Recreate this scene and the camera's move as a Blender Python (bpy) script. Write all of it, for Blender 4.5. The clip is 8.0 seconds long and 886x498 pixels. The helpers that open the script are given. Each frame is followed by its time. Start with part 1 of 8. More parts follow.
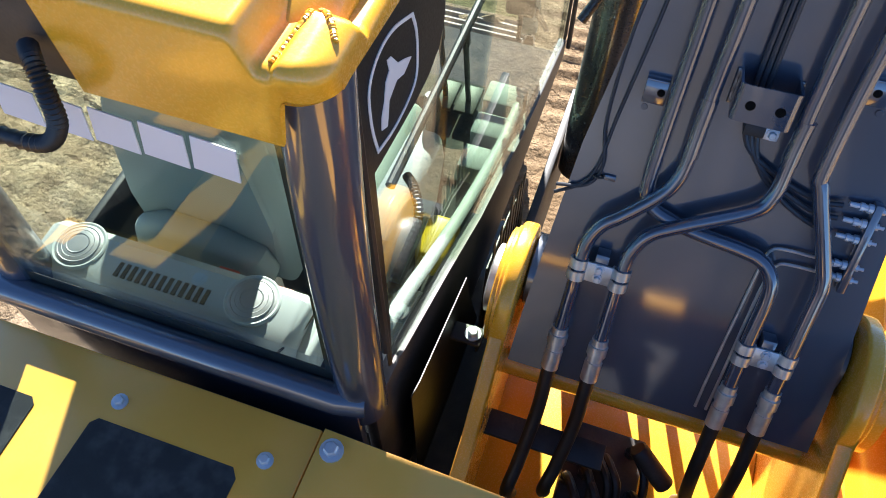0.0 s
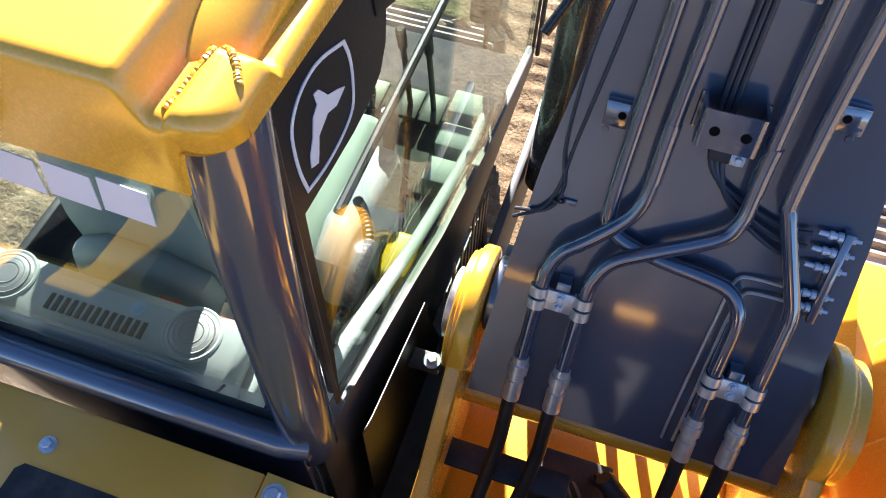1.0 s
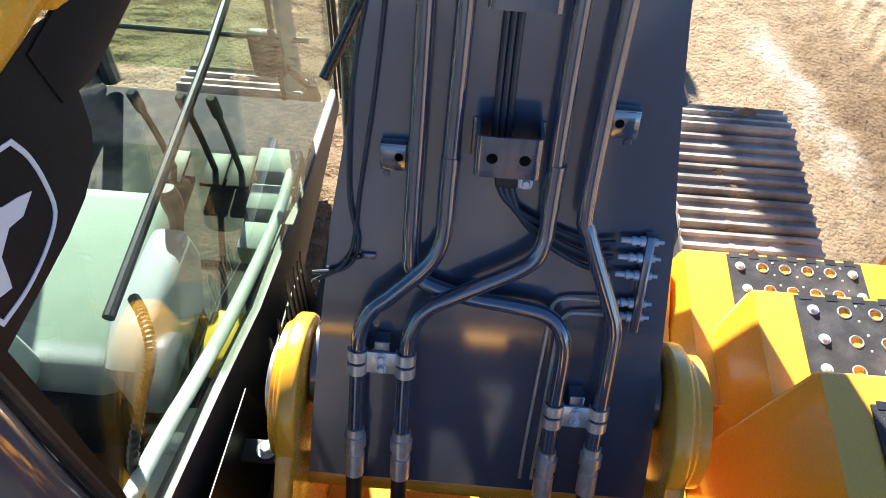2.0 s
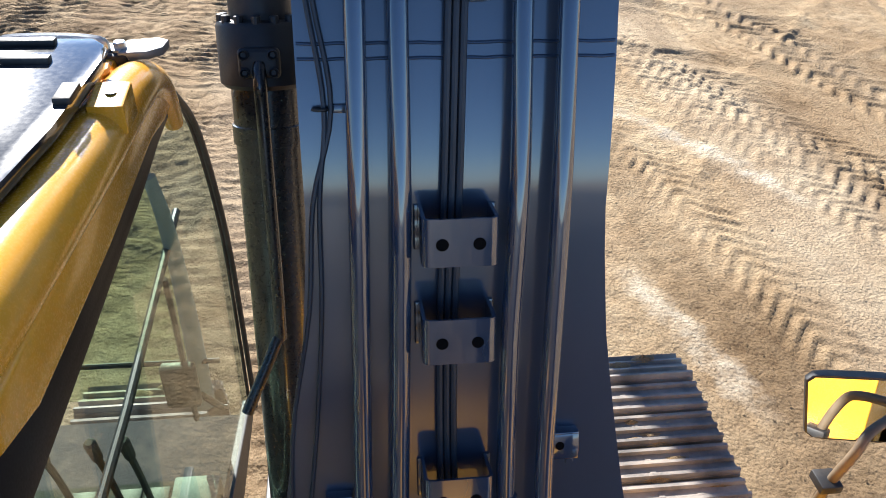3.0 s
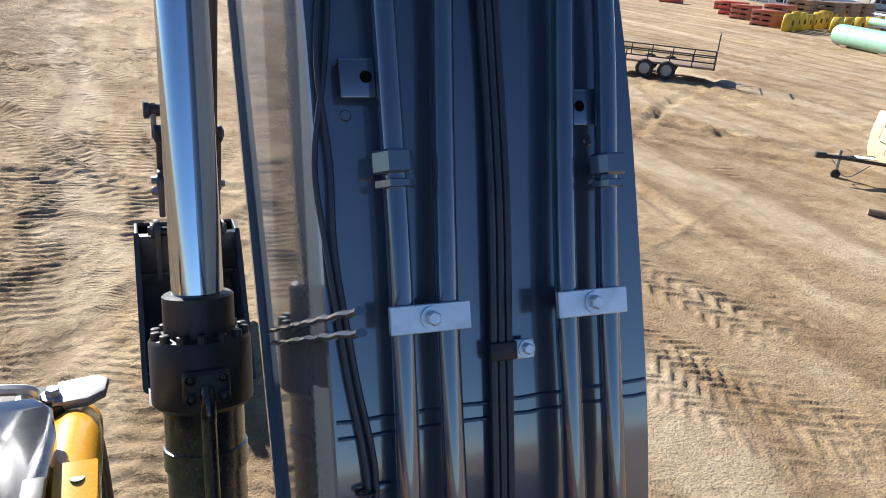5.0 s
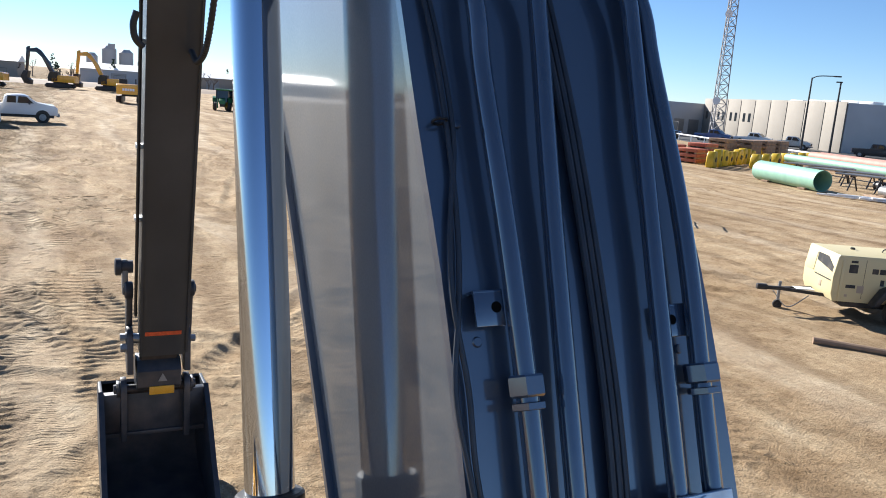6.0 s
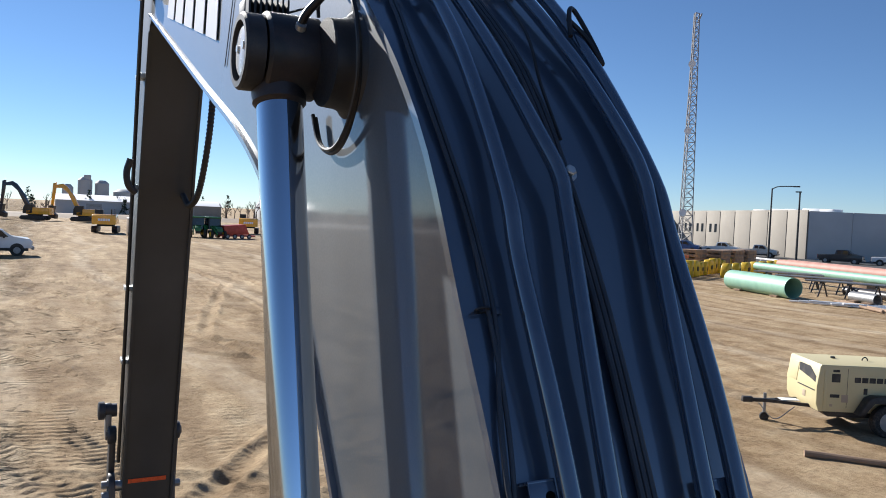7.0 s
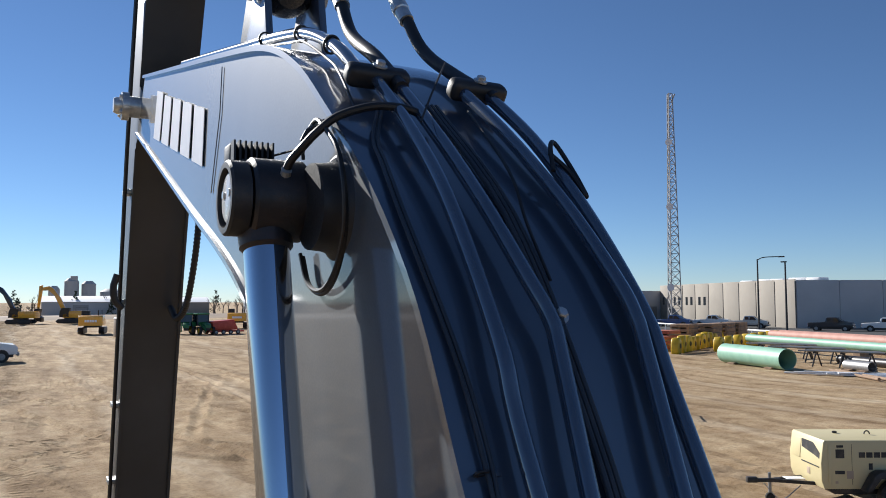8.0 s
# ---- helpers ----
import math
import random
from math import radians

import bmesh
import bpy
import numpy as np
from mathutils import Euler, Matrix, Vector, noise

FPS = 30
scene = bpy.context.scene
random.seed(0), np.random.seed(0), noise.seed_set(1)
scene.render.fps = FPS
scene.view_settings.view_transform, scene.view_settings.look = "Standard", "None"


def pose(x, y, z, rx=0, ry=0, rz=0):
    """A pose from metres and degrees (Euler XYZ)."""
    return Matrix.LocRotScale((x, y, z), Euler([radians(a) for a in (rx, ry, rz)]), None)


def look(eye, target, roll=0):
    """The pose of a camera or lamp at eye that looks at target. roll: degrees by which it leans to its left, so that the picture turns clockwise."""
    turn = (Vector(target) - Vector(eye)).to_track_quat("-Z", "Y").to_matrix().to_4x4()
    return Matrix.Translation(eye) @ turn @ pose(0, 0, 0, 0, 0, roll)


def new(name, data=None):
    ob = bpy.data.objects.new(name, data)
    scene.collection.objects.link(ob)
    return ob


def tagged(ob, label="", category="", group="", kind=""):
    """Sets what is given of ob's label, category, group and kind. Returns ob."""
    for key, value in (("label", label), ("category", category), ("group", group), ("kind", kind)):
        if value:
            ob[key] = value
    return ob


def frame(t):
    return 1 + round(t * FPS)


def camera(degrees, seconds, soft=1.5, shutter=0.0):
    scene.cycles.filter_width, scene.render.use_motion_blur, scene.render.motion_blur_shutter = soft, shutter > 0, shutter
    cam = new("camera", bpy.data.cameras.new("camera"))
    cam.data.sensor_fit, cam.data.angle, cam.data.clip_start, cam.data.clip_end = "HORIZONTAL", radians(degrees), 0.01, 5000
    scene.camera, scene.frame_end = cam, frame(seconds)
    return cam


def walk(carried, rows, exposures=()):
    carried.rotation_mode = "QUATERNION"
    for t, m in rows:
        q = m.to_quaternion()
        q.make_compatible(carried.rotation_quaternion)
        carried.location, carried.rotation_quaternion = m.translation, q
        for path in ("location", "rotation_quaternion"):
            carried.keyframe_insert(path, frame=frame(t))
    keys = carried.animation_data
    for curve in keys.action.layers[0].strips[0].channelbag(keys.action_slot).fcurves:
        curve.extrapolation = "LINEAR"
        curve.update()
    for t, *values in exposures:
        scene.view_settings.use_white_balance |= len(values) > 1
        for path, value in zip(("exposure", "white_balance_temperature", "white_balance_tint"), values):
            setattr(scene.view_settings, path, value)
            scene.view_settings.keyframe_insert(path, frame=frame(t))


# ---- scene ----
cam = camera(59.5, 8.0, soft=0.95)
PATH = [
    (0, (-0.25, -0.309, 3.77), (-0.619, 0.724, 2.097), -0.4),
    (0.5, (-0.228, -0.24, 3.749), (-0.545, 0.78, 2.058), 0.3),
    (1, (-0.225, -0.175, 3.731), (-0.546, 0.863, 2.052), 1.5),
    (1.2, (-0.207, -0.145, 3.708), (-0.523, 0.91, 2.038), 2.0),
    (2.3, (-0.056, 0.026, 3.647), (0.025, 1.281, 2.093), 2.7),
    (2.5, (-0.094, 0.044, 3.698), (0.038, 1.402, 2.235), 2.3),
    (3, (-0.161, 0.104, 3.796), (0.056, 1.707, 2.621), 2.2),
    (3.5, (-0.186, 0.245, 3.839), (0.07, 1.958, 2.839), 3.1),
    (4, (-0.251, 0.314, 3.86), (0.075, 2.053, 2.926), 3.7),
    (4.2, (-0.303, 0.337, 3.882), (0.093, 2.075, 2.974), 3.8),
    (5.3, (-0.552, 0.419, 4.009), (0.246, 2.141, 3.377), 5.0),
    (5.5, (-0.6, 0.435, 4.036), (0.223, 2.169, 3.474), 4.8),
    (6, (-0.776, 0.462, 4.107), (0.091, 2.222, 3.719), 4.3),
    (6.5, (-0.898, 0.472, 4.174), (0.0, 2.244, 3.943), 3.6),
    (7, (-0.899, 0.491, 4.224), (0.023, 2.263, 4.139), 2.5),
    (7.5, (-0.903, 0.508, 4.286), (0.036, 2.273, 4.324), 1.2),
    (8, (-0.897, 0.51, 4.353), (0.045, 2.269, 4.486), -0.1),
]
EXPOSURE = [(t, e, 6000, 12 if t == 0 else 16 if t < 1.3 else 10) for t, e in ((0, 2.25), (1.2, 2.38), (2.3, 2.03), (3.0, 1.62), (3.5, 1.48), (4.2, 1.34), (5.5, 1.26), (6.5, 1.03), (7.2, 0.74), (8, 0.62))]
walk(cam, [(t, look(eye, target, roll)) for t, eye, target, roll in PATH], EXPOSURE)

# ---- light ----
SUN_AZ, SUN_EL = -17.0, 28.0
world = bpy.data.worlds.new("sky")
scene.world = world
world.use_nodes = True
wn = world.node_tree
sky = wn.nodes.new("ShaderNodeTexSky")
sky.sky_type = "NISHITA"
sky.sun_disc = False
sky.sun_elevation = radians(SUN_EL)
sky.sun_rotation = radians(SUN_AZ)
sky.altitude = 1500
sky.air_density = 0.88
sky.dust_density = 0.0
sky.ozone_density = 4.5
wn.nodes["Background"].inputs["Strength"].default_value = 0.060
wn.links.new(sky.outputs[0], wn.nodes["Background"].inputs["Color"])
sun_data = bpy.data.lights.new("sun", "SUN")
sun_data.energy, sun_data.angle, sun_data.color = 5.0, radians(0.55), (1.0, 0.93, 0.82)
sun = new("sun", sun_data)
_az, _el = radians(SUN_AZ), radians(SUN_EL)
sun.matrix_world = look((0, 0, 60), (-math.sin(_az) * math.cos(_el) * 9, -math.cos(_az) * math.cos(_el) * 9, 60 - math.sin(_el) * 9))


# ---- materials ----
def nodes_of(name):
    m = bpy.data.materials.new(name)
    m.use_nodes = True
    return m, m.node_tree, m.node_tree.nodes["Principled BSDF"]


def node(nt, kind, **values):
    n = nt.nodes.new(kind)
    for k, v in values.items():
        n.inputs[k].default_value = v
    return n


def noise_of(nt, scale, detail=4.0, rough=0.55, coords=None):
    n = node(nt, "ShaderNodeTexNoise", Scale=scale, Detail=detail, Roughness=rough)
    nt.links.new(coords, n.inputs["Vector"])
    return n


def ramp(nt, fac, stops):
    r = nt.nodes.new("ShaderNodeValToRGB")
    nt.links.new(fac, r.inputs[0])
    el = r.color_ramp.elements
    el[0].position, el[0].color = stops[0][0], (*stops[0][1], 1)
    el[1].position, el[1].color = stops[-1][0], (*stops[-1][1], 1)
    for p, c in stops[1:-1]:
        e = el.new(p)
        e.color = (*c, 1)
    return r


def mix(nt, fac, a, b):
    m = nt.nodes.new("ShaderNodeMix")
    m.data_type = "RGBA"
    for sock, v in ((0, fac), (6, a), (7, b)):
        if isinstance(v, (int, float)):
            m.inputs[sock].default_value = v
        elif isinstance(v, tuple):
            m.inputs[sock].default_value = (*v, 1)
        else:
            nt.links.new(v, m.inputs[sock])
    return m.outputs[2]


def surface(name, col, rough=0.5, metal=0.0, vary=0.12, scale=3.0, fine=60.0, bump=0.03, dust=0.0, dustcol=(0.42, 0.32, 0.22), coat=0.0, coat_rough=0.06, spec=0.5, bump_scale=None, objvary=0.0, coat_ior=1.5):
    """Paint, plastic, rubber or metal: a base colour with stains, fine grain, dust and a little relief."""
    m, nt, p = nodes_of(name)
    geo = nt.nodes.new("ShaderNodeNewGeometry")
    pos = geo.outputs["Position"]
    big, small = noise_of(nt, scale, 5, coords=pos), noise_of(nt, fine, 3, coords=pos)
    dark = tuple(c * (1 - vary) for c in col)
    light = tuple(min(1, c * (1 + vary)) for c in col)
    c = ramp(nt, big.outputs["Fac"], [(0.3, dark), (0.7, light)]).outputs[0]
    if dust:
        d = ramp(nt, big.outputs["Fac"], [(0.45, (0, 0, 0)), (0.75, (dust,) * 3)])
        mul = nt.nodes.new("ShaderNodeMath")
        mul.operation = "MULTIPLY"
        nt.links.new(d.outputs[0], mul.inputs[0])
        nt.links.new(small.outputs["Fac"], mul.inputs[1])
        c = mix(nt, mul.outputs[0], c, dustcol)
    if objvary:
        info = nt.nodes.new("ShaderNodeObjectInfo")
        r = ramp(nt, info.outputs["Random"], [(0, (1 - objvary,) * 3), (1, (1 + objvary * 0.3,) * 3)])
        mm = nt.nodes.new("ShaderNodeMix")
        mm.data_type, mm.blend_type = "RGBA", "MULTIPLY"
        mm.inputs[0].default_value = 1
        nt.links.new(c, mm.inputs[6])
        nt.links.new(r.outputs[0], mm.inputs[7])
        c = mm.outputs[2]
    nt.links.new(c, p.inputs["Base Color"])
    rr = nt.nodes.new("ShaderNodeMapRange")
    rr.inputs[3].default_value, rr.inputs[4].default_value = max(0.02, rough * 0.75), min(1, rough * 1.3)
    nt.links.new(small.outputs["Fac"], rr.inputs[0])
    nt.links.new(rr.outputs[0], p.inputs["Roughness"])
    p.inputs["Metallic"].default_value = metal
    p.inputs["Coat Weight"].default_value = coat
    p.inputs["Coat Roughness"].default_value = coat_rough
    p.inputs["Coat IOR"].default_value = coat_ior
    p.inputs["Specular IOR Level"].default_value = spec
    if bump:
        b = node(nt, "ShaderNodeBump", Strength=bump, Distance=0.01)
        bn = noise_of(nt, bump_scale, 2, coords=pos) if bump_scale else small
        nt.links.new(bn.outputs["Fac"], b.inputs["Height"])
        nt.links.new(b.outputs[0], p.inputs["Normal"])
    return m


def glass_of(name, tint, rough=0.0):
    """Thin window glass: mostly clear, tinted, with a Fresnel reflection."""
    m, nt, p = nodes_of(name)
    nt.nodes.remove(p)
    out = nt.nodes["Material Output"]
    tr = nt.nodes.new("ShaderNodeBsdfTransparent")
    tr.inputs[0].default_value = (*tint, 1)
    gl = nt.nodes.new("ShaderNodeBsdfGlossy")
    gl.inputs["Roughness"].default_value = rough
    lw = nt.nodes.new("ShaderNodeLayerWeight")
    pw = nt.nodes.new("ShaderNodeMath")
    pw.operation = "POWER"
    pw.inputs[1].default_value = 4.5
    nt.links.new(lw.outputs["Facing"], pw.inputs[0])
    fr = nt.nodes.new("ShaderNodeMath")
    fr.operation = "MULTIPLY_ADD"
    fr.inputs[1].default_value, fr.inputs[2].default_value = 0.60, 0.040
    nt.links.new(pw.outputs[0], fr.inputs[0])
    ms = nt.nodes.new("ShaderNodeMixShader")
    nt.links.new(fr.outputs[0], ms.inputs[0])
    nt.links.new(tr.outputs[0], ms.inputs[1])
    nt.links.new(gl.outputs[0], ms.inputs[2])
    nt.links.new(ms.outputs[0], out.inputs[0])
    return m


YELLOW = surface("yellow_paint", (0.84, 0.405, 0.026), 0.26, coat=0.6, coat_rough=0.12, vary=0.05, scale=2.5, fine=220, bump=0.008, dust=0.035, dustcol=(0.6, 0.42, 0.22))
# deck yellow: colour raised to make up for dim light there, plus some dust
DECKYEL = surface("brightened_dusty_yellow_paint", (0.92, 0.455, 0.06), 0.34, coat=0.5, coat_rough=0.14, vary=0.06, scale=3.0, fine=160, bump=0.01, dust=0.24, dustcol=(0.85, 0.60, 0.36))
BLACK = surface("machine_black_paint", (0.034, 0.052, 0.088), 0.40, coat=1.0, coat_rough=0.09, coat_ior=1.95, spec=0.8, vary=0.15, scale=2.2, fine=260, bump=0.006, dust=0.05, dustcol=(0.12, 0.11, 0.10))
# boom side plates: black with a lighter, rougher base than the top plate
SIDEBLK = surface("lighter_side_black_paint", (0.088, 0.101, 0.118), 0.55, coat=1.0, coat_rough=0.06, coat_ior=1.5, spec=0.25, vary=0.16, scale=1.6, fine=180, bump=0.008, dust=0.08, dustcol=(0.20, 0.19, 0.18))
TUBEBLK = surface("tube_black_paint", (0.042, 0.062, 0.102), 0.18, coat=1.0, coat_rough=0.045, coat_ior=1.9, spec=0.8, vary=0.12, scale=6, fine=200, bump=0.006, dust=0.04, dustcol=(0.15, 0.13, 0.11))
# near-black for flat discs that stand for the shade inside a hole
HOLE = surface("hole_shade_black", (0.004, 0.004, 0.004), 0.9, vary=0.0, bump=0.0, spec=0.1)
SATIN = surface("satin_black", (0.018, 0.018, 0.02), 0.5, vary=0.2, scale=6, fine=180, bump=0.05, dust=0.25)
RUBBER = surface("hose_rubber", (0.012, 0.012, 0.013), 0.45, vary=0.2, scale=9, fine=300, bump=0.04, dust=0.12, dustcol=(0.25, 0.2, 0.16))
CABLE = surface("dusty_cable_sheath", (0.034, 0.040, 0.052), 0.4, vary=0.2, scale=9, fine=300, bump=0.03, dust=0.1, dustcol=(0.2, 0.18, 0.16))
CHROME = surface("chrome", (0.60, 0.63, 0.68), 0.10, 1.0, vary=0.03, fine=90, bump=0.0)
ZINC = surface("zinc_plate", (0.62, 0.67, 0.72), 0.36, 0.55, vary=0.16, scale=26, fine=260, bump=0.05, dust=0.10, dustcol=(0.30, 0.20, 0.12))
ZINCY = surface("dull_zinc", (0.62, 0.63, 0.62), 0.36, 0.75, vary=0.18, scale=25, fine=240, bump=0.06)
CYLBLK = surface("cylinder_black_paint", (0.020, 0.021, 0.024), 0.28, coat=0.8, coat_rough=0.08, coat_ior=1.5, vary=0.2, scale=5, fine=160, bump=0.01, dust=0.10, dustcol=(0.22, 0.16, 0.10))
GLANDBLK = surface("cast_gland_black", (0.018, 0.019, 0.022), 0.46, vary=0.25, scale=8, fine=160, bump=0.06, dust=0.12, dustcol=(0.20, 0.15, 0.10))
RUST = surface("rusty_cast_steel", (0.026, 0.024, 0.025), 0.42, 0.1, vary=0.5, scale=9, fine=120, bump=0.10, dust=0.3, dustcol=(0.20, 0.09, 0.04))
ARMBLK = surface("dusty_arm_paint", (0.036, 0.039, 0.043), 0.40, vary=0.25, scale=1.2, fine=90, bump=0.02, dust=0.10, dustcol=(0.16, 0.13, 0.10))
BUCKET = surface("worn_bucket_steel", (0.060, 0.064, 0.074), 0.45, 0.3, vary=0.3, scale=4, fine=60, bump=0.1, dust=0.5, dustcol=(0.22, 0.15, 0.10))
MINT = surface("interior_plastic", (0.40, 0.43, 0.415), 0.55, vary=0.05, scale=4, fine=300, bump=0.03)
SEATM = surface("seat_vinyl", (0.30, 0.335, 0.318), 0.6, vary=0.08, scale=5, fine=260, bump=0.08)
MATBLK = surface("black_floor_mat", (0.02, 0.02, 0.02), 0.8, vary=0.2, scale=10, fine=150, bump=0.2, dust=0.4)
GRIP = surface("grip_tape", (0.022, 0.022, 0.024), 0.85, vary=0.25, scale=14, fine=700, bump=0.5, dust=0.35, dustcol=(0.3, 0.28, 0.26))
PRINT = surface("black_printed_film", (0.006, 0.006, 0.008), 0.42, vary=0.1, scale=6, fine=200, bump=0.0, spec=0.3)
WHITE = surface("white_decal", (0.80, 0.80, 0.82), 0.4, vary=0.03, bump=0.0)
SOILSHOE = surface("soiled_track_steel", (0.30, 0.265, 0.235), 0.7, 0.15, vary=0.45, scale=6, fine=70, bump=0.25, dust=0.9, dustcol=(0.50, 0.39, 0.27), objvary=0.25)
ORANGE = surface("orange_marker_paint", (0.65, 0.10, 0.025), 0.6, vary=0.25, scale=30, bump=0.05)
MIRROR = surface("mirror_silver", (0.88, 0.9, 0.9), 0.015, 1.0, vary=0.0, bump=0.0)
HATCH = surface("hatch_tinted_plastic", (0.016, 0.019, 0.026), 0.16, coat=1.0, coat_rough=0.07, coat_ior=1.55, vary=0.2, scale=6, fine=90, bump=0.006, dust=0.14, dustcol=(0.30, 0.30, 0.32))
GLASS = glass_of("clear_glass", (0.95, 0.97, 0.95))
GREENGLASS = glass_of("green_tinted_glass", (0.87, 0.94, 0.895))
SCREENGLASS = glass_of("dark_green_tinted_glass", (0.81, 0.885, 0.775))
CARGLASS = surface("vehicle_glass", (0.02, 0.025, 0.03), 0.06, bump=0.0)
CARWHITE = surface("white_vehicle_paint", (0.78, 0.78, 0.78), 0.25, vary=0.02, scale=2, bump=0.0, coat=0.3, dust=0.1)
CARSILVER = surface("silver_vehicle_paint", (0.45, 0.46, 0.47), 0.28, 0.5, vary=0.04, scale=2, bump=0.0, coat=0.3)
CARDARK = surface("dark_vehicle_paint", (0.03, 0.035, 0.045), 0.22, vary=0.1, scale=2, bump=0.0, coat=0.3)
CARBLUE = surface("blue_vehicle_paint", (0.05, 0.10, 0.26), 0.25, vary=0.1, scale=2, bump=0.0, coat=0.3)
TYRE = surface("tyre_rubber", (0.02, 0.02, 0.02), 0.8, vary=0.2, scale=20, bump=0.1, dust=0.3)
STEEL = surface("grey_steel", (0.30, 0.30, 0.30), 0.5, 0.6, vary=0.15, scale=8, bump=0.05)
CREAM = surface("cream_enclosure_paint", (0.62, 0.535, 0.30), 0.45, vary=0.06, scale=3, fine=90, bump=0.02, dust=0.35, dustcol=(0.42, 0.32, 0.22))
PIPEGREEN = surface("green_coated_pipe", (0.27, 0.48, 0.36), 0.5, vary=0.1, scale=1.5, bump=0.03, dust=0.2)
PIPEPINK = surface("pink_primer_pipe", (0.52, 0.27, 0.21), 0.65, vary=0.15, scale=1.5, bump=0.03, dust=0.2)
FLOAT = surface("yellow_plastic", (0.72, 0.47, 0.02), 0.4, vary=0.12, scale=2, bump=0.02, objvary=0.2)
CONCRETE = surface("tilt_up_concrete", (0.32, 0.285, 0.24), 0.85, vary=0.06, scale=0.3, fine=3, bump=0.05)
CONCRETE2 = surface("grey_siding_and_shaded_wall", (0.47, 0.47, 0.47), 0.7, vary=0.05, scale=0.3, fine=3, bump=0.05)
ROOFW = surface("white_roof_unit", (0.8, 0.8, 0.8), 0.5, vary=0.03, bump=0.0)
WOOD = surface("weathered_timber", (0.30, 0.20, 0.13), 0.85, vary=0.25, scale=3, fine=30, bump=0.2)
BRICKRED = surface("red_stacked_goods", (0.40, 0.12, 0.07), 0.75, vary=0.25, scale=2, bump=0.05)
ASPHALT = surface("asphalt", (0.07, 0.068, 0.065), 0.85, vary=0.15, scale=0.5, fine=20, bump=0.1)
GREENPAINT = surface("green_tractor_paint", (0.02, 0.14, 0.03), 0.35, vary=0.15, bump=0.0, dust=0.2)
REDPAINT = surface("red_implement_paint", (0.50, 0.05, 0.025), 0.4, vary=0.15, bump=0.0, dust=0.2)
TANPLASTIC = surface("tan_plastic", (0.42, 0.33, 0.24), 0.55, vary=0.06, bump=0.0)
TWIG = surface("bare_twigs", (0.13, 0.105, 0.085), 0.9, vary=0.25, scale=0.2, bump=0.0)
DARKGREEN = surface("evergreen", (0.035, 0.055, 0.03), 0.9, vary=0.3, scale=0.5, bump=0.0)
GALV = surface("galvanised_lattice", (0.30, 0.29, 0.29), 0.6, 0.2, vary=0.1, bump=0.0)


def soil():
    m, nt, p = nodes_of("dry_soil")
    pos = nt.nodes.new("ShaderNodeNewGeometry").outputs["Position"]
    big = noise_of(nt, 0.10, 6, 0.6, pos)
    mid = noise_of(nt, 0.9, 8, 0.68, pos)
    fine = noise_of(nt, 9, 10, 0.8, pos)
    grit = noise_of(nt, 45, 5, 0.75, pos)
    c1 = ramp(nt, mid.outputs["Fac"], [(0.32, (0.31, 0.215, 0.120)), (0.48, (0.45, 0.332, 0.200)), (0.58, (0.50, 0.382, 0.238)), (0.72, (0.57, 0.460, 0.310))]).outputs[0]
    c2 = ramp(nt, big.outputs["Fac"], [(0.38, (0.78, 0.75, 0.72)), (0.56, (1.04, 1.04, 1.04))]).outputs[0]
    mm = nt.nodes.new("ShaderNodeMix")
    mm.data_type, mm.blend_type = "RGBA", "MULTIPLY"
    mm.inputs[0].default_value = 1
    nt.links.new(c1, mm.inputs[6])
    nt.links.new(c2, mm.inputs[7])
    c3 = ramp(nt, fine.outputs["Fac"], [(0.32, (0.50, 0.47, 0.44)), (0.47, (0.93, 0.92, 0.91)), (0.66, (1.16, 1.16, 1.16))]).outputs[0]
    m2 = nt.nodes.new("ShaderNodeMix")
    m2.data_type, m2.blend_type = "RGBA", "MULTIPLY"
    m2.inputs[0].default_value = 1
    nt.links.new(mm.outputs[2], m2.inputs[6])
    nt.links.new(c3, m2.inputs[7])
    # pale dry streaks where wheels scraped the crust
    wav = node(nt, "ShaderNodeTexWave", Scale=0.055, Distortion=9.0, Detail=5.0)
    wav.inputs["Detail Scale"].default_value = 0.5
    nt.links.new(pos, wav.inputs["Vector"])
    st = ramp(nt, wav.outputs["Fac"], [(0.84, (0, 0, 0)), (0.97, (0.55, 0.55, 0.55))])
    ml = nt.nodes.new("ShaderNodeMath")
    ml.operation = "MULTIPLY"
    nt.links.new(st.outputs[0], ml.inputs[0])
    nt.links.new(mid.outputs["Fac"], ml.inputs[1])
    soilcol = mix(nt, ml.outputs[0], m2.outputs[2], (0.66, 0.56, 0.42))
    # long darker and paler bands left by traffic
    for turn, lo, hi in ((24, 0.90, 1.06), (-58, 0.92, 1.05)):
        mp = nt.nodes.new("ShaderNodeMapping")
        mp.inputs["Rotation"].default_value = (0, 0, radians(turn))
        mp.inputs["Scale"].default_value = (0.85, 0.09, 1.0)
        nt.links.new(pos, mp.inputs["Vector"])
        band = ramp(nt, noise_of(nt, 1.0, 7, 0.62, mp.outputs[0]).outputs["Fac"], [(0.40, (lo, lo * 0.97, lo * 0.94)), (0.58, (hi, hi, hi))])
        mb = nt.nodes.new("ShaderNodeMix")
        mb.data_type, mb.blend_type = "RGBA", "MULTIPLY"
        mb.inputs[0].default_value = 1
        nt.links.new(soilcol, mb.inputs[6])
        nt.links.new(band.outputs[0], mb.inputs[7])
        soilcol = mb.outputs[2]
    # thin dark tread lines that wander over the yard, and damp scraped patches
    tread_line = node(nt, "ShaderNodeTexWave", Scale=0.15, Distortion=13.0, Detail=6.0)
    tread_line.inputs["Detail Scale"].default_value = 0.35
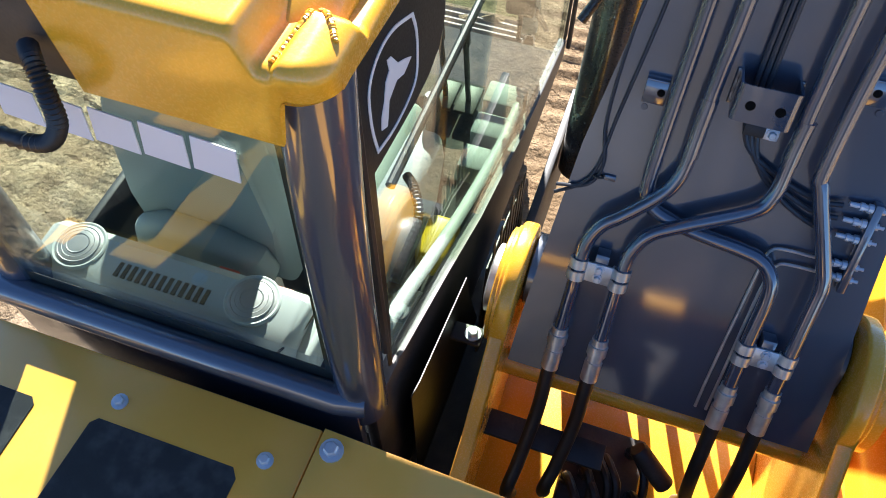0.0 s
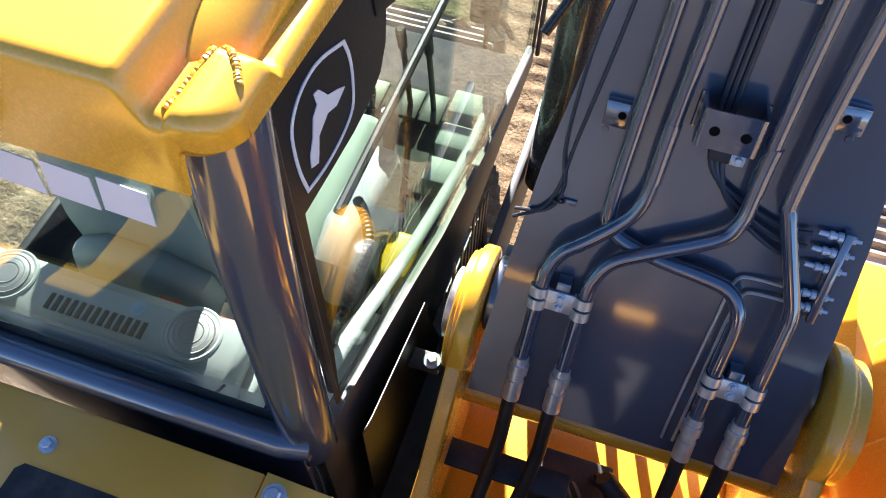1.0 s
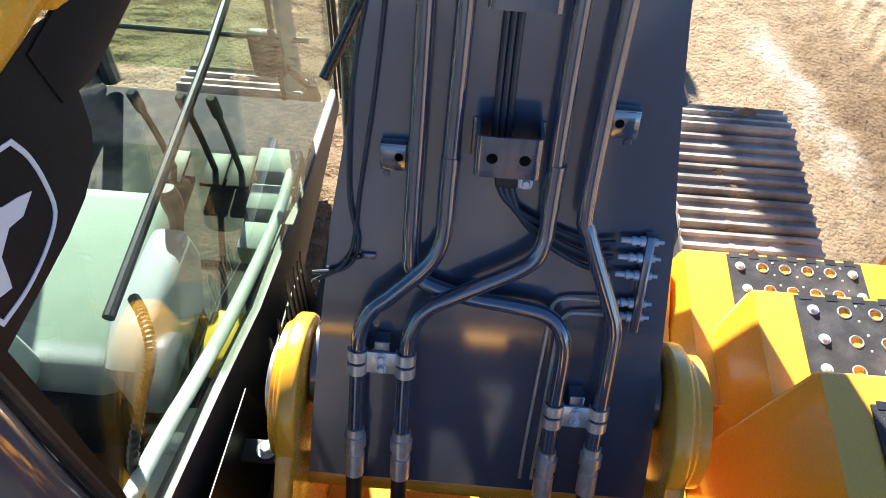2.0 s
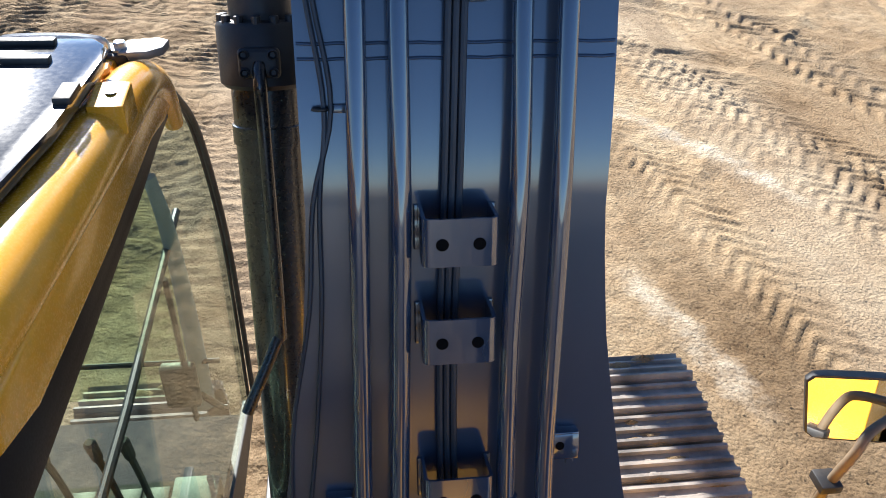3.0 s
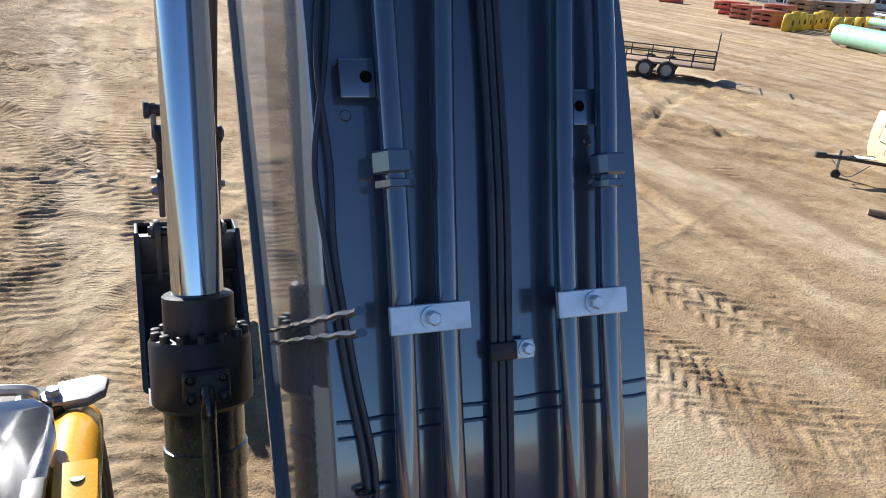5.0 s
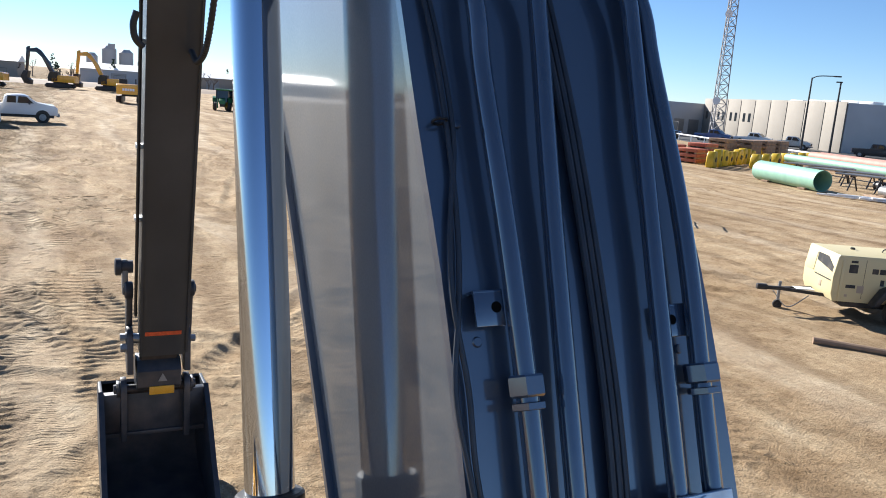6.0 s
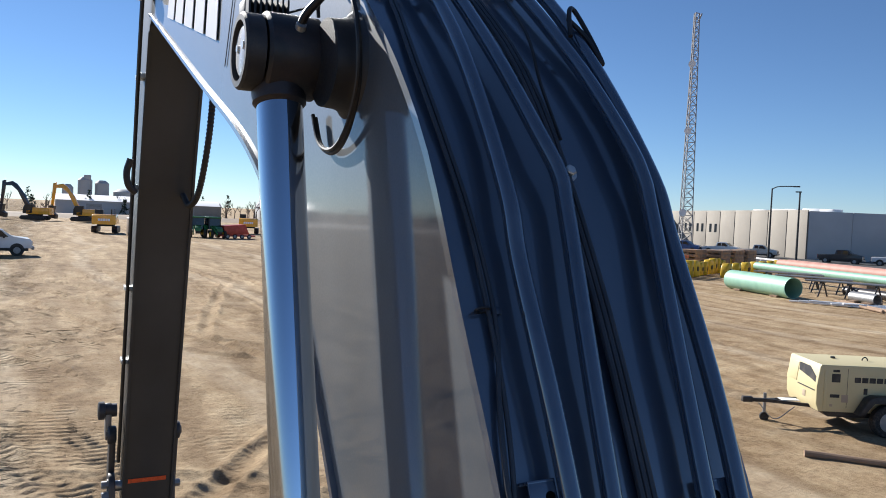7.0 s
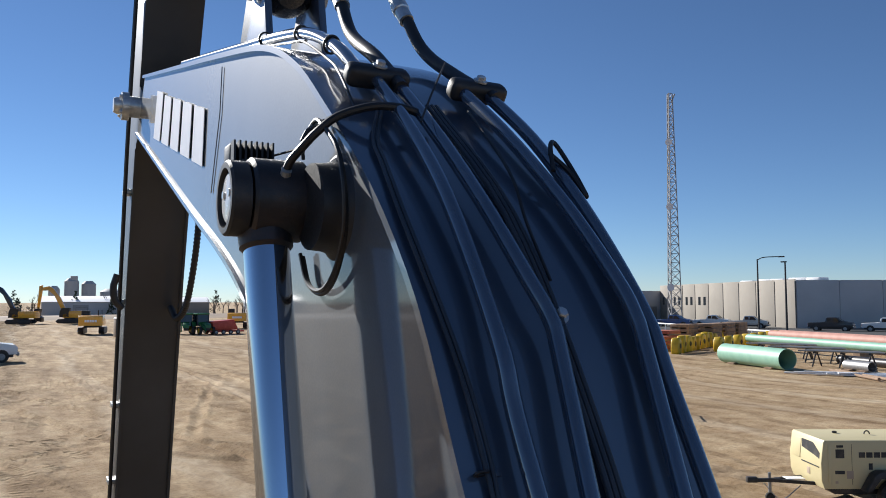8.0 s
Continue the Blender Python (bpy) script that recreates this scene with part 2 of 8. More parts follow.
    tread_line.inputs["Detail Roughness"].default_value = 0.62
    nt.links.new(pos, tread_line.inputs["Vector"])
    dark_line = ramp(nt, tread_line.outputs["Fac"], [(0.05, (0.66, 0.63, 0.60)), (0.22, (1.0, 1.0, 1.0))])
    damp = ramp(nt, noise_of(nt, 0.42, 7, 0.62, pos).outputs["Fac"], [(0.26, (0.70, 0.67, 0.64)), (0.35, (1.0, 1.0, 1.0))])
    for layer in (dark_line, damp):
        mb = nt.nodes.new("ShaderNodeMix")
        mb.data_type, mb.blend_type = "RGBA", "MULTIPLY"
        mb.inputs[0].default_value = 0.6
        nt.links.new(soilcol, mb.inputs[6])
        nt.links.new(layer.outputs[0], mb.inputs[7])
        soilcol = mb.outputs[2]
    # a pale scraped line and a damp tyre track beside the machine
    for x, y, head, half, length, colour in ((4.25, 5.62, 34.4, 0.20, 2.9, (0.70, 0.60, 0.46)), (2.5, 3.2, 17, 0.16, 1.9, (0.66, 0.56, 0.42)), (6.5, 6.5, 12, 0.55, 9.0, (0.29, 0.212, 0.132))):
        h = radians(head)
        mp = nt.nodes.new("ShaderNodeMapping")
        mp.inputs["Rotation"].default_value = (0, 0, -h)
        mp.inputs["Location"].default_value = (-(math.cos(h) * x + math.sin(h) * y), math.sin(h) * x - math.cos(h) * y, 0)
        nt.links.new(pos, mp.inputs["Vector"])
        sep = nt.nodes.new("ShaderNodeSeparateXYZ")
        nt.links.new(mp.outputs[0], sep.inputs[0])
        ragged = node(nt, "ShaderNodeMath")
        ragged.operation = "MULTIPLY_ADD"
        ragged.inputs[1].default_value, ragged.inputs[2].default_value = 0.5, -0.25
        nt.links.new(noise_of(nt, 2.2, 8, 0.66, pos).outputs["Fac"], ragged.inputs[0])
        off = node(nt, "ShaderNodeMath")
        nt.links.new(sep.outputs[0], off.inputs[0])
        nt.links.new(ragged.outputs[0], off.inputs[1])
        ends = node(nt, "ShaderNodeMath")
        ends.inputs[1].default_value = -length / 2
        nt.links.new(sep.outputs[1], ends.inputs[0])
        mask = None
        for value, lo, hi in ((off, 0.35 * half, half), (ends, 0.3 * length, 0.5 * length)):
            size = node(nt, "ShaderNodeMath")
            size.operation = "ABSOLUTE"
            nt.links.new(value.outputs[0], size.inputs[0])
            fall = nt.nodes.new("ShaderNodeMapRange")
            fall.inputs[1].default_value, fall.inputs[2].default_value = lo, hi
            fall.inputs[3].default_value, fall.inputs[4].default_value = 1.0, 0.0
            nt.links.new(size.outputs[0], fall.inputs[0])
            if mask:
                both = node(nt, "ShaderNodeMath")
                both.operation = "MULTIPLY"
                nt.links.new(mask.outputs[0], both.inputs[0])
                nt.links.new(fall.outputs[0], both.inputs[1])
                fall = both
            mask = fall
        torn = node(nt, "ShaderNodeMath")
        torn.operation = "MULTIPLY"
        nt.links.new(mask.outputs[0], torn.inputs[0])
        nt.links.new(ramp(nt, noise_of(nt, 3.6, 7, 0.66, pos).outputs["Fac"], [(0.38, (0.1, 0.1, 0.1)), (0.60, (0.85, 0.85, 0.85))]).outputs[0], torn.inputs[1])
        soilcol = mix(nt, torn.outputs[0], soilcol, colour)
    nt.links.new(soilcol, p.inputs["Base Color"])
    p.inputs["Roughness"].default_value = 0.95
    p.inputs["Specular IOR Level"].default_value = 0.15
    # fine crawler bar prints: straight ribs in worn patches, in three headings
    prior = None
    for turn, period, seed, lo in ((4, 0.064, 0.0, 0.50), (17, 0.150, 31.0, 0.475), (-38, 0.07, 77.0, 0.60), (9, 0.25, 13.0, 0.46), (-31, 0.27, 55.0, 0.50)):
        mp = nt.nodes.new("ShaderNodeMapping")
        mp.inputs["Rotation"].default_value = (0, 0, radians(turn))
        mp.inputs["Location"].default_value = (seed, seed * 0.7, 0)
        nt.links.new(pos, mp.inputs["Vector"])
        wv = node(nt, "ShaderNodeTexWave", Scale=0.314 / period, Distortion=1.6, Detail=2.0)
        wv.bands_direction = "Y"
        wv.inputs["Detail Scale"].default_value = 0.35
        nt.links.new(mp.outputs[0], wv.inputs["Vector"])
        st2 = nt.nodes.new("ShaderNodeMapping")
        st2.inputs["Scale"].default_value = (1.0, 0.35, 1.0)
        nt.links.new(mp.outputs[0], st2.inputs["Vector"])
        patch = noise_of(nt, 0.75, 4, 0.6, st2.outputs[0])
        sep = nt.nodes.new("ShaderNodeSeparateXYZ")
        nt.links.new(pos, sep.inputs[0])
        side = nt.nodes.new("ShaderNodeMapRange")
        side.inputs[1].default_value, side.inputs[2].default_value = -4.5, 2.5
        side.inputs[3].default_value, side.inputs[4].default_value = 0.075, -0.22
        nt.links.new(sep.outputs[0], side.inputs[0])
        more = nt.nodes.new("ShaderNodeMath")
        more.operation = "ADD"
        nt.links.new(patch.outputs["Fac"], more.inputs[0])
        nt.links.new(side.outputs[0], more.inputs[1])
        mask = ramp(nt, more.outputs[0], [(lo, (0, 0, 0)), (lo + 0.035, (1, 1, 1))])
        rib = nt.nodes.new("ShaderNodeMath")
        rib.operation = "MULTIPLY"
        nt.links.new(wv.outputs["Fac"], rib.inputs[0])
        nt.links.new(mask.outputs[0], rib.inputs[1])
        gap = ramp(nt, noise_of(nt, 3.2, 5, 0.65, pos).outputs["Fac"], [(0.40, (0.25, 0.25, 0.25)), (0.54, (1, 1, 1))])
        torn = nt.nodes.new("ShaderNodeMath")
        torn.operation = "MULTIPLY"
        nt.links.new(rib.outputs[0], torn.inputs[0])
        nt.links.new(gap.outputs[0], torn.inputs[1])
        rib = torn
        bb = node(nt, "ShaderNodeBump", Strength=0.85, Distance=0.018 + 0.32 * period)
        nt.links.new(rib.outputs[0], bb.inputs["Height"])
        if prior:
            nt.links.new(prior.outputs[0], bb.inputs["Normal"])
        prior = bb
    swell = node(nt, "ShaderNodeBump", Strength=0.8, Distance=0.085)
    nt.links.new(noise_of(nt, 1.7, 9, 0.66, pos).outputs["Fac"], swell.inputs["Height"])
    nt.links.new(prior.outputs[0], swell.inputs["Normal"])
    b1 = node(nt, "ShaderNodeBump", Strength=0.8, Distance=0.026)
    nt.links.new(swell.outputs[0], b1.inputs["Normal"])
    nt.links.new(fine.outputs["Fac"], b1.inputs["Height"])
    crumb = node(nt, "ShaderNodeTexVoronoi", Scale=34.0)
    nt.links.new(pos, crumb.inputs["Vector"])
    bc = node(nt, "ShaderNodeBump", Strength=0.8, Distance=0.016)
    bc.invert = True
    nt.links.new(crumb.outputs["Distance"], bc.inputs["Height"])
    nt.links.new(b1.outputs[0], bc.inputs["Normal"])
    b1 = bc
    b2 = node(nt, "ShaderNodeBump", Strength=1.0, Distance=0.018)
    nt.links.new(grit.outputs["Fac"], b2.inputs["Height"])
    nt.links.new(b1.outputs[0], b2.inputs["Normal"])
    nt.links.new(b2.outputs[0], p.inputs["Normal"])
    return m


SOIL = soil()


# ---- shaping helpers ----
V = Vector


def part(name, bm, material, parent=None, label="", smooth=35):
    """Links a bmesh as one mesh object, under a thing or a part if one is given."""
    me = bpy.data.meshes.new(name)
    bmesh.ops.recalc_face_normals(bm, faces=bm.faces[:])
    for f in bm.faces:
        f.smooth = smooth > 0
    if smooth > 0:
        lim = radians(smooth)
        for e in bm.edges:
            if len(e.link_faces) == 2 and e.calc_face_angle(0) > lim:
                e.smooth = False
    bm.to_mesh(me)
    bm.free()
    me.materials.append(material)
    ob = new(name, me)
    ob.parent = parent
    if label:
        tagged(ob, label)
    return ob


def thing(name, label, category, at=(0, 0, 0), turn=0.0, group="", kind=""):
    ob = new(name)
    ob.matrix_world = pose(*at, 0, 0, turn)
    return tagged(ob, label, category, group, kind)


def bevel(bm, faces, amount, seg=2):
    edges = {e for f in faces for e in f.edges}
    bmesh.ops.bevel(bm, geom=list(edges), offset=amount, segments=seg, affect="EDGES", profile=0.5, clamp_overlap=True)


def box(bm, lo, hi, bev=0.0, seg=2):
    x0, y0, z0 = lo
    x1, y1, z1 = hi
    vs = [bm.verts.new(c) for c in ((x0, y0, z0), (x1, y0, z0), (x1, y1, z0), (x0, y1, z0), (x0, y0, z1), (x1, y0, z1), (x1, y1, z1), (x0, y1, z1))]
    fs = [bm.faces.new([vs[i] for i in q]) for q in ((3, 2, 1, 0), (4, 5, 6, 7), (0, 1, 5, 4), (1, 2, 6, 5), (2, 3, 7, 6), (3, 0, 4, 7))]
    if bev:
        bevel(bm, fs, bev, seg)
    return bm


def prism(bm, outline, axis, a, b, bev=0.0, seg=2):
    """Extrudes a 2D outline along axis from a to b: x takes (y, z), y takes (x, z), z takes (x, y)."""
    def at(p, v):
        return {"x": (v, p[0], p[1]), "y": (p[0], v, p[1]), "z": (p[0], p[1], v)}[axis]
    lo, hi = [bm.verts.new(at(p, a)) for p in outline], [bm.verts.new(at(p, b)) for p in outline]
    fs = [bm.faces.new(lo[::-1]), bm.faces.new(hi)]
    n = len(outline)
    fs += [bm.faces.new((lo[i], lo[(i + 1) % n], hi[(i + 1) % n], hi[i])) for i in range(n)]
    if bev:
        es = set(fs[0].edges) | set(fs[1].edges)
        bmesh.ops.bevel(bm, geom=list(es), offset=bev, segments=seg, affect="EDGES", profile=0.5, clamp_overlap=True)
    return bm


def glide(pts, per=8):
    """A Catmull-Rom curve through the points."""
    ps = [V(p) for p in pts]
    ps = [2 * ps[0] - ps[1]] + ps + [2 * ps[-1] - ps[-2]]
    out = []
    for i in range(1, len(ps) - 2):
        p0, p1, p2, p3 = ps[i - 1 : i + 3]
        for k in range(per):
            t = k / per
            out.append(0.5 * (2 * p1 + (p2 - p0) * t + (2 * p0 - 5 * p1 + 4 * p2 - p3) * t * t + (3 * p1 - p0 - 3 * p2 + p3) * t**3))
    out.append(ps[-2])
    return out


def tube(bm, pts, r, n=10, flat=1.0, caps=True):
    """Sweeps a round section along the points; r is one radius or one for each point."""
    pts = [V(p) for p in pts]
    rings, side = [], None
    for i, p in enumerate(pts):
        d = (pts[min(i + 1, len(pts) - 1)] - pts[max(i - 1, 0)]).normalized()
        if side is None:
            side = d.cross(V((0, 0, 1)))
            side = (side if side.length > 0.05 else d.cross(V((1, 0, 0)))).normalized()
        side = (side - d * side.dot(d)).normalized()
        up = side.cross(d)
        rr = r[i] if isinstance(r, (list, tuple)) else r
        rings.append([bm.verts.new(p + rr * (math.cos(2 * math.pi * k / n) * side + flat * math.sin(2 * math.pi * k / n) * up)) for k in range(n)])
    for a, b in zip(rings, rings[1:]):
        for k in range(n):
            bm.faces.new((a[k], a[(k + 1) % n], b[(k + 1) % n], b[k]))
    if caps:
        bm.faces.new(rings[0][::-1])
        bm.faces.new(rings[-1])
    return bm


def rod(bm, a, b, r, n=16):
    return tube(bm, [a, b], r, n)


def lathe(bm, a, way, steps, n=24, caps=True):
    """Rings of (distance, radius) along way from a, closed at both ends unless caps is off."""
    way = V(way).normalized()
    side = way.cross(V((0, 0, 1)))
    side = (side if side.length > 0.05 else way.cross(V((1, 0, 0)))).normalized()
    up = side.cross(way)
    rings = [[bm.verts.new(V(a) + way * d + r * (math.cos(2 * math.pi * k / n) * side + math.sin(2 * math.pi * k / n) * up)) for k in range(n)] for d, r in steps]
    for p, q in zip(rings, rings[1:]):
        for k in range(n):
            bm.faces.new((p[k], p[(k + 1) % n], q[(k + 1) % n], q[k]))
    if caps:
        bm.faces.new(rings[0][::-1])
        bm.faces.new(rings[-1])
    return bm


def bolt(bm, p, way, r=0.011):
    """A washer with a hexagon head."""
    way = V(way).normalized()
    lathe(bm, p, way, [(0, r * 1.55), (r * 0.35, r * 1.55)], 14)
    lathe(bm, V(p) + way * r * 0.3, way, [(0, r), (r * 0.85, r), (r * 1.05, r * 0.8)], 6)
    return bm


def interp(x, table):
    for (a, p), (b, q) in zip(table, table[1:]):
        if x <= b:
            k = max(0.0, (x - a) / (b - a))
            return p + (q - p) * k
    return table[-1][1]


def B():
    return bmesh.new()


# ---- ground ----
def ground():
    def spread(lo, hi, step, far, up, down):
        out, d, p = [], step, hi
        while p < far:
            d *= up
            p += d
            out.append(p)
        back, d, p = [], step, lo
        while p > -far:
            d *= down
            p -= d
            back.append(p)
        return np.array(back[::-1] + list(np.arange(lo, hi + step / 2, step)) + out)

    xs, ys = spread(-6.0, 7.5, 0.034, 2600, 1.03, 1.035), spread(2.0, 15.0, 0.025, 2600, 1.02, 1.2)
    gx, gy = np.meshgrid(xs, ys)
    rng = np.random.RandomState(4)

    def soft(v):
        return 1 / (1 + np.exp(-np.clip(v, -40, 40)))

    def lump(px, py, size, seed):
        """Smooth random values from 0 to 1 on a lattice of the given size."""
        px, py = px / size + seed * 7.31, py / size - seed * 3.77
        ix, iy = np.floor(px), np.floor(py)
        fx, fy = px - ix, py - iy
        fx, fy = fx * fx * (3 - 2 * fx), fy * fy * (3 - 2 * fy)

        def corner(i, j):
            v = np.sin(i * 127.1 + j * 311.7 + seed * 17.3) * 43758.547
            return v - np.floor(v)
        low = corner(ix, iy) * (1 - fx) + corner(ix + 1, iy) * fx
        high = corner(ix, iy + 1) * (1 - fx) + corner(ix + 1, iy + 1) * fx
        return low * (1 - fy) + high * fy

    near = soft((13 - np.hypot(gx, gy - 4)) / 2.5) + 0.12
    z = 0.09 * (lump(gx, gy, 7.0, 1) - 0.5) + 0.018 * (lump(gx, gy, 2.2, 2) - 0.5)
    rough = np.clip(lump(gx, gy, 1.6, 3) * 1.6 - 0.25, 0.3, 1.1)
    z += near * rough * (1 - 0.5 * soft((gx - 2.0) * 2)) * (0.022 * (lump(gx, gy, 0.55, 4) - 0.5) + 0.028 * (lump(gx, gy, 0.21, 5) - 0.5) + 0.028 * (lump(gx, gy, 0.10, 6) - 0.5) + 0.012 * (lump(gx, gy, 0.065, 7) - 0.5))
    wx, wy = gx + 0.16 * (lump(gx, gy, 0.9, 8) - 0.5), gy + 0.16 * (lump(gx, gy, 0.9, 9) - 0.5)
    # prints of crawler bars and tyre lugs: start, heading, length, width, pitch, depth, chevron
    bands = [(-1.25, 2.4, 4, 9, 0.62, 0.145, 0.045, 0), (-0.50, 2.4, 8, 6, 0.5, 0.145, 0.05, 0), (-2.7, 3.0, 14, 14, 0.62, 0.16, 0.040, 0), (-4.4, 3.2, 20, 14, 0.62, 0.17, 0.045, 0), (-0.3, 5.0, -50, 9, 0.6, 0.17, 0.030, 0),
             (-6.0, 8.0, -34, 12, 0.62, 0.17, 0.042, 0), (-4.0, 9.0, -30, 12, 0.62, 0.17, 0.042, 0), (-6.3, 5.2, -66, 9, 0.6, 0.17, 0.035, 0), (-3.2, 8.0, -76, 9, 0.6, 0.17, 0.035, 0), (-2.0, 6.0, 80, 7, 0.6, 0.17, 0.032, 0),
             (6.2, 6.5, 11, 9, 0.46, 0.24, 0.10, 1), (6.8, 6.5, 13, 9, 0.46, 0.24, 0.10, 1), (5.2, 4.5, 17, 7, 0.6, 0.19, 0.075, 1), (5.8, 4.5, 19, 6, 0.5, 0.19, 0.07, 1), (4.6, 4.2, 15, 6, 0.45, 0.19, 0.05, 1), (3.3, 3.5, 14, 3.6, 0.6, 0.19, 0.075, 1), (6.1, 8.6, 2, 2.0, 0.3, 0.15, 0.06, 0),
             (0.9, 9.5, 62, 10, 0.6, 0.18, 0.03, 0), (2.2, 8.5, -6, 12, 0.5, 0.19, 0.03, 1), (-1.4, 11.0, 40, 14, 0.6, 0.18, 0.035, 0), (-2.0, 12.0, -12, 16, 0.6, 0.18, 0.035, 0), (-8.0, 11.0, -10, 16, 0.6, 0.19, 0.04, 0)]
    bands += [(-1.2, 12.5, 5, 7, 0.62, 0.22, 0.05, 0), (0.6, 12.8, 12, 7, 0.6, 0.22, 0.05, 0), (2.2, 13.0, -8, 7, 0.6, 0.22, 0.05, 0), (-2.6, 12.0, -14, 8, 0.62, 0.22, 0.05, 0)]
    for _ in range(26):
        side = rng.uniform() < 0.5
        bands.append((rng.uniform(1.6, 8) if side else rng.uniform(-8, 1), rng.uniform(3, 13), rng.uniform(-40, 40), rng.uniform(3, 8), rng.uniform(0.35, 0.6), rng.uniform(0.17, 0.24), rng.uniform(0.022, 0.034) * (0.4 if side else 1.0), int(side)))
    for k in range(16):
        bands.append((rng.uniform(-7.5, 0.2), rng.uniform(4.5, 13.0), rng.uniform(-28, 24), rng.uniform(5, 11), 0.62, rng.uniform(0.15, 0.19), rng.uniform(0.045, 0.06), 0))
    for k, (x0, y0, head, length, width, pitch, depth, chev) in enumerate(bands):
        h = radians(head)
        sel = (np.abs((gx - x0) * math.cos(h) + (gy - y0) * math.sin(h)) < width / 2 + 0.6) & (np.abs((gx - x0) * -math.sin(h) + (gy - y0) * math.cos(h) - length / 2) < length / 2 + 1.2)
        sx, sy = wx[sel], wy[sel]
        u = (sx - x0) * -math.sin(h) + (sy - y0) * math.cos(h)
        v = (sx - x0) * math.cos(h) + (sy - y0) * math.sin(h)
        v = v + 0.22 * np.sin(u * 0.35 + x0)
        inside = soft((width / 2 - np.abs(v)) * 45) * soft(u * 4) * soft((length - u) * 3)
        ph = u / pitch + (np.abs(v) * 0.95 / pitch if chev else 0)
        worn = np.clip(lump(u, v * 1.6, 0.8, 20 + k) * 2.4 - 0.5, 0.75 if chev else 0.0, 1.0) * (np.clip(lump(u, v, 0.16, 120 + k) * 2.6 - 0.2, 0.35, 1.0) if chev else 1.0)
        q = np.abs((ph % 1.0) - 0.5) * 2
        bar = np.clip((q - 0.42) / 0.36, 0, 1)
        z[sel] = z[sel] * (1 - 0.4 * inside) + inside * (worn * depth * (0.42 if chev else 0.52) * (bar - 0.4) - 0.005)
    # low ragged lines of loose soil pushed aside by a blade
    for k, (x0, y0, head, length) in enumerate(((1.9, 3.9, -33, 13), (2.9, 2.9, -72, 9), (3.1, 6.9, -40, 9), (-2.0, 9.0, 62, 12), (5.5, 9.0, -62, 12), (-3.5, 6.5, -18, 9))):
        h = radians(head)
        u = (wx - x0) * -math.sin(h) + (wy - y0) * math.cos(h)
        v = (wx - x0) * math.cos(h) + (wy - y0) * math.sin(h) + 0.25 * np.sin(u * 0.45 + k)
        body = np.exp(-((v / (0.05 + 0.10 * lump(u, v, 0.7, 50 + k))) ** 2)) * soft(u * 3) * soft((length - u) * 3)
        z += body * 0.022 * np.clip(lump(u, v * 2, 0.35, 60 + k) * 1.5 - 0.2, 0.1, 1)
    # long wheel ruts sweeping through the yard further off
    for k in range(30):
        x0, y0, h, bend = rng.uniform(-14, 22), rng.uniform(9, 30), radians(rng.uniform(-75, 70)), rng.uniform(-0.02, 0.02)
        u = (wx - x0) * -math.sin(h) + (wy - y0) * math.cos(h)
        v = (wx - x0) * math.cos(h) + (wy - y0) * math.sin(h) + bend * u * u * 0.5
        length = rng.uniform(14, 40)
        ends = soft((u + 4) * 0.8) * soft((length - u) * 0.8)
        patchy = 0.45 + 1.1 * lump(gx, gy, 1.3, 80) if k == 0 else patchy
        far = 1 + 1.8 * soft((np.hypot(gx, gy) - 15) / 2.5) if k == 0 else far
        for off in (-0.95, 0.95):
            d = np.abs(v - off) / 0.19
            z += far * ends * rng.uniform(0.012, 0.032) * (-0.8 * np.exp(-d * d) + 0.75 * np.exp(-((d - 1.5) ** 2) * 3)) * patchy
    flat = soft((62 - np.hypot(gx - 3, gy - 8)) / 9)
    z = z * flat
    n, m = len(xs), len(ys)
    co = np.stack([gx, gy, z], -1).reshape(-1, 3)
    i = (np.arange(m - 1)[:, None] * n + np.arange(n - 1)).ravel()
    quads = np.stack([i, i + 1, i + n + 1, i + n], -1)
    me = bpy.data.meshes.new("ground")
    me.vertices.add(len(co))
    me.vertices.foreach_set("co", co.ravel())
    me.loops.add(quads.size)
    me.loops.foreach_set("vertex_index", quads.ravel().astype(np.int32))
    me.polygons.add(len(quads))
    me.polygons.foreach_set("loop_start", np.arange(0, quads.size, 4, dtype=np.int32))
    me.update(calc_edges=True)
    me.shade_smooth()
    me.materials.append(SOIL)
    return tagged(new("ground", me), "dry tan soil yard rutted with crawler and tyre prints", "ground", kind="structure")


ground()


def clods():
    """Loose crumbs of soil and small stones."""
    rng = random.Random(7)
    vs, fs = [], []
    base = [(1, 0, 0), (-1, 0, 0), (0, 1, 0), (0, -1, 0), (0, 0, 1), (0, 0, -1)]
    tri = [(0, 2, 4), (2, 1, 4), (1, 3, 4), (3, 0, 4), (2, 0, 5), (1, 2, 5), (3, 1, 5), (0, 3, 5)]
    for _ in range(9000):
        d = 2 + 24 * rng.random() ** 1.6
        a = rng.uniform(-1.3, 1.5)
        x, y, s = d * math.sin(a), 1.5 + d * math.cos(a), rng.choice((0.003, 0.004, 0.005, 0.006, 0.008, 0.011)) * rng.uniform(0.6, 1.3)
        k = len(vs)
        vs += [(x + s * bx * rng.uniform(0.6, 1.3), y + s * by * rng.uniform(0.6, 1.3), -0.002 + s * 0.45 * bz * rng.uniform(0.6, 1.2)) for bx, by, bz in base]
        fs += [tuple(k + q for q in t) for t in tri]
    me = bpy.data.meshes.new("soil_clods")
    me.from_pydata(vs, [], fs)
    me.materials.append(SOIL)
    tagged(new("soil_clods", me), "loose dry soil crumbs strewn over the yard", "soil", kind="stuff")


clods()

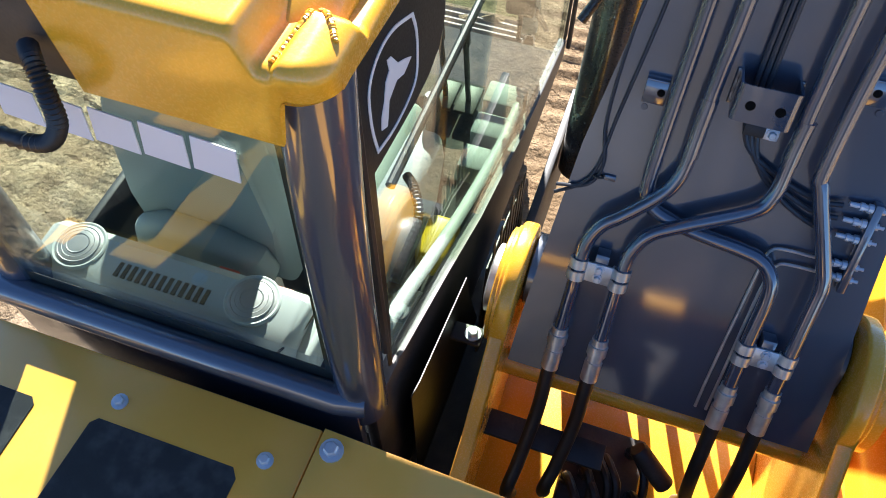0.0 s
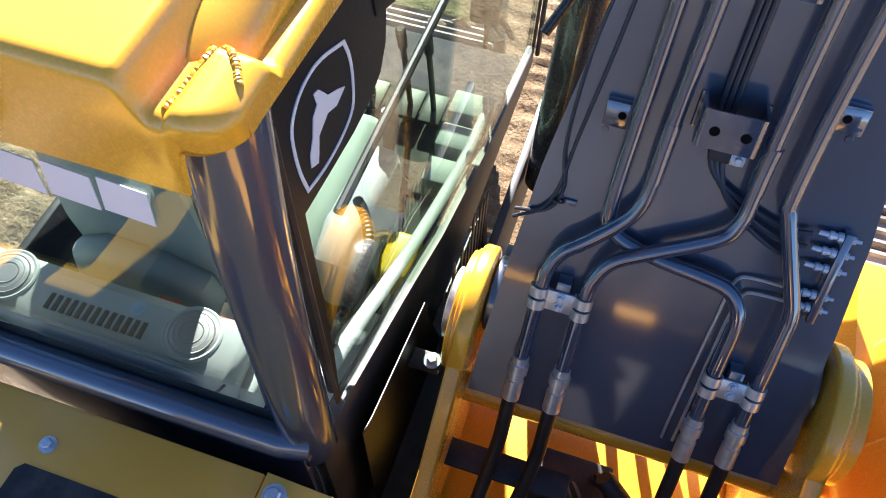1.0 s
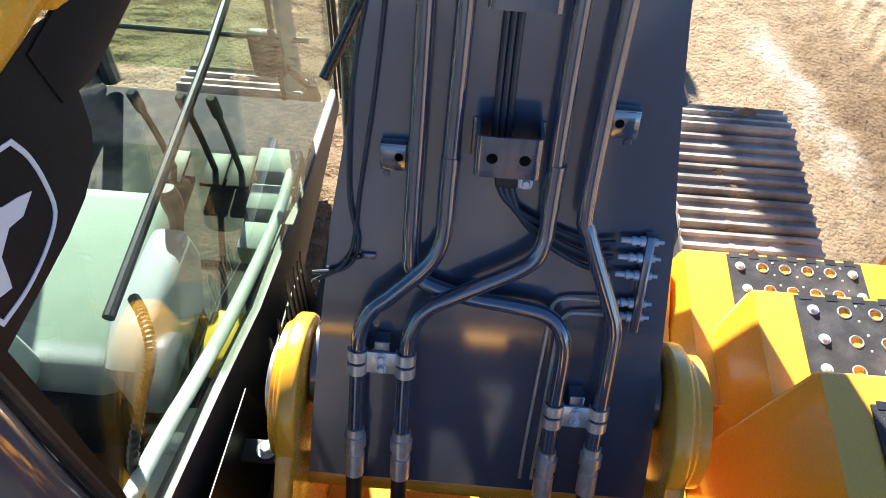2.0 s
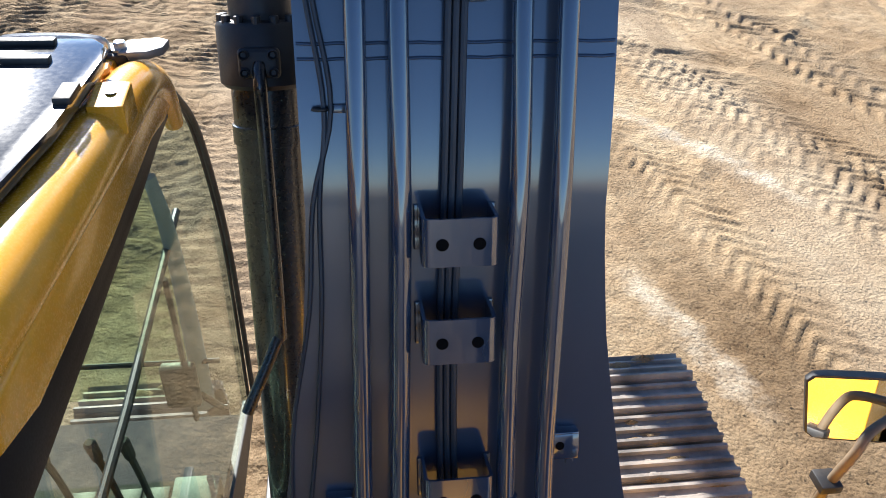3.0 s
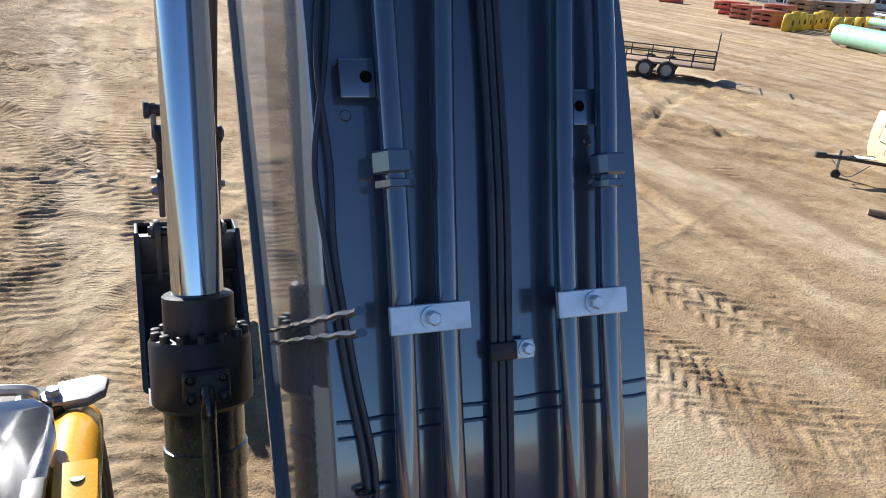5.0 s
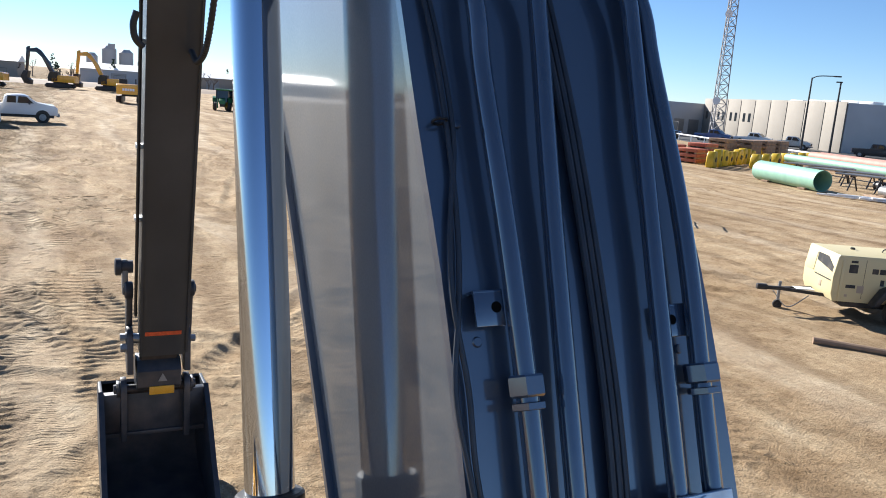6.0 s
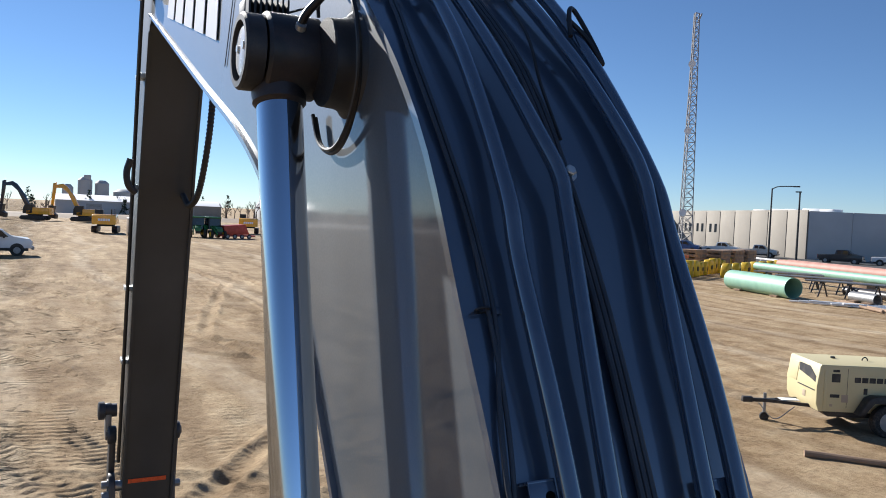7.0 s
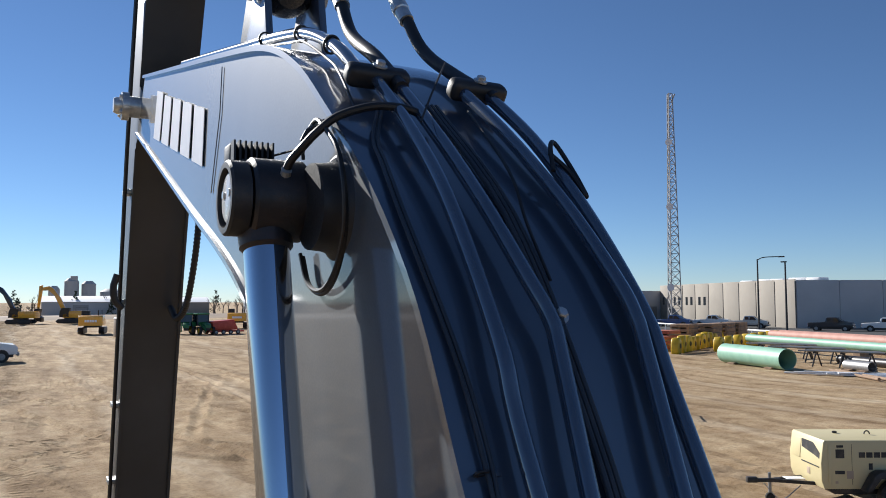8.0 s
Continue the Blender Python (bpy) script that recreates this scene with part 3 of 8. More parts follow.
# ---- the excavator ----
EX = thing("excavator", "large yellow and black crawler excavator, bucket resting on soil", "excavator")
X0 = 0.015
BACK = glide([(0, y, z) for y, z in ((0.69, 1.85), (0.84, 2.10), (1.04, 2.48), (1.16, 2.84), (1.25, 3.168), (1.335, 3.40), (1.50, 3.785), (1.64, 4.04), (1.80, 4.33), (1.965, 4.53), (2.13, 4.68), (2.33, 4.84), (2.60, 5.03), (2.95, 5.18), (3.6, 5.34), (4.8, 5.61), (6.13, 5.91))], 6)
FRONT = glide([(0, y, z) for y, z in ((1.02, 1.62), (1.5, 2.40), (2.02, 3.18), (2.42, 3.746), (2.70, 4.05), (3.29, 4.44), (4.45, 4.86), (6.47, 5.58))], 8)
HALF = [(-0.2, 0.415), (0.06, 0.405), (0.30, 0.386), (0.58, 0.362), (1.06, 0.285), (1.3, 0.263), (2.5, 0.27), (7.6, 0.255)]


def lengths(ps):
    out = [0.0]
    for a, b in zip(ps, ps[1:]):
        out.append(out[-1] + (b - a).length)
    return out


BACK_S, FRONT_S = lengths(BACK), lengths(FRONT)


def along(ps, ss, s):
    if s <= 0:
        d = (ps[1] - ps[0]).normalized()
        return ps[0] + d * s, d
    for i in range(len(ps) - 1):
        if s <= ss[i + 1] or i == len(ps) - 2:
            d = ps[i + 1] - ps[i]
            return ps[i] + d * ((s - ss[i]) / (ss[i + 1] - ss[i])), (ps[min(i + 2, len(ps) - 1)] - ps[max(i - 1, 0)]).normalized()


def bpt(x, s, h=0.0):
    """A point on the boom's top plate: across, along from the foot, and off the plate."""
    p, d = along(BACK, BACK_S, s)
    return V((X0 + x, p.y - h * d.z, p.z + h * d.y))


def bway(s):
    return along(BACK, BACK_S, s)[1]


def bnorm(s):
    d = bway(s)
    return V((0, -d.z, d.y))


def strip(bm, rows):
    """A solid from rows of four corners."""
    rings = [[bm.verts.new(p) for p in row] for row in rows]
    for a, b in zip(rings, rings[1:]):
        for k in range(4):
            bm.faces.new((a[k], a[(k + 1) % 4], b[(k + 1) % 4], b[k]))
    bm.faces.new(rings[0][::-1])
    bm.faces.new(rings[-1])
    return bm


def boom():
    N = 90
    total, ftotal = BACK_S[-1], FRONT_S[-1]
    ss = [-0.10 + (total + 0.10) * i / N for i in range(N + 1)]
    bm = strip(B(), [[bpt(-interp(s, HALF), s), bpt(interp(s, HALF), s), bpt(interp(s, HALF), s, -0.02), bpt(-interp(s, HALF), s, -0.02)] for s in ss])
    ob = part("boom", bm, BLACK, EX, "glossy black painted box-section boom")
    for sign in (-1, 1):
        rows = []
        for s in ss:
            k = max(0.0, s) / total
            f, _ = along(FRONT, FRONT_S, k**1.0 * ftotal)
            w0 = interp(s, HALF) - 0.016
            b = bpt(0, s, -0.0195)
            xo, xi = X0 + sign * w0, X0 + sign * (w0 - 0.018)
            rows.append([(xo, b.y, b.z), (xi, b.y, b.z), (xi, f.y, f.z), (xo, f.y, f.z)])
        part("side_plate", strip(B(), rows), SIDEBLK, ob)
    rows = []
    for i in range(N + 1):
        f, d = along(FRONT, FRONT_S, ftotal * i / N)
        n = V((0, d.z, -d.y)) * 0.02
        w = interp(total * i / N, HALF)
        rows.append([(X0 - w, f.y, f.z), (X0 + w, f.y, f.z), (X0 + w, f.y + n.y, f.z + n.z), (X0 - w, f.y + n.y, f.z + n.z)])
    part("bottom_plate", strip(B(), rows), BLACK, ob)
    # weld seams across the top plate and down the side
    bm = B()
    for s in (1.588, 1.612):
        w = interp(s, HALF) - 0.004
        tube(bm, [bpt(-w + 2 * w * i / 24, s + 0.0009 * math.sin(i * 2.1 + s * 40), 0.0005) for i in range(25)], 0.0045, 8, 0.6)
    part("weld_seam", bm, BLACK, ob)
    bm = B()
    for off in (0.0, 0.024):
        tube(bm, [(X0 - interp(1.6, HALF) - 0.001, 1.81 - 0.62 * i / 20 + off * 0.4, 3.19 + 0.345 * i / 20 + off + 0.0015 * math.sin(i * 1.9)) for i in range(21)], 0.008, 8, 0.7)
    part("weld_seam", bm, BLACK, ob)
    # foot bosses
    for sign in (-1, 1):
        bm = lathe(B(), (X0 + sign * 0.415, 0.87, 1.90), (sign, 0, 0), [(-0.12, 0.105), (0.0, 0.105), (0.006, 0.095)], 28)
        part("foot_boss", bm, BLACK, ob)
    rod_bm = lathe(B(), (X0 - 0.40, 0.86, 1.80), (1, 0, 0), [(0, 0.10), (0.8, 0.10)], 28)
    part("foot_tube", rod_bm, BLACK, ob)
    # bosses of the cylinder pins on the side plates
    for sign in (-1, 1):
        bm = lathe(B(), (X0 + sign * 0.25, 2.30, 4.58), (sign, 0, 0), [(-0.012, 0.150), (-0.002, 0.136), (0.006, 0.124), (0.016, 0.114), (0.034, 0.108), (0.068, 0.105)], 40)
        part("pin_boss", bm, GLANDBLK, ob)
    # plate joint across the side
    part("plate_joint", tube(B(), [(X0 - 0.2525, 3.609, 5.288), (X0 - 0.2525, 3.636, 5.106), (X0 - 0.2525, 3.71, 4.95), (X0 - 0.2525, 3.78, 4.80)], 0.0022, 6), BLACK, ob)
    # white blocks in place of the side lettering
    top = [V((0, 5.40, 5.625)), V((0, 3.885, 5.185))]
    low = [V((0, 5.53, 5.36)), V((0, 3.915, 4.925))]
    for i in range(5):
        a, b = i / 5 + 0.01, (i + 1) / 5 - 0.035
        q = [top[0].lerp(top[1], a), top[0].lerp(top[1], b), low[0].lerp(low[1], b), low[0].lerp(low[1], a)]
        k = 0.035 if i else 0.0
        q = [p.lerp(q[3 - j], k) if j < 2 else p for j, p in enumerate(q)]
        bm = prism(B(), [(p.y, p.z) for p in q], "x", X0 - 0.2555, X0 - 0.2520)
        part("lettering_block", bm, WHITE, ob, "plain white block decal")
    return ob


BOOM = boom()


# ---- tubes, clamps and brackets on the boom ----
def run(name, pts, r, material, parent, label="", per=6, n=12):
    return part(name, tube(B(), glide([bpt(*p) for p in pts], per), r, n), material, parent, label)


TUBE_R = 0.0178
run("hydraulic_tube", [(-0.11, 3.62, 0.05), (-0.122, 3.28, 0.05), (-0.135, 3.0, 0.045), (-0.150, 2.65, 0.045), (-0.156, 2.5, 0.04), (-0.162, 2.2, 0.04), (-0.166, 1.8, 0.04), (-0.172, 1.4, 0.04), (-0.178, 1.1, 0.04), (-0.184, 0.8, 0.04), (-0.188, 0.53, 0.035), (-0.178, 0.485, 0.028), (-0.15, 0.455, 0.026), (-0.06, 0.432, 0.03), (0.06, 0.422, 0.04), (0.115, 0.41, 0.045), (0.147, 0.375, 0.05), (0.158, 0.32, 0.05), (0.156, 0.20, 0.05), (0.155, 0.05, 0.05)], TUBE_R, TUBEBLK, BOOM, "glossy black steel hydraulic tube", 5)
run("hydraulic_tube", [(-0.055, 3.62, 0.05), (-0.056, 3.3, 0.05), (-0.052, 3.0, 0.045), (-0.040, 2.78, 0.05), (-0.022, 2.68, 0.05), (-0.026, 2.60, 0.045), (-0.068, 2.25, 0.04), (-0.098, 1.8, 0.04), (-0.102, 1.4, 0.045), (-0.108, 1.1, 0.05), (-0.116, 0.80, 0.05), (-0.119, 0.62, 0.05), (-0.128, 0.555, 0.05), (-0.155, 0.505, 0.05), (-0.225, 0.43, 0.05), (-0.262, 0.395, 0.05), (-0.285, 0.345, 0.05), (-0.291, 0.28, 0.05), (-0.293, 0.07, 0.05)], TUBE_R, TUBEBLK, BOOM, "", 5)
run("hydraulic_tube", [(0.150, 3.62, 0.05), (0.162, 3.3, 0.05), (0.176, 3.0, 0.045), (0.186, 2.78, 0.05), (0.192, 2.69, 0.05), (0.186, 2.60, 0.045), (0.130, 2.2, 0.04), (0.100, 1.8, 0.04), (0.097, 1.4, 0.045), (0.088, 1.1, 0.05), (0.086, 0.80, 0.05), (0.088, 0.65, 0.05), (0.083, 0.575, 0.05), (0.05, 0.525, 0.05), (-0.08, 0.448, 0.05), (-0.145, 0.405, 0.05), (-0.174, 0.355, 0.05), (-0.184, 0.29, 0.05), (-0.185, 0.07, 0.05)], TUBE_R, TUBEBLK, BOOM, "", 5)
run("hydraulic_tube", [(0.232, 3.62, 0.05), (0.238, 3.3, 0.05), (0.236, 3.0, 0.035), (0.236, 2.70, 0.035), (0.228, 2.55, 0.035), (0.205, 2.2, 0.04), (0.175, 1.8, 0.04), (0.169, 1.4, 0.045), (0.166, 1.1, 0.05), (0.161, 0.85, 0.05), (0.160, 0.66, 0.05), (0.172, 0.615, 0.05), (0.24, 0.45, 0.05), (0.258, 0.395, 0.05), (0.26, 0.33, 0.05), (0.257, 0.07, 0.05)], TUBE_R, TUBEBLK, BOOM, "", 5)
# thicker sleeves over the two inner tubes
for x, s0, s1 in ((-0.1185, 0.62, 0.765), (0.0875, 0.66, 0.765)):
    run("tube_sleeve", [(x, s0, 0.05), (x + 0.0005, (s0 + s1) / 2, 0.05), (x + 0.002, s1, 0.05)], TUBE_R + 0.0022, TUBEBLK, BOOM, "", 3)
# union nuts
for x, s in ((-0.165, 1.975), (0.187, 1.965)):
    for ds, r, ln in ((0.0, 0.031, 0.034), (-0.03, 0.029, 0.012)):
        n = lathe(B(), bpt(x, s + ds, 0.04), bway(s), [(-ln * 0.5, r * 0.9), (-ln * 0.4, r), (ln * 0.4, r), (ln * 0.5, r * 0.9)], 6)
        part("union_nut", n, BLACK, BOOM, "", 20)


def frame_at(x, s, h):
    """Axes on the boom's plate: across, along, off."""
    d = bway(s)
    n = bnorm(s)
    return Matrix((( 1, d.x, n.x), (0, d.y, n.y), (0, d.z, n.z))).to_4x4(), bpt(x, s, h)


def placed(bm, x, s, h=0.0):
    rot, at = frame_at(x, s, h)
    bmesh.ops.transform(bm, matrix=Matrix.Translation(at) @ rot, verts=bm.verts[:])
    return bm


def bar_clamp(x, s):
    bm = box(B(), (-0.060, -0.020, 0.058), (0.060, 0.020, 0.068), 0.0012, 1)
    ob = part("tube_clamp", placed(bm, x, s), ZINC, BOOM, "bright zinc-plated bar clamp", 20)
    part("clamp_bolt", placed(bolt(B(), (0, 0, 0.068), (0, 0, 1), 0.0108), x, s), ZINC, ob)
    part("clamp_post", placed(box(B(), (-0.013, -0.016, 0), (0.013, 0.016, 0.058), 0.002), x, s), BLACK, ob)


bar_clamp(-0.133, 1.755)
bar_clamp(0.130, 1.755)


def strap_clamp(x, s, half):
    """Two half shells round a pair of tubes, with a bolted bridge."""
    ob = part("strap_clamp", placed(box(B(), (-half + 0.018, -0.027, 0.048), (half - 0.018, 0.027, 0.056), 0.002), x, s), ZINCY, BOOM, "dull zinc double strap clamp")
    for sx in (-half, half):
        for ds in (-0.0165, 0.0165):
            bm = B()
            arc = [math.pi * (-0.12 + 1.24 * k / 16) for k in range(17)]
            rows = [[(sx + r * math.cos(a), y, 0.05 + r * math.sin(a)) for r, y in ((0.0195, ds - 0.013), (0.0235, ds - 0.013), (0.0235, ds + 0.013), (0.0195, ds + 0.013))] for a in arc]
            part("strap", placed(strip(bm, rows), x, s), ZINCY, ob)
    for ds in (-0.012, 0.013):
        part("clamp_bolt", placed(bolt(B(), (0, ds, 0.056), (0, 0, 1), 0.0085), x, s), ZINC, ob)
    part("clamp_post", placed(box(B(), (-0.017, -0.02, 0), (0.017, 0.05, 0.048), 0.003), x, s), BLACK, ob)


strap_clamp(-0.239, 0.262, 0.054)
strap_clamp(0.206, 0.16, 0.051)


def u_bracket(s):
    """A sheet bent into a U that stands on its two legs, with two bolt holes in its face."""
    w, h, t, r = 0.064, 0.090, 0.006, 0.014
    bend = [radians(90 * k / 4) for k in range(5)]
    outer = [(-w, 0)] + [(-w + r - r * math.cos(a), h - r + r * math.sin(a)) for a in bend] + [(w - r + r * math.sin(a), h - r + r * math.cos(a)) for a in bend] + [(w, 0)]
    q = r - t
    inner = [(w - t, 0)] + [(w - r + q * math.cos(a), h - r + q * math.sin(a)) for a in bend] + [(-w + r - q * math.sin(a), h - r + q * math.cos(a)) for a in bend] + [(-w + t, 0)]
    rings = []
    bm = B()
    for y in (-0.042, 0.042):
        rings.append(([bm.verts.new((x, y, z)) for x, z in outer], [bm.verts.new((x, y, z)) for x, z in inner[::-1]]))
    (o0, i0), (o1, i1) = rings
    for k in range(len(outer) - 1):
        bm.faces.new((o0[k], o0[k + 1], o1[k + 1], o1[k]))
        bm.faces.new((i0[k], i1[k], i1[k + 1], i0[k + 1]))
        bm.faces.new((o0[k], i0[k], i0[k + 1], o0[k + 1]))
        bm.faces.new((o1[k], o1[k + 1], i1[k + 1], i1[k]))
    ob = part("mount_bracket", placed(bm, -0.008, s), TUBEBLK, BOOM, "black bent steel bracket with two bolt holes")
    for sx in (-1, 1):
        # flat black disc on the face in place of a shaded bore
        hole = lathe(B(), (sx * 0.031, -0.002, 0.0895), (0, 0, 1), [(0, 0.0108), (0.0012, 0.0108)], 20)
        part("bolt_hole_disc", placed(hole, -0.008, s), HOLE, ob)
        part("foot_weld", placed(tube(B(), [(sx * 0.067, -0.040 + 0.08 * k / 8, 0.002 + 0.001 * math.sin(k * 2.0)) for k in range(9)], 0.005, 6), -0.008, s), BLACK, ob)


for s in (0.790, 1.118, 1.302):
    u_bracket(s)


def ear(x, s, sign):
    bm = box(B(), (-0.026, -0.03, 0.022), (0.026, 0.026, 0.027), 0.002)
    ob = part("tube_ear", placed(bm, x, s), TUBEBLK, BOOM, "small bent tab with one hole")
    part("leg", placed(box(B(), (-0.026, 0.022, 0), (0.026, 0.028, 0.027), 0.0015), x, s), TUBEBLK, ob)
    # black disc for the dark of the tab's hole
    part("bolt_hole_disc", placed(lathe(B(), (sign * 0.012, 0, 0.0268), (0, 0, 1), [(0, 0.009), (0.0008, 0.009)], 16), x, s), HOLE, ob)
    part("spot_weld", placed(lathe(B(), (-sign * 0.015, -0.05, 0), (0, 0, 1), [(0, 0.009), (0.003, 0.007)], 12), x, s), BLACK, ob)


ear(-0.232, 0.742, 1)
ear(0.209, 0.85, -1)
ear(-0.205, 2.10, 1)
ear(0.165, 2.06, -1)

# centre bundle of cables, held by a small clip
for k, dx in enumerate((-0.013, 0.0, 0.013)):
    run("control_hose", [(0.035 + dx, 3.5, 0.022), (0.03 + dx, 3.0, 0.018), (0.022 + dx, 2.5, 0.016), (0.008 + dx, 2.0, 0.016), (-0.005 + dx, 1.7, 0.016), (-0.014 + dx, 1.4, 0.016), (-0.022 + dx, 1.1, 0.016), (-0.022 + dx, 0.82, 0.016), (-0.012 + dx, 0.72, 0.017), (0.02 + dx, 0.655 - 0.014 * k, 0.018), (0.10, 0.605 - 0.02 * k, 0.018), (0.18, 0.58 - 0.028 * k, 0.018), (0.235, 0.585 - 0.033 * k, 0.02)], 0.0065, CABLE, BOOM, "thin black control hose" if k == 0 else "", 5, 8)
for s, xs in ((1.69, 0.03), (0.706, 0.032)):
    ob = part("hose_clip", placed(box(B(), (-0.058, -0.014, 0.018), (-0.012, 0.014, 0.027), 0.003), xs, s), SATIN, BOOM)
    part("clip_plate", placed(box(B(), (-0.016, -0.015, 0.018), (0.018, 0.015, 0.023), 0.002), xs, s), ZINC, ob, "bright zinc clip")
    part("clip_bolt", placed(bolt(B(), (0.004, 0, 0.023), (0, 0, 1), 0.009), xs, s), ZINC, ob)
part("plate_bolt", placed(bolt(B(), (0, 0, 0.0), (0, 0, 1), 0.013), 0.045, 2.72), ZINCY, BOOM)

# grease manifold with nipples, and two thin lines running down the plate
man = part("grease_manifold", placed(box(B(), (-0.009, -0.115, 0), (0.009, 0.115, 0.032), 0.003), 0.306, 0.492), BLACK, BOOM, "black grease manifold block")
for s in (0.592, 0.553, 0.512, 0.444, 0.410):
    n = lathe(B(), (-0.010, 0, 0.018), (-1, 0, 0), [(0, 0.0115), (0.010, 0.0115), (0.011, 0.008), (0.018, 0.008), (0.019, 0.010), (0.028, 0.010), (0.029, 0.0065), (0.05, 0.006)], 10)
    part("grease_fitting", placed(n, 0.306, s), ZINC, man)
    n2 = lathe(B(), (0.009, 0, 0.018), (1, 0, 0), [(0, 0.0085), (0.008, 0.0085), (0.009, 0.004), (0.02, 0.0045)], 8)
    part("grease_nipple", placed(n2, 0.306, s), ZINC, man)
run("grease_line", [(0.25, 0.444, 0.018), (0.16, 0.440, 0.012), (0.132, 0.428, 0.010), (0.125, 0.395, 0.008), (0.12, 0.30, 0.007), (0.108, 0.06, 0.007), (0.104, -0.06, 0.007)], 0.0042, ZINCY, BOOM, "thin steel grease line", 5, 8)
run("grease_line", [(0.25, 0.410, 0.018), (0.18, 0.405, 0.012), (0.158, 0.395, 0.010), (0.149, 0.365, 0.008), (0.143, 0.28, 0.007), (0.137, 0.06, 0.007), (0.132, -0.06, 0.007)], 0.0042, ZINCY, BOOM, "", 5, 8)

# two thin harness cables down the boom's edge, tied at welded studs
for dx in (0.0, 0.011):
    run("harness_cable", [(-0.16 + dx, 3.40, 0.03), (-0.21 + dx, 3.27, 0.014), (-0.222 + dx, 3.17, 0.012), (-0.240 + dx, 3.0, 0.012), (-0.243 + dx, 2.83, 0.012), (-0.228 + dx, 2.6, 0.012), (-0.224 + dx, 2.40, 0.012), (-0.232 - dx, 2.25, 0.012), (-0.248 - dx, 2.12, 0.012), (-0.272 + 2 * dx, 1.98, 0.012), (-0.262 + dx, 1.85, 0.012), (-0.243 + dx, 1.68, 0.012), (-0.222 + dx, 1.51, 0.012), (-0.238 - dx, 1.35, 0.012), (-0.245 - 2 * dx, 1.15, 0.012), (-0.268 - 4 * dx, 0.9, 0.012), (-0.30 - 2 * dx, 0.65, 0.012), (-0.312 + dx, 0.53, 0.012), (-0.34 + dx, 0.47, 0.012), (-0.40, 0.43 + 2 * dx, 0.010)], 0.0046, CABLE, BOOM, "thin black wiring harness cable", 5, 8)
for x, s in ((-0.208, 1.51), (-0.285, 0.50), (-0.215, 2.42)):
    ob = part("cable_stud", placed(box(B(), (-0.006, -0.007, 0), (0.022, 0.007, 0.008), 0.002), x, s), BLACK, BOOM)
    part("cable_tie", placed(tube(B(), [(-0.02 + 0.012 * math.cos(a), 0, 0.012 + 0.012 * math.sin(a)) for a in (i * 0.6 for i in range(11))], 0.003, 6), x, s), SATIN, ob)

# clamps and hoses above the bend
for x, half in ((-0.105, 0.07), (0.205, 0.07)):
    part("hose_saddle", placed(box(B(), (-half - 0.02, -0.03, 0.02), (half + 0.02, 0.03, 0.082), 0.02, 3), x, 3.58), SATIN, BOOM, "black saddle clamp over a pair of tubes")
    part("saddle_bolt", placed(bolt(B(), (0, 0, 0.082), (0, 0, 1), 0.013), x, 3.58), ZINCY, BOOM)
run("hydraulic_tube", [(-0.15, 3.6, 0.05), (-0.15, 3.8, 0.055), (-0.15, 4.05, 0.055), (-0.15, 4.3, 0.05), (-0.15, 4.9, 0.045), (-0.15, 5.6, 0.045), (-0.15, 6.4, 0.045)], TUBE_R + 0.002, TUBEBLK, BOOM, "", 5)
for s in (3.85, 4.15, 4.6):
    part("cable_tie", placed(tube(B(), [(0.024 * math.cos(a), 0, 0.052 + 0.026 * math.sin(a)) for a in (i * 0.4 for i in range(17))], 0.004, 6), -0.15, s), SATIN, BOOM)
run("thin_wire", [(-0.2, 3.45, 0.012), (-0.19, 3.65, 0.03), (-0.175, 3.8, 0.02), (-0.185, 4.0, 0.03), (-0.17, 4.2, 0.02), (-0.2, 4.7, 0.012)], 0.004, RUBBER, BOOM, "", 5, 6)
for pts in ([(-0.045, 2.33, 4.91), (-0.04, 2.52, 5.05), (-0.03, 2.74, 5.19), (-0.02, 2.90, 5.40), (0.0, 3.20, 5.66)], [(0.255, 2.34, 4.92), (0.24, 2.55, 5.04), (0.225, 2.75, 5.18), (0.2, 2.91, 5.40), (0.12, 3.2, 5.70)]):
    ob = part("hydraulic_hose", tube(B(), glide(pts, 6), TUBE_R + 0.003, 12), RUBBER, BOOM)
    mid = V(pts[2]).lerp(V(pts[3]), 0.55)
    d = (V(pts[3]) - V(pts[2])).normalized()
    part("ferrule", lathe(B(), mid, d, [(0, 0.026), (0.05, 0.026), (0.055, 0.030), (0.085, 0.030), (0.09, 0.024), (0.13, 0.024)], 12), ZINCY, ob)
# a coil of spare wire and a loop tied to the plate
run("wire_loop", [(0.20, 3.12, 0.06), (0.225, 3.20, 0.085), (0.255, 3.22, 0.08), (0.27, 3.13, 0.055), (0.268, 3.05, 0.04), (0.25, 3.12, 0.06), (0.215, 3.18, 0.075)], 0.006, RUBBER, BOOM, "looped spare cable", 6, 8)
run("cable_tie", [(-0.105, 3.27, 0.075), (-0.05, 3.36, 0.12), (0.02, 3.47, 0.155)], 0.0028, SATIN, BOOM, "", 4, 6)
run("thin_wire", [(0.09, 3.4, 0.06), (0.06, 3.1, 0.062), (0.05, 2.95, 0.03), (0.05, 2.8, 0.012)], 0.004, RUBBER, BOOM, "", 5, 6)

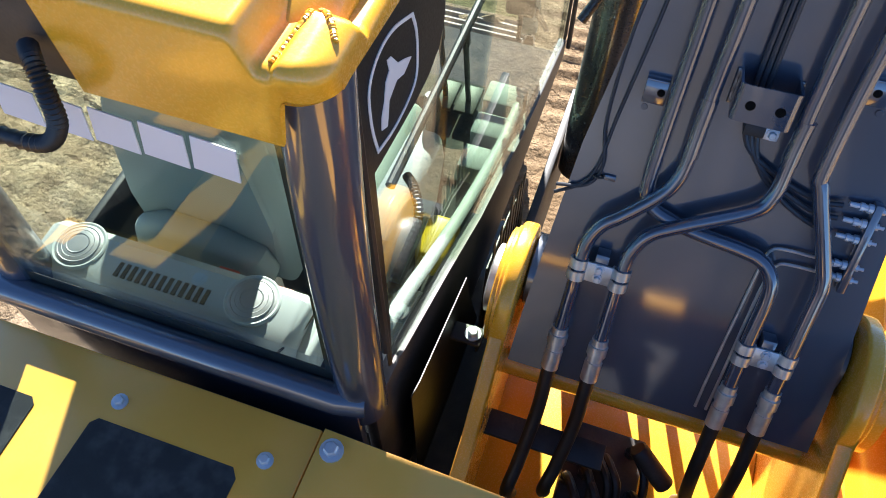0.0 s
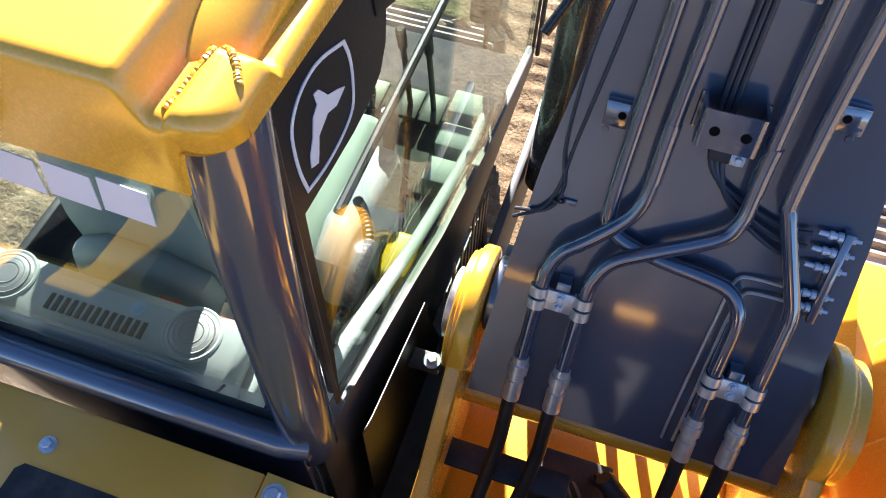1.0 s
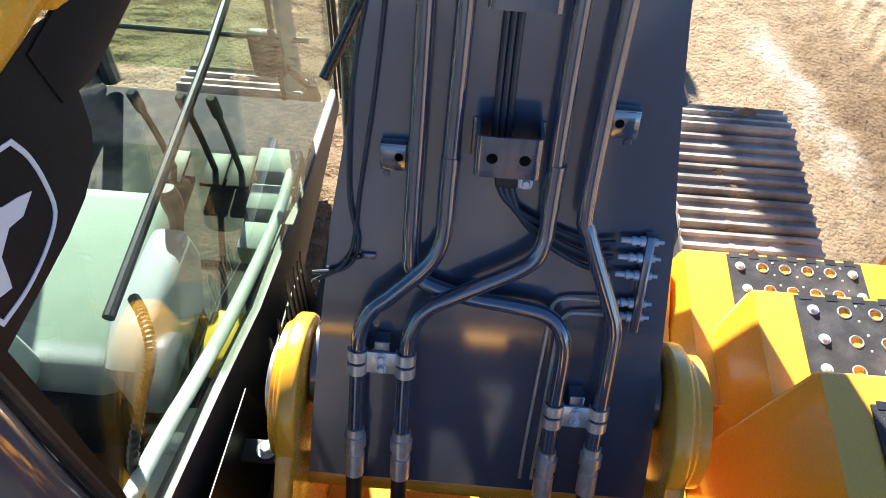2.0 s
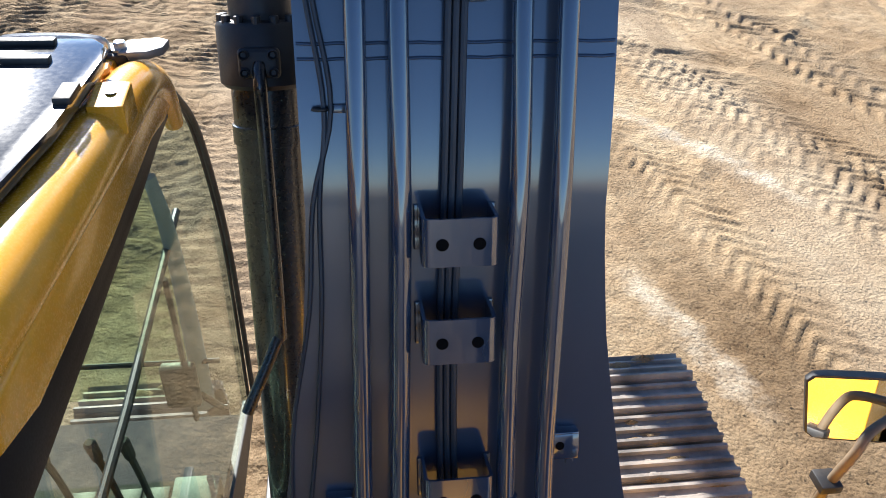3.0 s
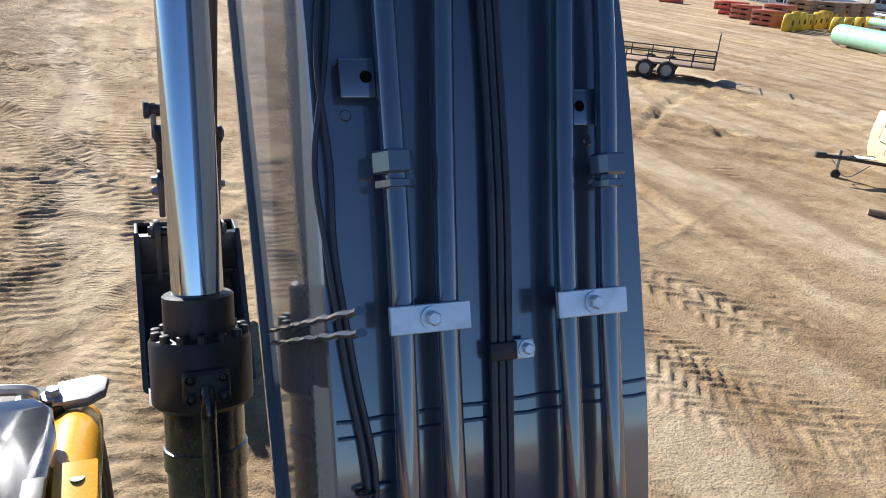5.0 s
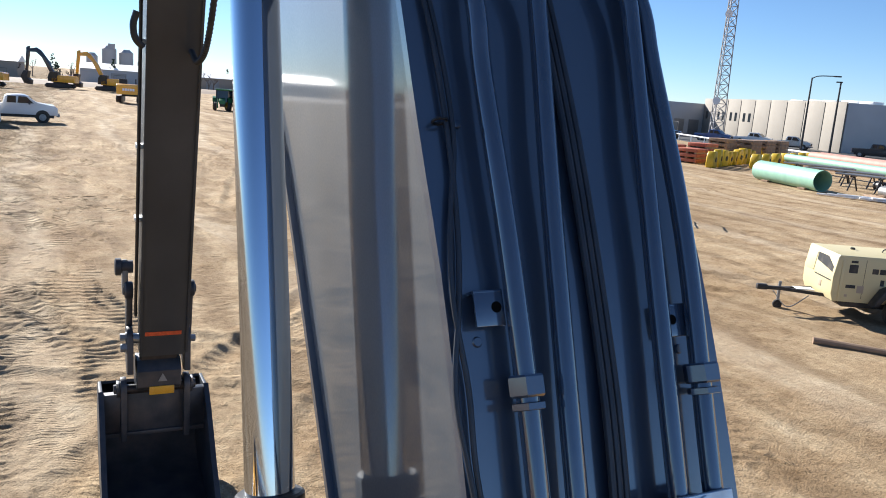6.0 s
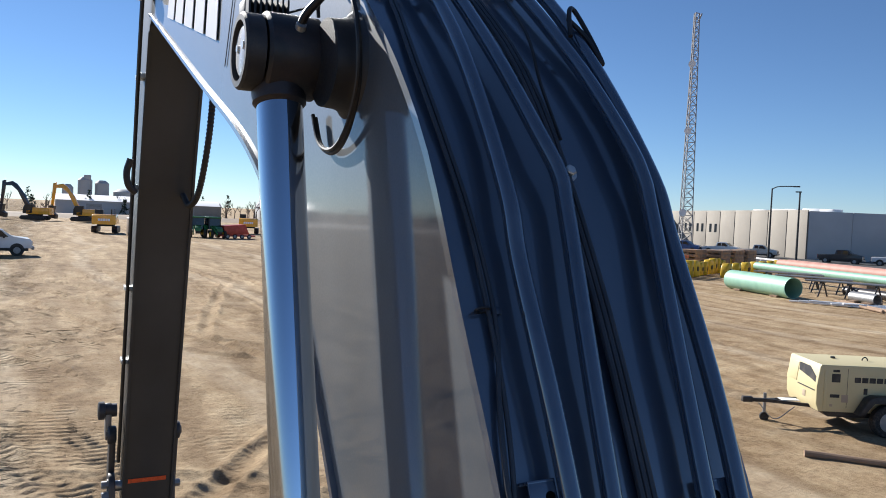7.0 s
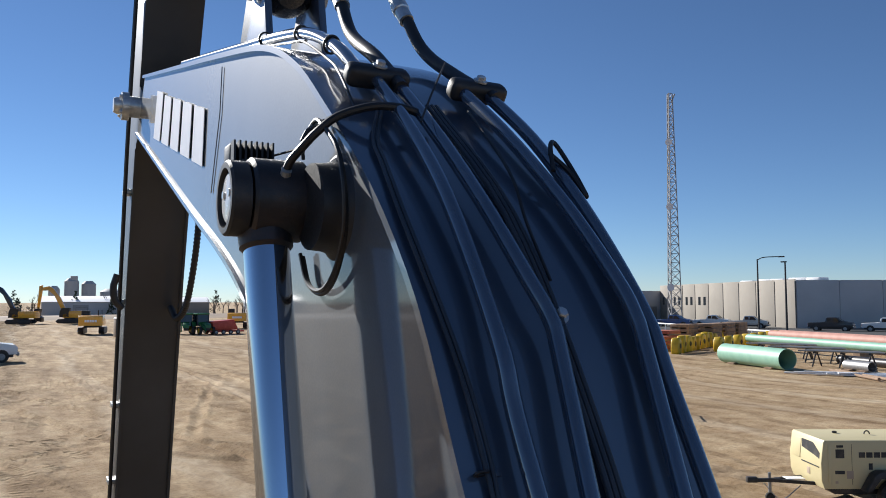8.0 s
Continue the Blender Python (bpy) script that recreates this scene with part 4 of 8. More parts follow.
# hoses that leave the lower clamps and drop into the frame
for x, s_end, floor in ((-0.293, 0.07, (-0.30, 0.36, 1.50)), (-0.185, 0.07, (-0.20, 0.40, 1.50)), (0.155, 0.05, (0.20, 0.52, 1.45)), (0.257, 0.07, (0.28, 0.50, 1.45))):
    a = bpt(x, s_end, 0.05)
    d = -bway(0.1)
    ob = part("hose_fitting", lathe(B(), a - d * 0.01, d, [(0, 0.0215), (0.02, 0.0215), (0.021, 0.026), (0.05, 0.026), (0.051, 0.021), (0.07, 0.021), (0.071, 0.0235), (0.13, 0.0235), (0.132, 0.02)], 12), ZINCY, BOOM, "crimped steel hose fitting")
    end = V(floor)
    pts = [a + d * 0.10, a + d * 0.18, a + d * 0.26 + V((0, -0.01, -0.02)), (a + d * 0.26).lerp(end, 0.5) + V((0, -0.02, -0.03)), end, end + V((0.01, 0.06, -0.2))]
    part("hydraulic_hose", tube(B(), glide(pts, 6), 0.0195, 12), RUBBER, BOOM, "thick black rubber hydraulic hose")


# ---- boom lift cylinders ----
def lift_cylinder(sign):
    x = X0 + sign * 0.393
    def ax(z):
        return V((x, 2.06 + 0.27 * (z - 3.2), z))
    up = (ax(4) - ax(3)).normalized()
    barrel = part("boom_cylinder", lathe(B(), ax(1.50), up, [(0, 0.088), (1.36, 0.088), (1.362, 0.094), (1.41, 0.094), (1.412, 0.089), (1.52, 0.089)], 36), CYLBLK, EX, "black boom lift cylinder barrel with chrome rod")
    g = ax(2.955)
    part("gland", lathe(B(), g, up, [(0.0, 0.10), (0.012, 0.112), (0.15, 0.112), (0.16, 0.106), (0.165, 0.078), (0.25, 0.078), (0.255, 0.072)], 40), GLANDBLK, barrel)
    side, fwd = V((1, 0, 0)), up.cross(V((1, 0, 0)))
    for k in range(14):
        a = 2 * math.pi * k / 14 + 0.2
        p = g + up * 0.155 + (side * math.cos(a) + fwd * math.sin(a)) * 0.097
        part("gland_bolt", lathe(B(), p, up, [(0, 0.011), (0.020, 0.011), (0.022, 0.008)], 10), GLANDBLK, barrel)
    part("piston_rod", lathe(B(), g + up * 0.2, up, [(0, 0.0565), (1.40, 0.0565)], 48), CHROME, barrel, "bright chromed piston rod")
    # hose flange and feed pipe on the gland
    face = -fwd if fwd.y > 0 else fwd
    p = g + up * 0.07 + face * 0.10
    rot = Matrix((side, up, face)).transposed().to_4x4()
    fl = bmesh.new()
    box(fl, (-0.05, -0.036, 0), (0.05, 0.036, 0.03), 0.012, 3)
    bmesh.ops.transform(fl, matrix=Matrix.Translation(p) @ rot, verts=fl.verts[:])
    flange = part("port_flange", fl, GLANDBLK, barrel)
    for bx in (-0.034, 0.034):
        for by in (-0.021, 0.021):
            part("flange_bolt", lathe(B(), p + side * bx + up * by + face * 0.03, face, [(0, 0.0125), (0.010, 0.0125), (0.012, 0.010), (0.004, 0.006)], 12), GLANDBLK, flange)
    q = p + face * 0.02
    pipe = [q, q - up * 0.05 + face * 0.02, q - up * 0.15 + face * 0.012, q - up * 0.68 + face * 0.012, q - up * 0.74 + face * 0.02 + side * 0.015 * sign, q - up * 0.92 + face * 0.07 + side * 0.10 * sign]
    part("feed_pipe", tube(B(), glide(pipe, 6), 0.0165, 12), CYLBLK, barrel)
    # rod eye, pin and cap
    eye = V((X0 + sign * 0.253, 2.425, 4.605))
    part("rod_eye", lathe(B(), eye + V((sign * 0.045, 0, 0)), (sign, 0, 0), [(0, 0.095), (0.008, 0.104), (0.135, 0.104), (0.143, 0.095)], 40), RUST, barrel, "grimy cast rod eye with rust bleed")
    part("rod_neck", lathe(B(), ax(4.475), up, [(0, 0.0575), (0.01, 0.066), (0.10, 0.072)], 32), RUST, barrel)
    part("pin_tube", lathe(B(), eye, (sign, 0, 0), [(-0.02, 0.085), (0.06, 0.085)], 32), RUST, barrel)
    cap = part("pin_cap", lathe(B(), eye + V((sign * 0.19, 0, 0)), (sign, 0, 0), [(0, 0.080), (0.004, 0.094), (0.046, 0.094), (0.052, 0.088), (0.052, 0.074), (0.034, 0.072)], 40), SATIN, barrel)
    part("end_plate", lathe(B(), eye + V((sign * 0.224, 0, 0)), (sign, 0, 0), [(0, 0.062), (0.008, 0.062), (0.011, 0.056)], 32), CARWHITE, cap, "pale worn pin end plate")
    for k in range(2):
        part("plate_bolt", lathe(B(), eye + V((sign * 0.233, 0.03 * (-1) ** k, 0.01)), (sign, 0, 0), [(0, 0.010), (0.006, 0.010)], 8), ZINCY, cap)
    return barrel


lift_cylinder(-1)
lift_cylinder(1)


def work_light():
    at = V((-0.385, 2.56, 4.735))
    bm = box(B(), (-0.055, -0.01, -0.035), (0.055, 0.06, 0.035), 0.008)
    bmesh.ops.transform(bm, matrix=Matrix.Translation(at), verts=bm.verts[:])
    ob = part("work_light", bm, SATIN, EX, "black finned boom work light")
    for i in range(8):
        f = box(B(), (-0.052 + 0.0145 * i, -0.045, -0.034), (-0.047 + 0.0145 * i, -0.008, 0.036))
        bmesh.ops.transform(f, matrix=Matrix.Translation(at), verts=f.verts[:])
        part("cooling_fin", f, SATIN, ob)
    part("lamp_bracket", box(B(), (-0.42, 2.50, 4.66), (-0.37, 2.54, 4.72), 0.004), SATIN, ob)
    # hose spigot and grease hose that loops over the boss
    part("hose_spigot", lathe(B(), (-0.352, 2.385, 4.620), (0.0, -0.75, 0.66), [(0, 0.015), (0.02, 0.015), (0.021, 0.011), (0.055, 0.011), (0.056, 0.014), (0.075, 0.013)], 10), ZINCY, ob)
    pts = [(-0.352, 2.350, 4.655), (-0.345, 2.325, 4.690), (-0.325, 2.300, 4.720), (-0.295, 2.275, 4.758), (-0.25, 2.255, 4.797), (-0.18, 2.232, 4.823), (-0.12, 2.219, 4.828), (-0.06, 2.219, 4.822), (0.0, 2.24, 4.80)]
    part("grease_hose", tube(B(), glide(pts, 7), 0.0105, 10), RUBBER, ob, "black grease hose looping over the boom")
    for grow, off in ((0.0, 0.0), (0.008, 0.006)):
        ring = [(2.406, 4.790), (2.335, 4.795), (2.264, 4.758), (2.190, 4.705), (2.154, 4.640), (2.145, 4.570), (2.165, 4.497), (2.230, 4.420), (2.310, 4.378), (2.390, 4.372), (2.460, 4.400), (2.500, 4.470)]
        loop = [(-0.262 - off - 0.012 * math.sin(k * 0.5), 2.33 + (y - 2.33) * (1 + grow * 4), z + grow) for k, (y, z) in enumerate(ring)]
        part("wire_coil", tube(B(), glide(loop, 6), 0.0058, 8), RUBBER, ob)
    for k in range(4):
        knot = [(-0.275 - 0.008 * k, 2.44 - 0.02 * k, 4.72 + 0.012 * k), (-0.285, 2.415 - 0.012 * k, 4.765 + 0.006 * k), (-0.27, 2.375, 4.80 - 0.004 * k), (-0.245, 2.33 + 0.01 * k, 4.805)]
        part("wire_bundle", tube(B(), glide(knot, 5), 0.005, 6), CABLE, ob)
    part("cable_tie", tube(B(), [(-0.29, 2.43, 4.745), (-0.335, 2.50, 4.735)], 0.003, 6), SATIN, ob)


work_light()


# ---- arm, arm cylinder and bucket ----
def arm():
    AW = 0.205
    rear = [(6.10, 6.95), (6.32, 6.55), (6.60, 5.95), (6.42, 5.88), (6.32, 5.75), (6.42, 5.60), (6.72, 5.55), (7.05, 4.50), (7.45, 2.95), (7.80, 1.52)]
    front = [(8.12, 1.50), (7.95, 2.60), (7.72, 4.0), (7.45, 5.3), (7.10, 6.2), (6.75, 6.9), (6.45, 7.15)]
    ob = part("arm", prism(B(), rear + front, "x", -AW, AW, 0.006), ARMBLK, EX, "dusty black box-section arm hanging vertically")
    for x in (-AW - 0.001, AW - 0.004):
        bm = prism(B(), [(6.70, 5.5), (7.03, 4.50), (7.43, 2.95), (7.78, 1.54), (7.80, 1.54), (7.46, 2.95), (7.06, 4.50), (6.73, 5.5)], "x", x - 0.008, x + 0.012)
        part("edge_flange", bm, ARMBLK, ob)
    pin = part("arm_pin", lathe(B(), (-0.40, 6.38, 5.74), (1, 0, 0), [(0, 0.05), (0.02, 0.06), (0.05, 0.06), (0.052, 0.10), (0.10, 0.10), (0.102, 0.075), (0.70, 0.075), (0.702, 0.10), (0.75, 0.10)], 28), ZINCY, ob, "pivot pin with greased end collar")
    for k in range(4):
        a = math.pi / 4 + k * math.pi / 2
        part("collar_bolt", bolt(B(), (-0.35, 6.38 + 0.08 * math.cos(a), 5.74 + 0.08 * math.sin(a)), (-1, 0, 0), 0.012), ZINC, pin)
    # hoses down the arm's side, held by clips
    for dy in (0.0, 0.05):
        pts = [(-0.25, 6.5 + dy, 6.6), (-0.262, 6.72 + dy, 5.6), (-0.245, 7.16 + dy, 4.5), (-0.242, 7.56 + dy, 2.95), (-0.24, 7.86 + dy, 1.9)]
        part("arm_hose", tube(B(), glide(pts, 6), 0.013, 8), RUBBER, ob)
    for z, y in ((5.2, 6.93), (4.35, 7.24), (3.5, 7.46), (2.85, 7.63)):
        part("hose_clip", box(B(), (-0.262, y - 0.03, z - 0.02), (-0.206, y + 0.13, z + 0.02), 0.004), ZINCY, ob)
    part("hose_elbow", tube(B(), glide([(-0.245, 7.00, 4.30), (-0.30, 6.98, 4.36), (-0.315, 6.97, 4.46), (-0.29, 6.96, 4.56)], 5), 0.026, 10), RUBBER, ob)
    loop = [(0.12, 6.55, 5.5), (0.2, 6.40, 5.2), (0.2, 6.42, 4.8), (0.17, 6.6, 4.35), (0.14, 6.85, 4.22), (0.12, 7.06, 4.3)]
    part("corrugated_hose", tube(B(), glide(loop, 30), [0.026 if i % 2 else 0.021 for i in range(151)], 10), RUBBER, ob, "ribbed black protective hose loop")
    part("paint_mark", prism(B(), [(7.745, 1.735), (7.735, 1.775), (7.7315, 1.775), (7.7415, 1.735)], "x", -0.17, 0.15), ORANGE, ob, "sprayed orange marker stripe")
    return ob


arm()


def arm_cylinder():
    a, b = V((0.0, 3.55, 5.62)), V((0.0, 6.22, 6.86))
    d = (b - a).normalized()
    ob = part("arm_cylinder", lathe(B(), a, d, [(-0.09, 0.06), (-0.05, 0.10), (0.0, 0.11), (0.05, 0.11), (0.06, 0.098), (1.75, 0.098), (1.752, 0.118), (1.92, 0.118), (1.93, 0.085), (2.0, 0.085)], 36), CYLBLK, EX, "black arm cylinder lying above the boom")
    part("piston_rod", lathe(B(), a + d * 1.95, d, [(0, 0.055), (1.0, 0.055)], 32), CHROME, ob)
    part("cylinder_pin", lathe(B(), (-0.17, a.y, a.z), (1, 0, 0), [(0, 0.05), (0.01, 0.062), (0.035, 0.062), (0.036, 0.045), (0.34, 0.045)], 28), ZINC, ob, "bright pin end")
    for x in (-0.125, 0.095):
        part("pin_lug", prism(B(), [(3.35, 5.24), (3.85, 5.36), (3.66, 5.66), (3.60, 5.71), (3.50, 5.71), (3.44, 5.66)], "x", x, x + 0.03, 0.005), BLACK, ob)
    pts = [(-0.06, 4.0, 5.92), (-0.07, 4.3, 6.04), (-0.06, 4.8, 6.25), (-0.05, 5.2, 6.42)]
    part("feed_pipe", tube(B(), glide(pts, 6), 0.02, 10), TUBEBLK, ob)


arm_cylinder()


def bucket():
    mouth = [(6.95, 0.02), (7.45, 0.50), (7.80, 0.90), (8.02, 1.11)]
    shell = [(8.36, 1.10), (8.66, 0.94), (8.74, 0.66), (8.58, 0.30), (8.25, 0.08), (7.7, 0.0), (6.95, 0.0)]
    XL, XR = -0.555, 0.435
    ob = part("bucket", strip_shell(shell, XL + 0.03, XR - 0.03, 0.028), BUCKET, EX, "worn dark steel digging bucket, mouth towards the machine")
    for x in (XL, XR - 0.032):
        part("side_plate", prism(B(), mouth + shell, "x", x, x + 0.032, 0.006), BUCKET, ob)
        part("side_edge", prism(B(), [(6.90, 0.03), (7.42, 0.52), (7.78, 0.94), (8.00, 1.13), (8.05, 1.09), (7.84, 0.88), (7.50, 0.46), (7.0, 0.0)], "x", x - 0.008, x + 0.040, 0.004), BUCKET, ob)
    part("top_lip", box(B(), (XL + 0.032, 7.97, 0.70), (XR - 0.032, 8.06, 1.10), 0.012), BUCKET, ob)
    part("lip_rib", box(B(), (XL + 0.032, 7.945, 0.675), (XR - 0.032, 7.972, 0.715), 0.006), BUCKET, ob)
    part("cutting_edge", prism(B(), [(6.82, 0.012), (7.04, 0.045), (7.04, 0.0), (6.82, 0.0)], "x", XL, XR), BUCKET, ob)
    for i in range(5):
        x = XL + 0.08 + i * (XR - XL - 0.16) / 4
        part("tooth", prism(B(), [(6.60, 0.012), (6.84, 0.06), (7.02, 0.07), (7.02, 0.0), (6.60, 0.0)], "x", x - 0.04, x + 0.04, 0.006), BUCKET, ob)
    # long ears welded over the lip, with the pin between them
    for x in (-0.345, 0.225):
        crest = [(7.97 + 0.105 * math.cos(q), 1.165 + 0.105 * math.sin(q)) for q in (radians(-20 + 210 * k / 10) for k in range(11))]
        ear_ = part("ear", prism(B(), [(7.90, 0.64), (7.965, 0.66), (7.965, 1.10), (8.12, 1.11)] + crest + [(7.86, 0.86)], "x", x - 0.027, x + 0.027, 0.007), BUCKET, ob)
        out = -1 if x < 0 else 1
        part("ear_boss", lathe(B(), (x + out * 0.025, 7.97, 1.155), (out, 0, 0), [(0, 0.072), (0.008, 0.078), (0.030, 0.078), (0.036, 0.068), (0.037, 0.046), (0.060, 0.044)], 20), BUCKET, ear_)
        part("pin_keeper", box(B(), (x + out * 0.05 - 0.012, 7.90, 1.19), (x + out * 0.05 + 0.012, 7.99, 1.235), 0.005), STEEL, ear_)
    part("bucket_pin", lathe(B(), (-0.33, 7.97, 1.145), (1, 0, 0), [(0, 0.046), (0.54, 0.046)], 20), RUST, ob)
    # coupler hung from the arm's tip
    cp = part("quick_coupler", prism(B(), [(7.84, 1.20), (7.82, 1.36), (7.90, 1.45), (8.10, 1.46), (8.22, 1.36), (8.20, 1.16), (7.95, 1.12)], "x", -0.235, 0.165, 0.014, 3), BUCKET, ob, "grimy steel coupler block")
    part("coupler_plate", box(B(), (-0.125, 7.822, 1.125), (0.100, 7.842, 1.205), 0.004), YELLOW, cp, "faded yellow tag plate")
    tri = [(-0.045, 1.255), (0.035, 1.255), (-0.005, 1.335)]
    part("warning_triangle", prism(B(), tri, "y", 7.822, 7.830), STEEL, cp, "worn triangular sign")
    for x in (-0.288, 0.222):
        cheek = part("coupler_cheek", prism(B(), [(7.83, 1.34), (7.98, 1.30), (8.14, 1.38), (8.12, 1.58)] + [(7.97 + 0.115 * math.cos(q), 1.655 + 0.115 * math.sin(q)) for q in (radians(10 + 170 * k / 8) for k in range(9))] + [(7.84, 1.55)], "x", x - 0.027, x + 0.027, 0.008), BUCKET, cp)
        out = -1 if x < 0 else 1
        for y, z, r in (((7.95, 1.675, 0.036), (7.90, 1.585, 0.040)) if x < 0 else ((7.95, 1.625, 0.034),)):
            part("pin_nut", lathe(B(), (x + out * 0.025, y, z), (out, 0, 0), [(0, r * 1.35), (0.012, r * 1.35), (0.013, r), (0.055, r), (0.060, r * 0.8)], 6), STEEL, cheek)
    part("tip_pin", lathe(B(), (-0.30, 7.95, 1.655), (1, 0, 0), [(0, 0.048), (0.55, 0.048)], 16), ZINCY, ob)
    part("coupler_neck", box(B(), (-0.20, 7.90, 1.42), (0.14, 8.08, 1.56), 0.02), RUST, cp)
    # tipping links beside the arm
    for x in (-0.285, 0.255):
        out = -1 if x < 0 else 1
        link = part("tipping_link", prism(B(), [(7.95, 2.06), (8.02, 2.19), (8.10, 2.16), (8.22, 1.72), (8.16, 1.50), (8.06, 1.52)], "x", x - 0.026, x + 0.026, 0.007), BUCKET, ob)
        part("link_pin", lathe(B(), (x - out * 0.03, 7.99, 2.115), (out, 0, 0), [(0, 0.075), (0.012, 0.082), (0.062, 0.082), (0.072, 0.070), (0.074, 0.040), (0.085, 0.038)], 20), BUCKET, link)
    part("link_arm", prism(B(), [(7.98, 2.28), (8.02, 2.40), (8.12, 2.38), (8.14, 2.10), (8.02, 2.06)], "x", -0.345, -0.295, 0.008), STEEL, ob)
    part("link_pin", lathe(B(), (-0.25, 8.04, 2.33), (-1, 0, 0), [(0, 0.060), (0.10, 0.060), (0.105, 0.082), (0.150, 0.082), (0.158, 0.066)], 20), BUCKET, ob)


def strip_shell(pts, x0, x1, t):
    """A bent plate: the outline swept across, with thickness towards its inside."""
    bm = B()
    ps = [V((0, *p)) for p in glide2(pts, 5)]
    rows = []
    for i, p in enumerate(ps):
        d = (ps[min(i + 1, len(ps) - 1)] - ps[max(i - 1, 0)]).normalized()
        n = V((0, d.z, -d.y)) * t
        rows.append([(x0, p.y, p.z), (x1, p.y, p.z), (x1, p.y + n.y, p.z + n.z), (x0, p.y + n.y, p.z + n.z)])
    return strip(bm, rows)


def glide2(pts, per):
    return [(p.y, p.z) for p in glide([(0, *q) for q in pts], per)]


bucket()


# ---- undercarriage ----
def crawler(xc):
    """Track frame, sprocket, idler and a chain of shoes."""
    y0, y1, r, zc = -1.55, 2.80, 0.40, 0.47
    ob = part("crawler_frame", prism(B(), [(y0 + 0.3, 0.25), (y1 - 0.3, 0.25), (y1 - 0.25, 0.5), (y1 - 0.5, 0.72), (y0 + 0.5, 0.72), (y0 + 0.25, 0.5)], "x", xc - 0.16, xc + 0.16, 0.02), SATIN, EX, "black track frame with soiled steel shoes")
    for y in (y0, y1):
        part("idler" if y > 0 else "sprocket", lathe(B(), (xc - 0.07, y, zc), (1, 0, 0), [(0, 0.30), (0.01, 0.34), (0.13, 0.34), (0.14, 0.30)], 32), SATIN, ob)
    for i in range(7):
        y = y0 + 0.55 + i * (y1 - y0 - 1.1) / 6
        part("track_roller", lathe(B(), (xc - 0.11, y, 0.21), (1, 0, 0), [(0, 0.10), (0.03, 0.12), (0.19, 0.12), (0.22, 0.10)], 16), SATIN, ob)
    # one shoe: plate with three grouser bars, bent leading edge and bolt heads
    bm = B()
    box(bm, (-0.315, -0.094, -0.012), (0.315, 0.094, 0.014))
    for gy, gh in ((-0.078, 0.040), (-0.006, 0.034), (0.066, 0.034)):
        prism(bm, [(gy - 0.014, 0.003), (gy - 0.008, gh), (gy + 0.008, gh), (gy + 0.014, 0.003)], "x", -0.315, 0.315)
    for bx in (-0.09, 0.09):
        for by in (-0.04, 0.03):
            box(bm, (bx - 0.014, by - 0.014, 0.003), (bx + 0.014, by + 0.014, 0.016))
    first = part("track_shoe", bm, SOILSHOE, ob, "soil-caked triple-grouser track shoe", 0)
    straight, turn = y1 - y0, math.pi * r
    total = 2 * (straight + turn)
    count = 56
    for k in range(count):
        s = (k + 0.25) * total / count
        if s < straight:
            y, z, a = y0 + s, zc + r, 0.0
            z -= 0.03 * math.sin(math.pi * s / straight)
        elif s < straight + turn:
            a = -(s - straight) / r
            y, z = y1 - r * math.sin(a), zc + r * math.cos(a)
        elif s < 2 * straight + turn:
            y, z, a = y1 - (s - straight - turn), zc - r, -math.pi
        else:
            a = -math.pi - (s - 2 * straight - turn) / r
            y, z = y0 - r * math.sin(a), zc + r * math.cos(a)
        shoe = first if k == 0 else new("track_shoe", first.data)
        shoe.parent = ob
        shoe.matrix_basis = pose(xc, y, z + 0.02, math.degrees(a), 0, 0)
    # soil lying between the grousers on the upper run
    rng = random.Random(int(xc * 10))
    bm = B()
    for _ in range(46):
        y, x = rng.uniform(y0 + 0.2, y1 + 0.2), xc + rng.uniform(-0.24, 0.2)
        w, l = rng.uniform(0.04, 0.13), rng.uniform(0.02, 0.035)
        n = 9
        z = zc + r + 0.018
        ring = [bm.verts.new((x + w * math.cos(2 * math.pi * k / n) * rng.uniform(0.7, 1.2), y + l * math.sin(2 * math.pi * k / n) * rng.uniform(0.7, 1.2), z)) for k in range(n)]
        top = bm.verts.new((x, y, z + rng.uniform(0.012, 0.03)))
        for k in range(n):
            bm.faces.new((ring[k], ring[(k + 1) % n], top))
    tagged(part("caked_soil", bm, SOIL, ob), "dry soil caked between the bars", kind="stuff")
    return ob


crawler(1.235)
crawler(-1.235)
part("car_body", box(B(), (-0.95, -0.9, 0.45), (0.95, 1.7, 0.95), 0.08), SATIN, EX)
part("swing_bearing", lathe(B(), (0, 0.45, 0.93), (0, 0, 1), [(0, 0.75), (0.12, 0.75), (0.13, 0.70), (0.2, 0.70)], 48), SATIN, EX)

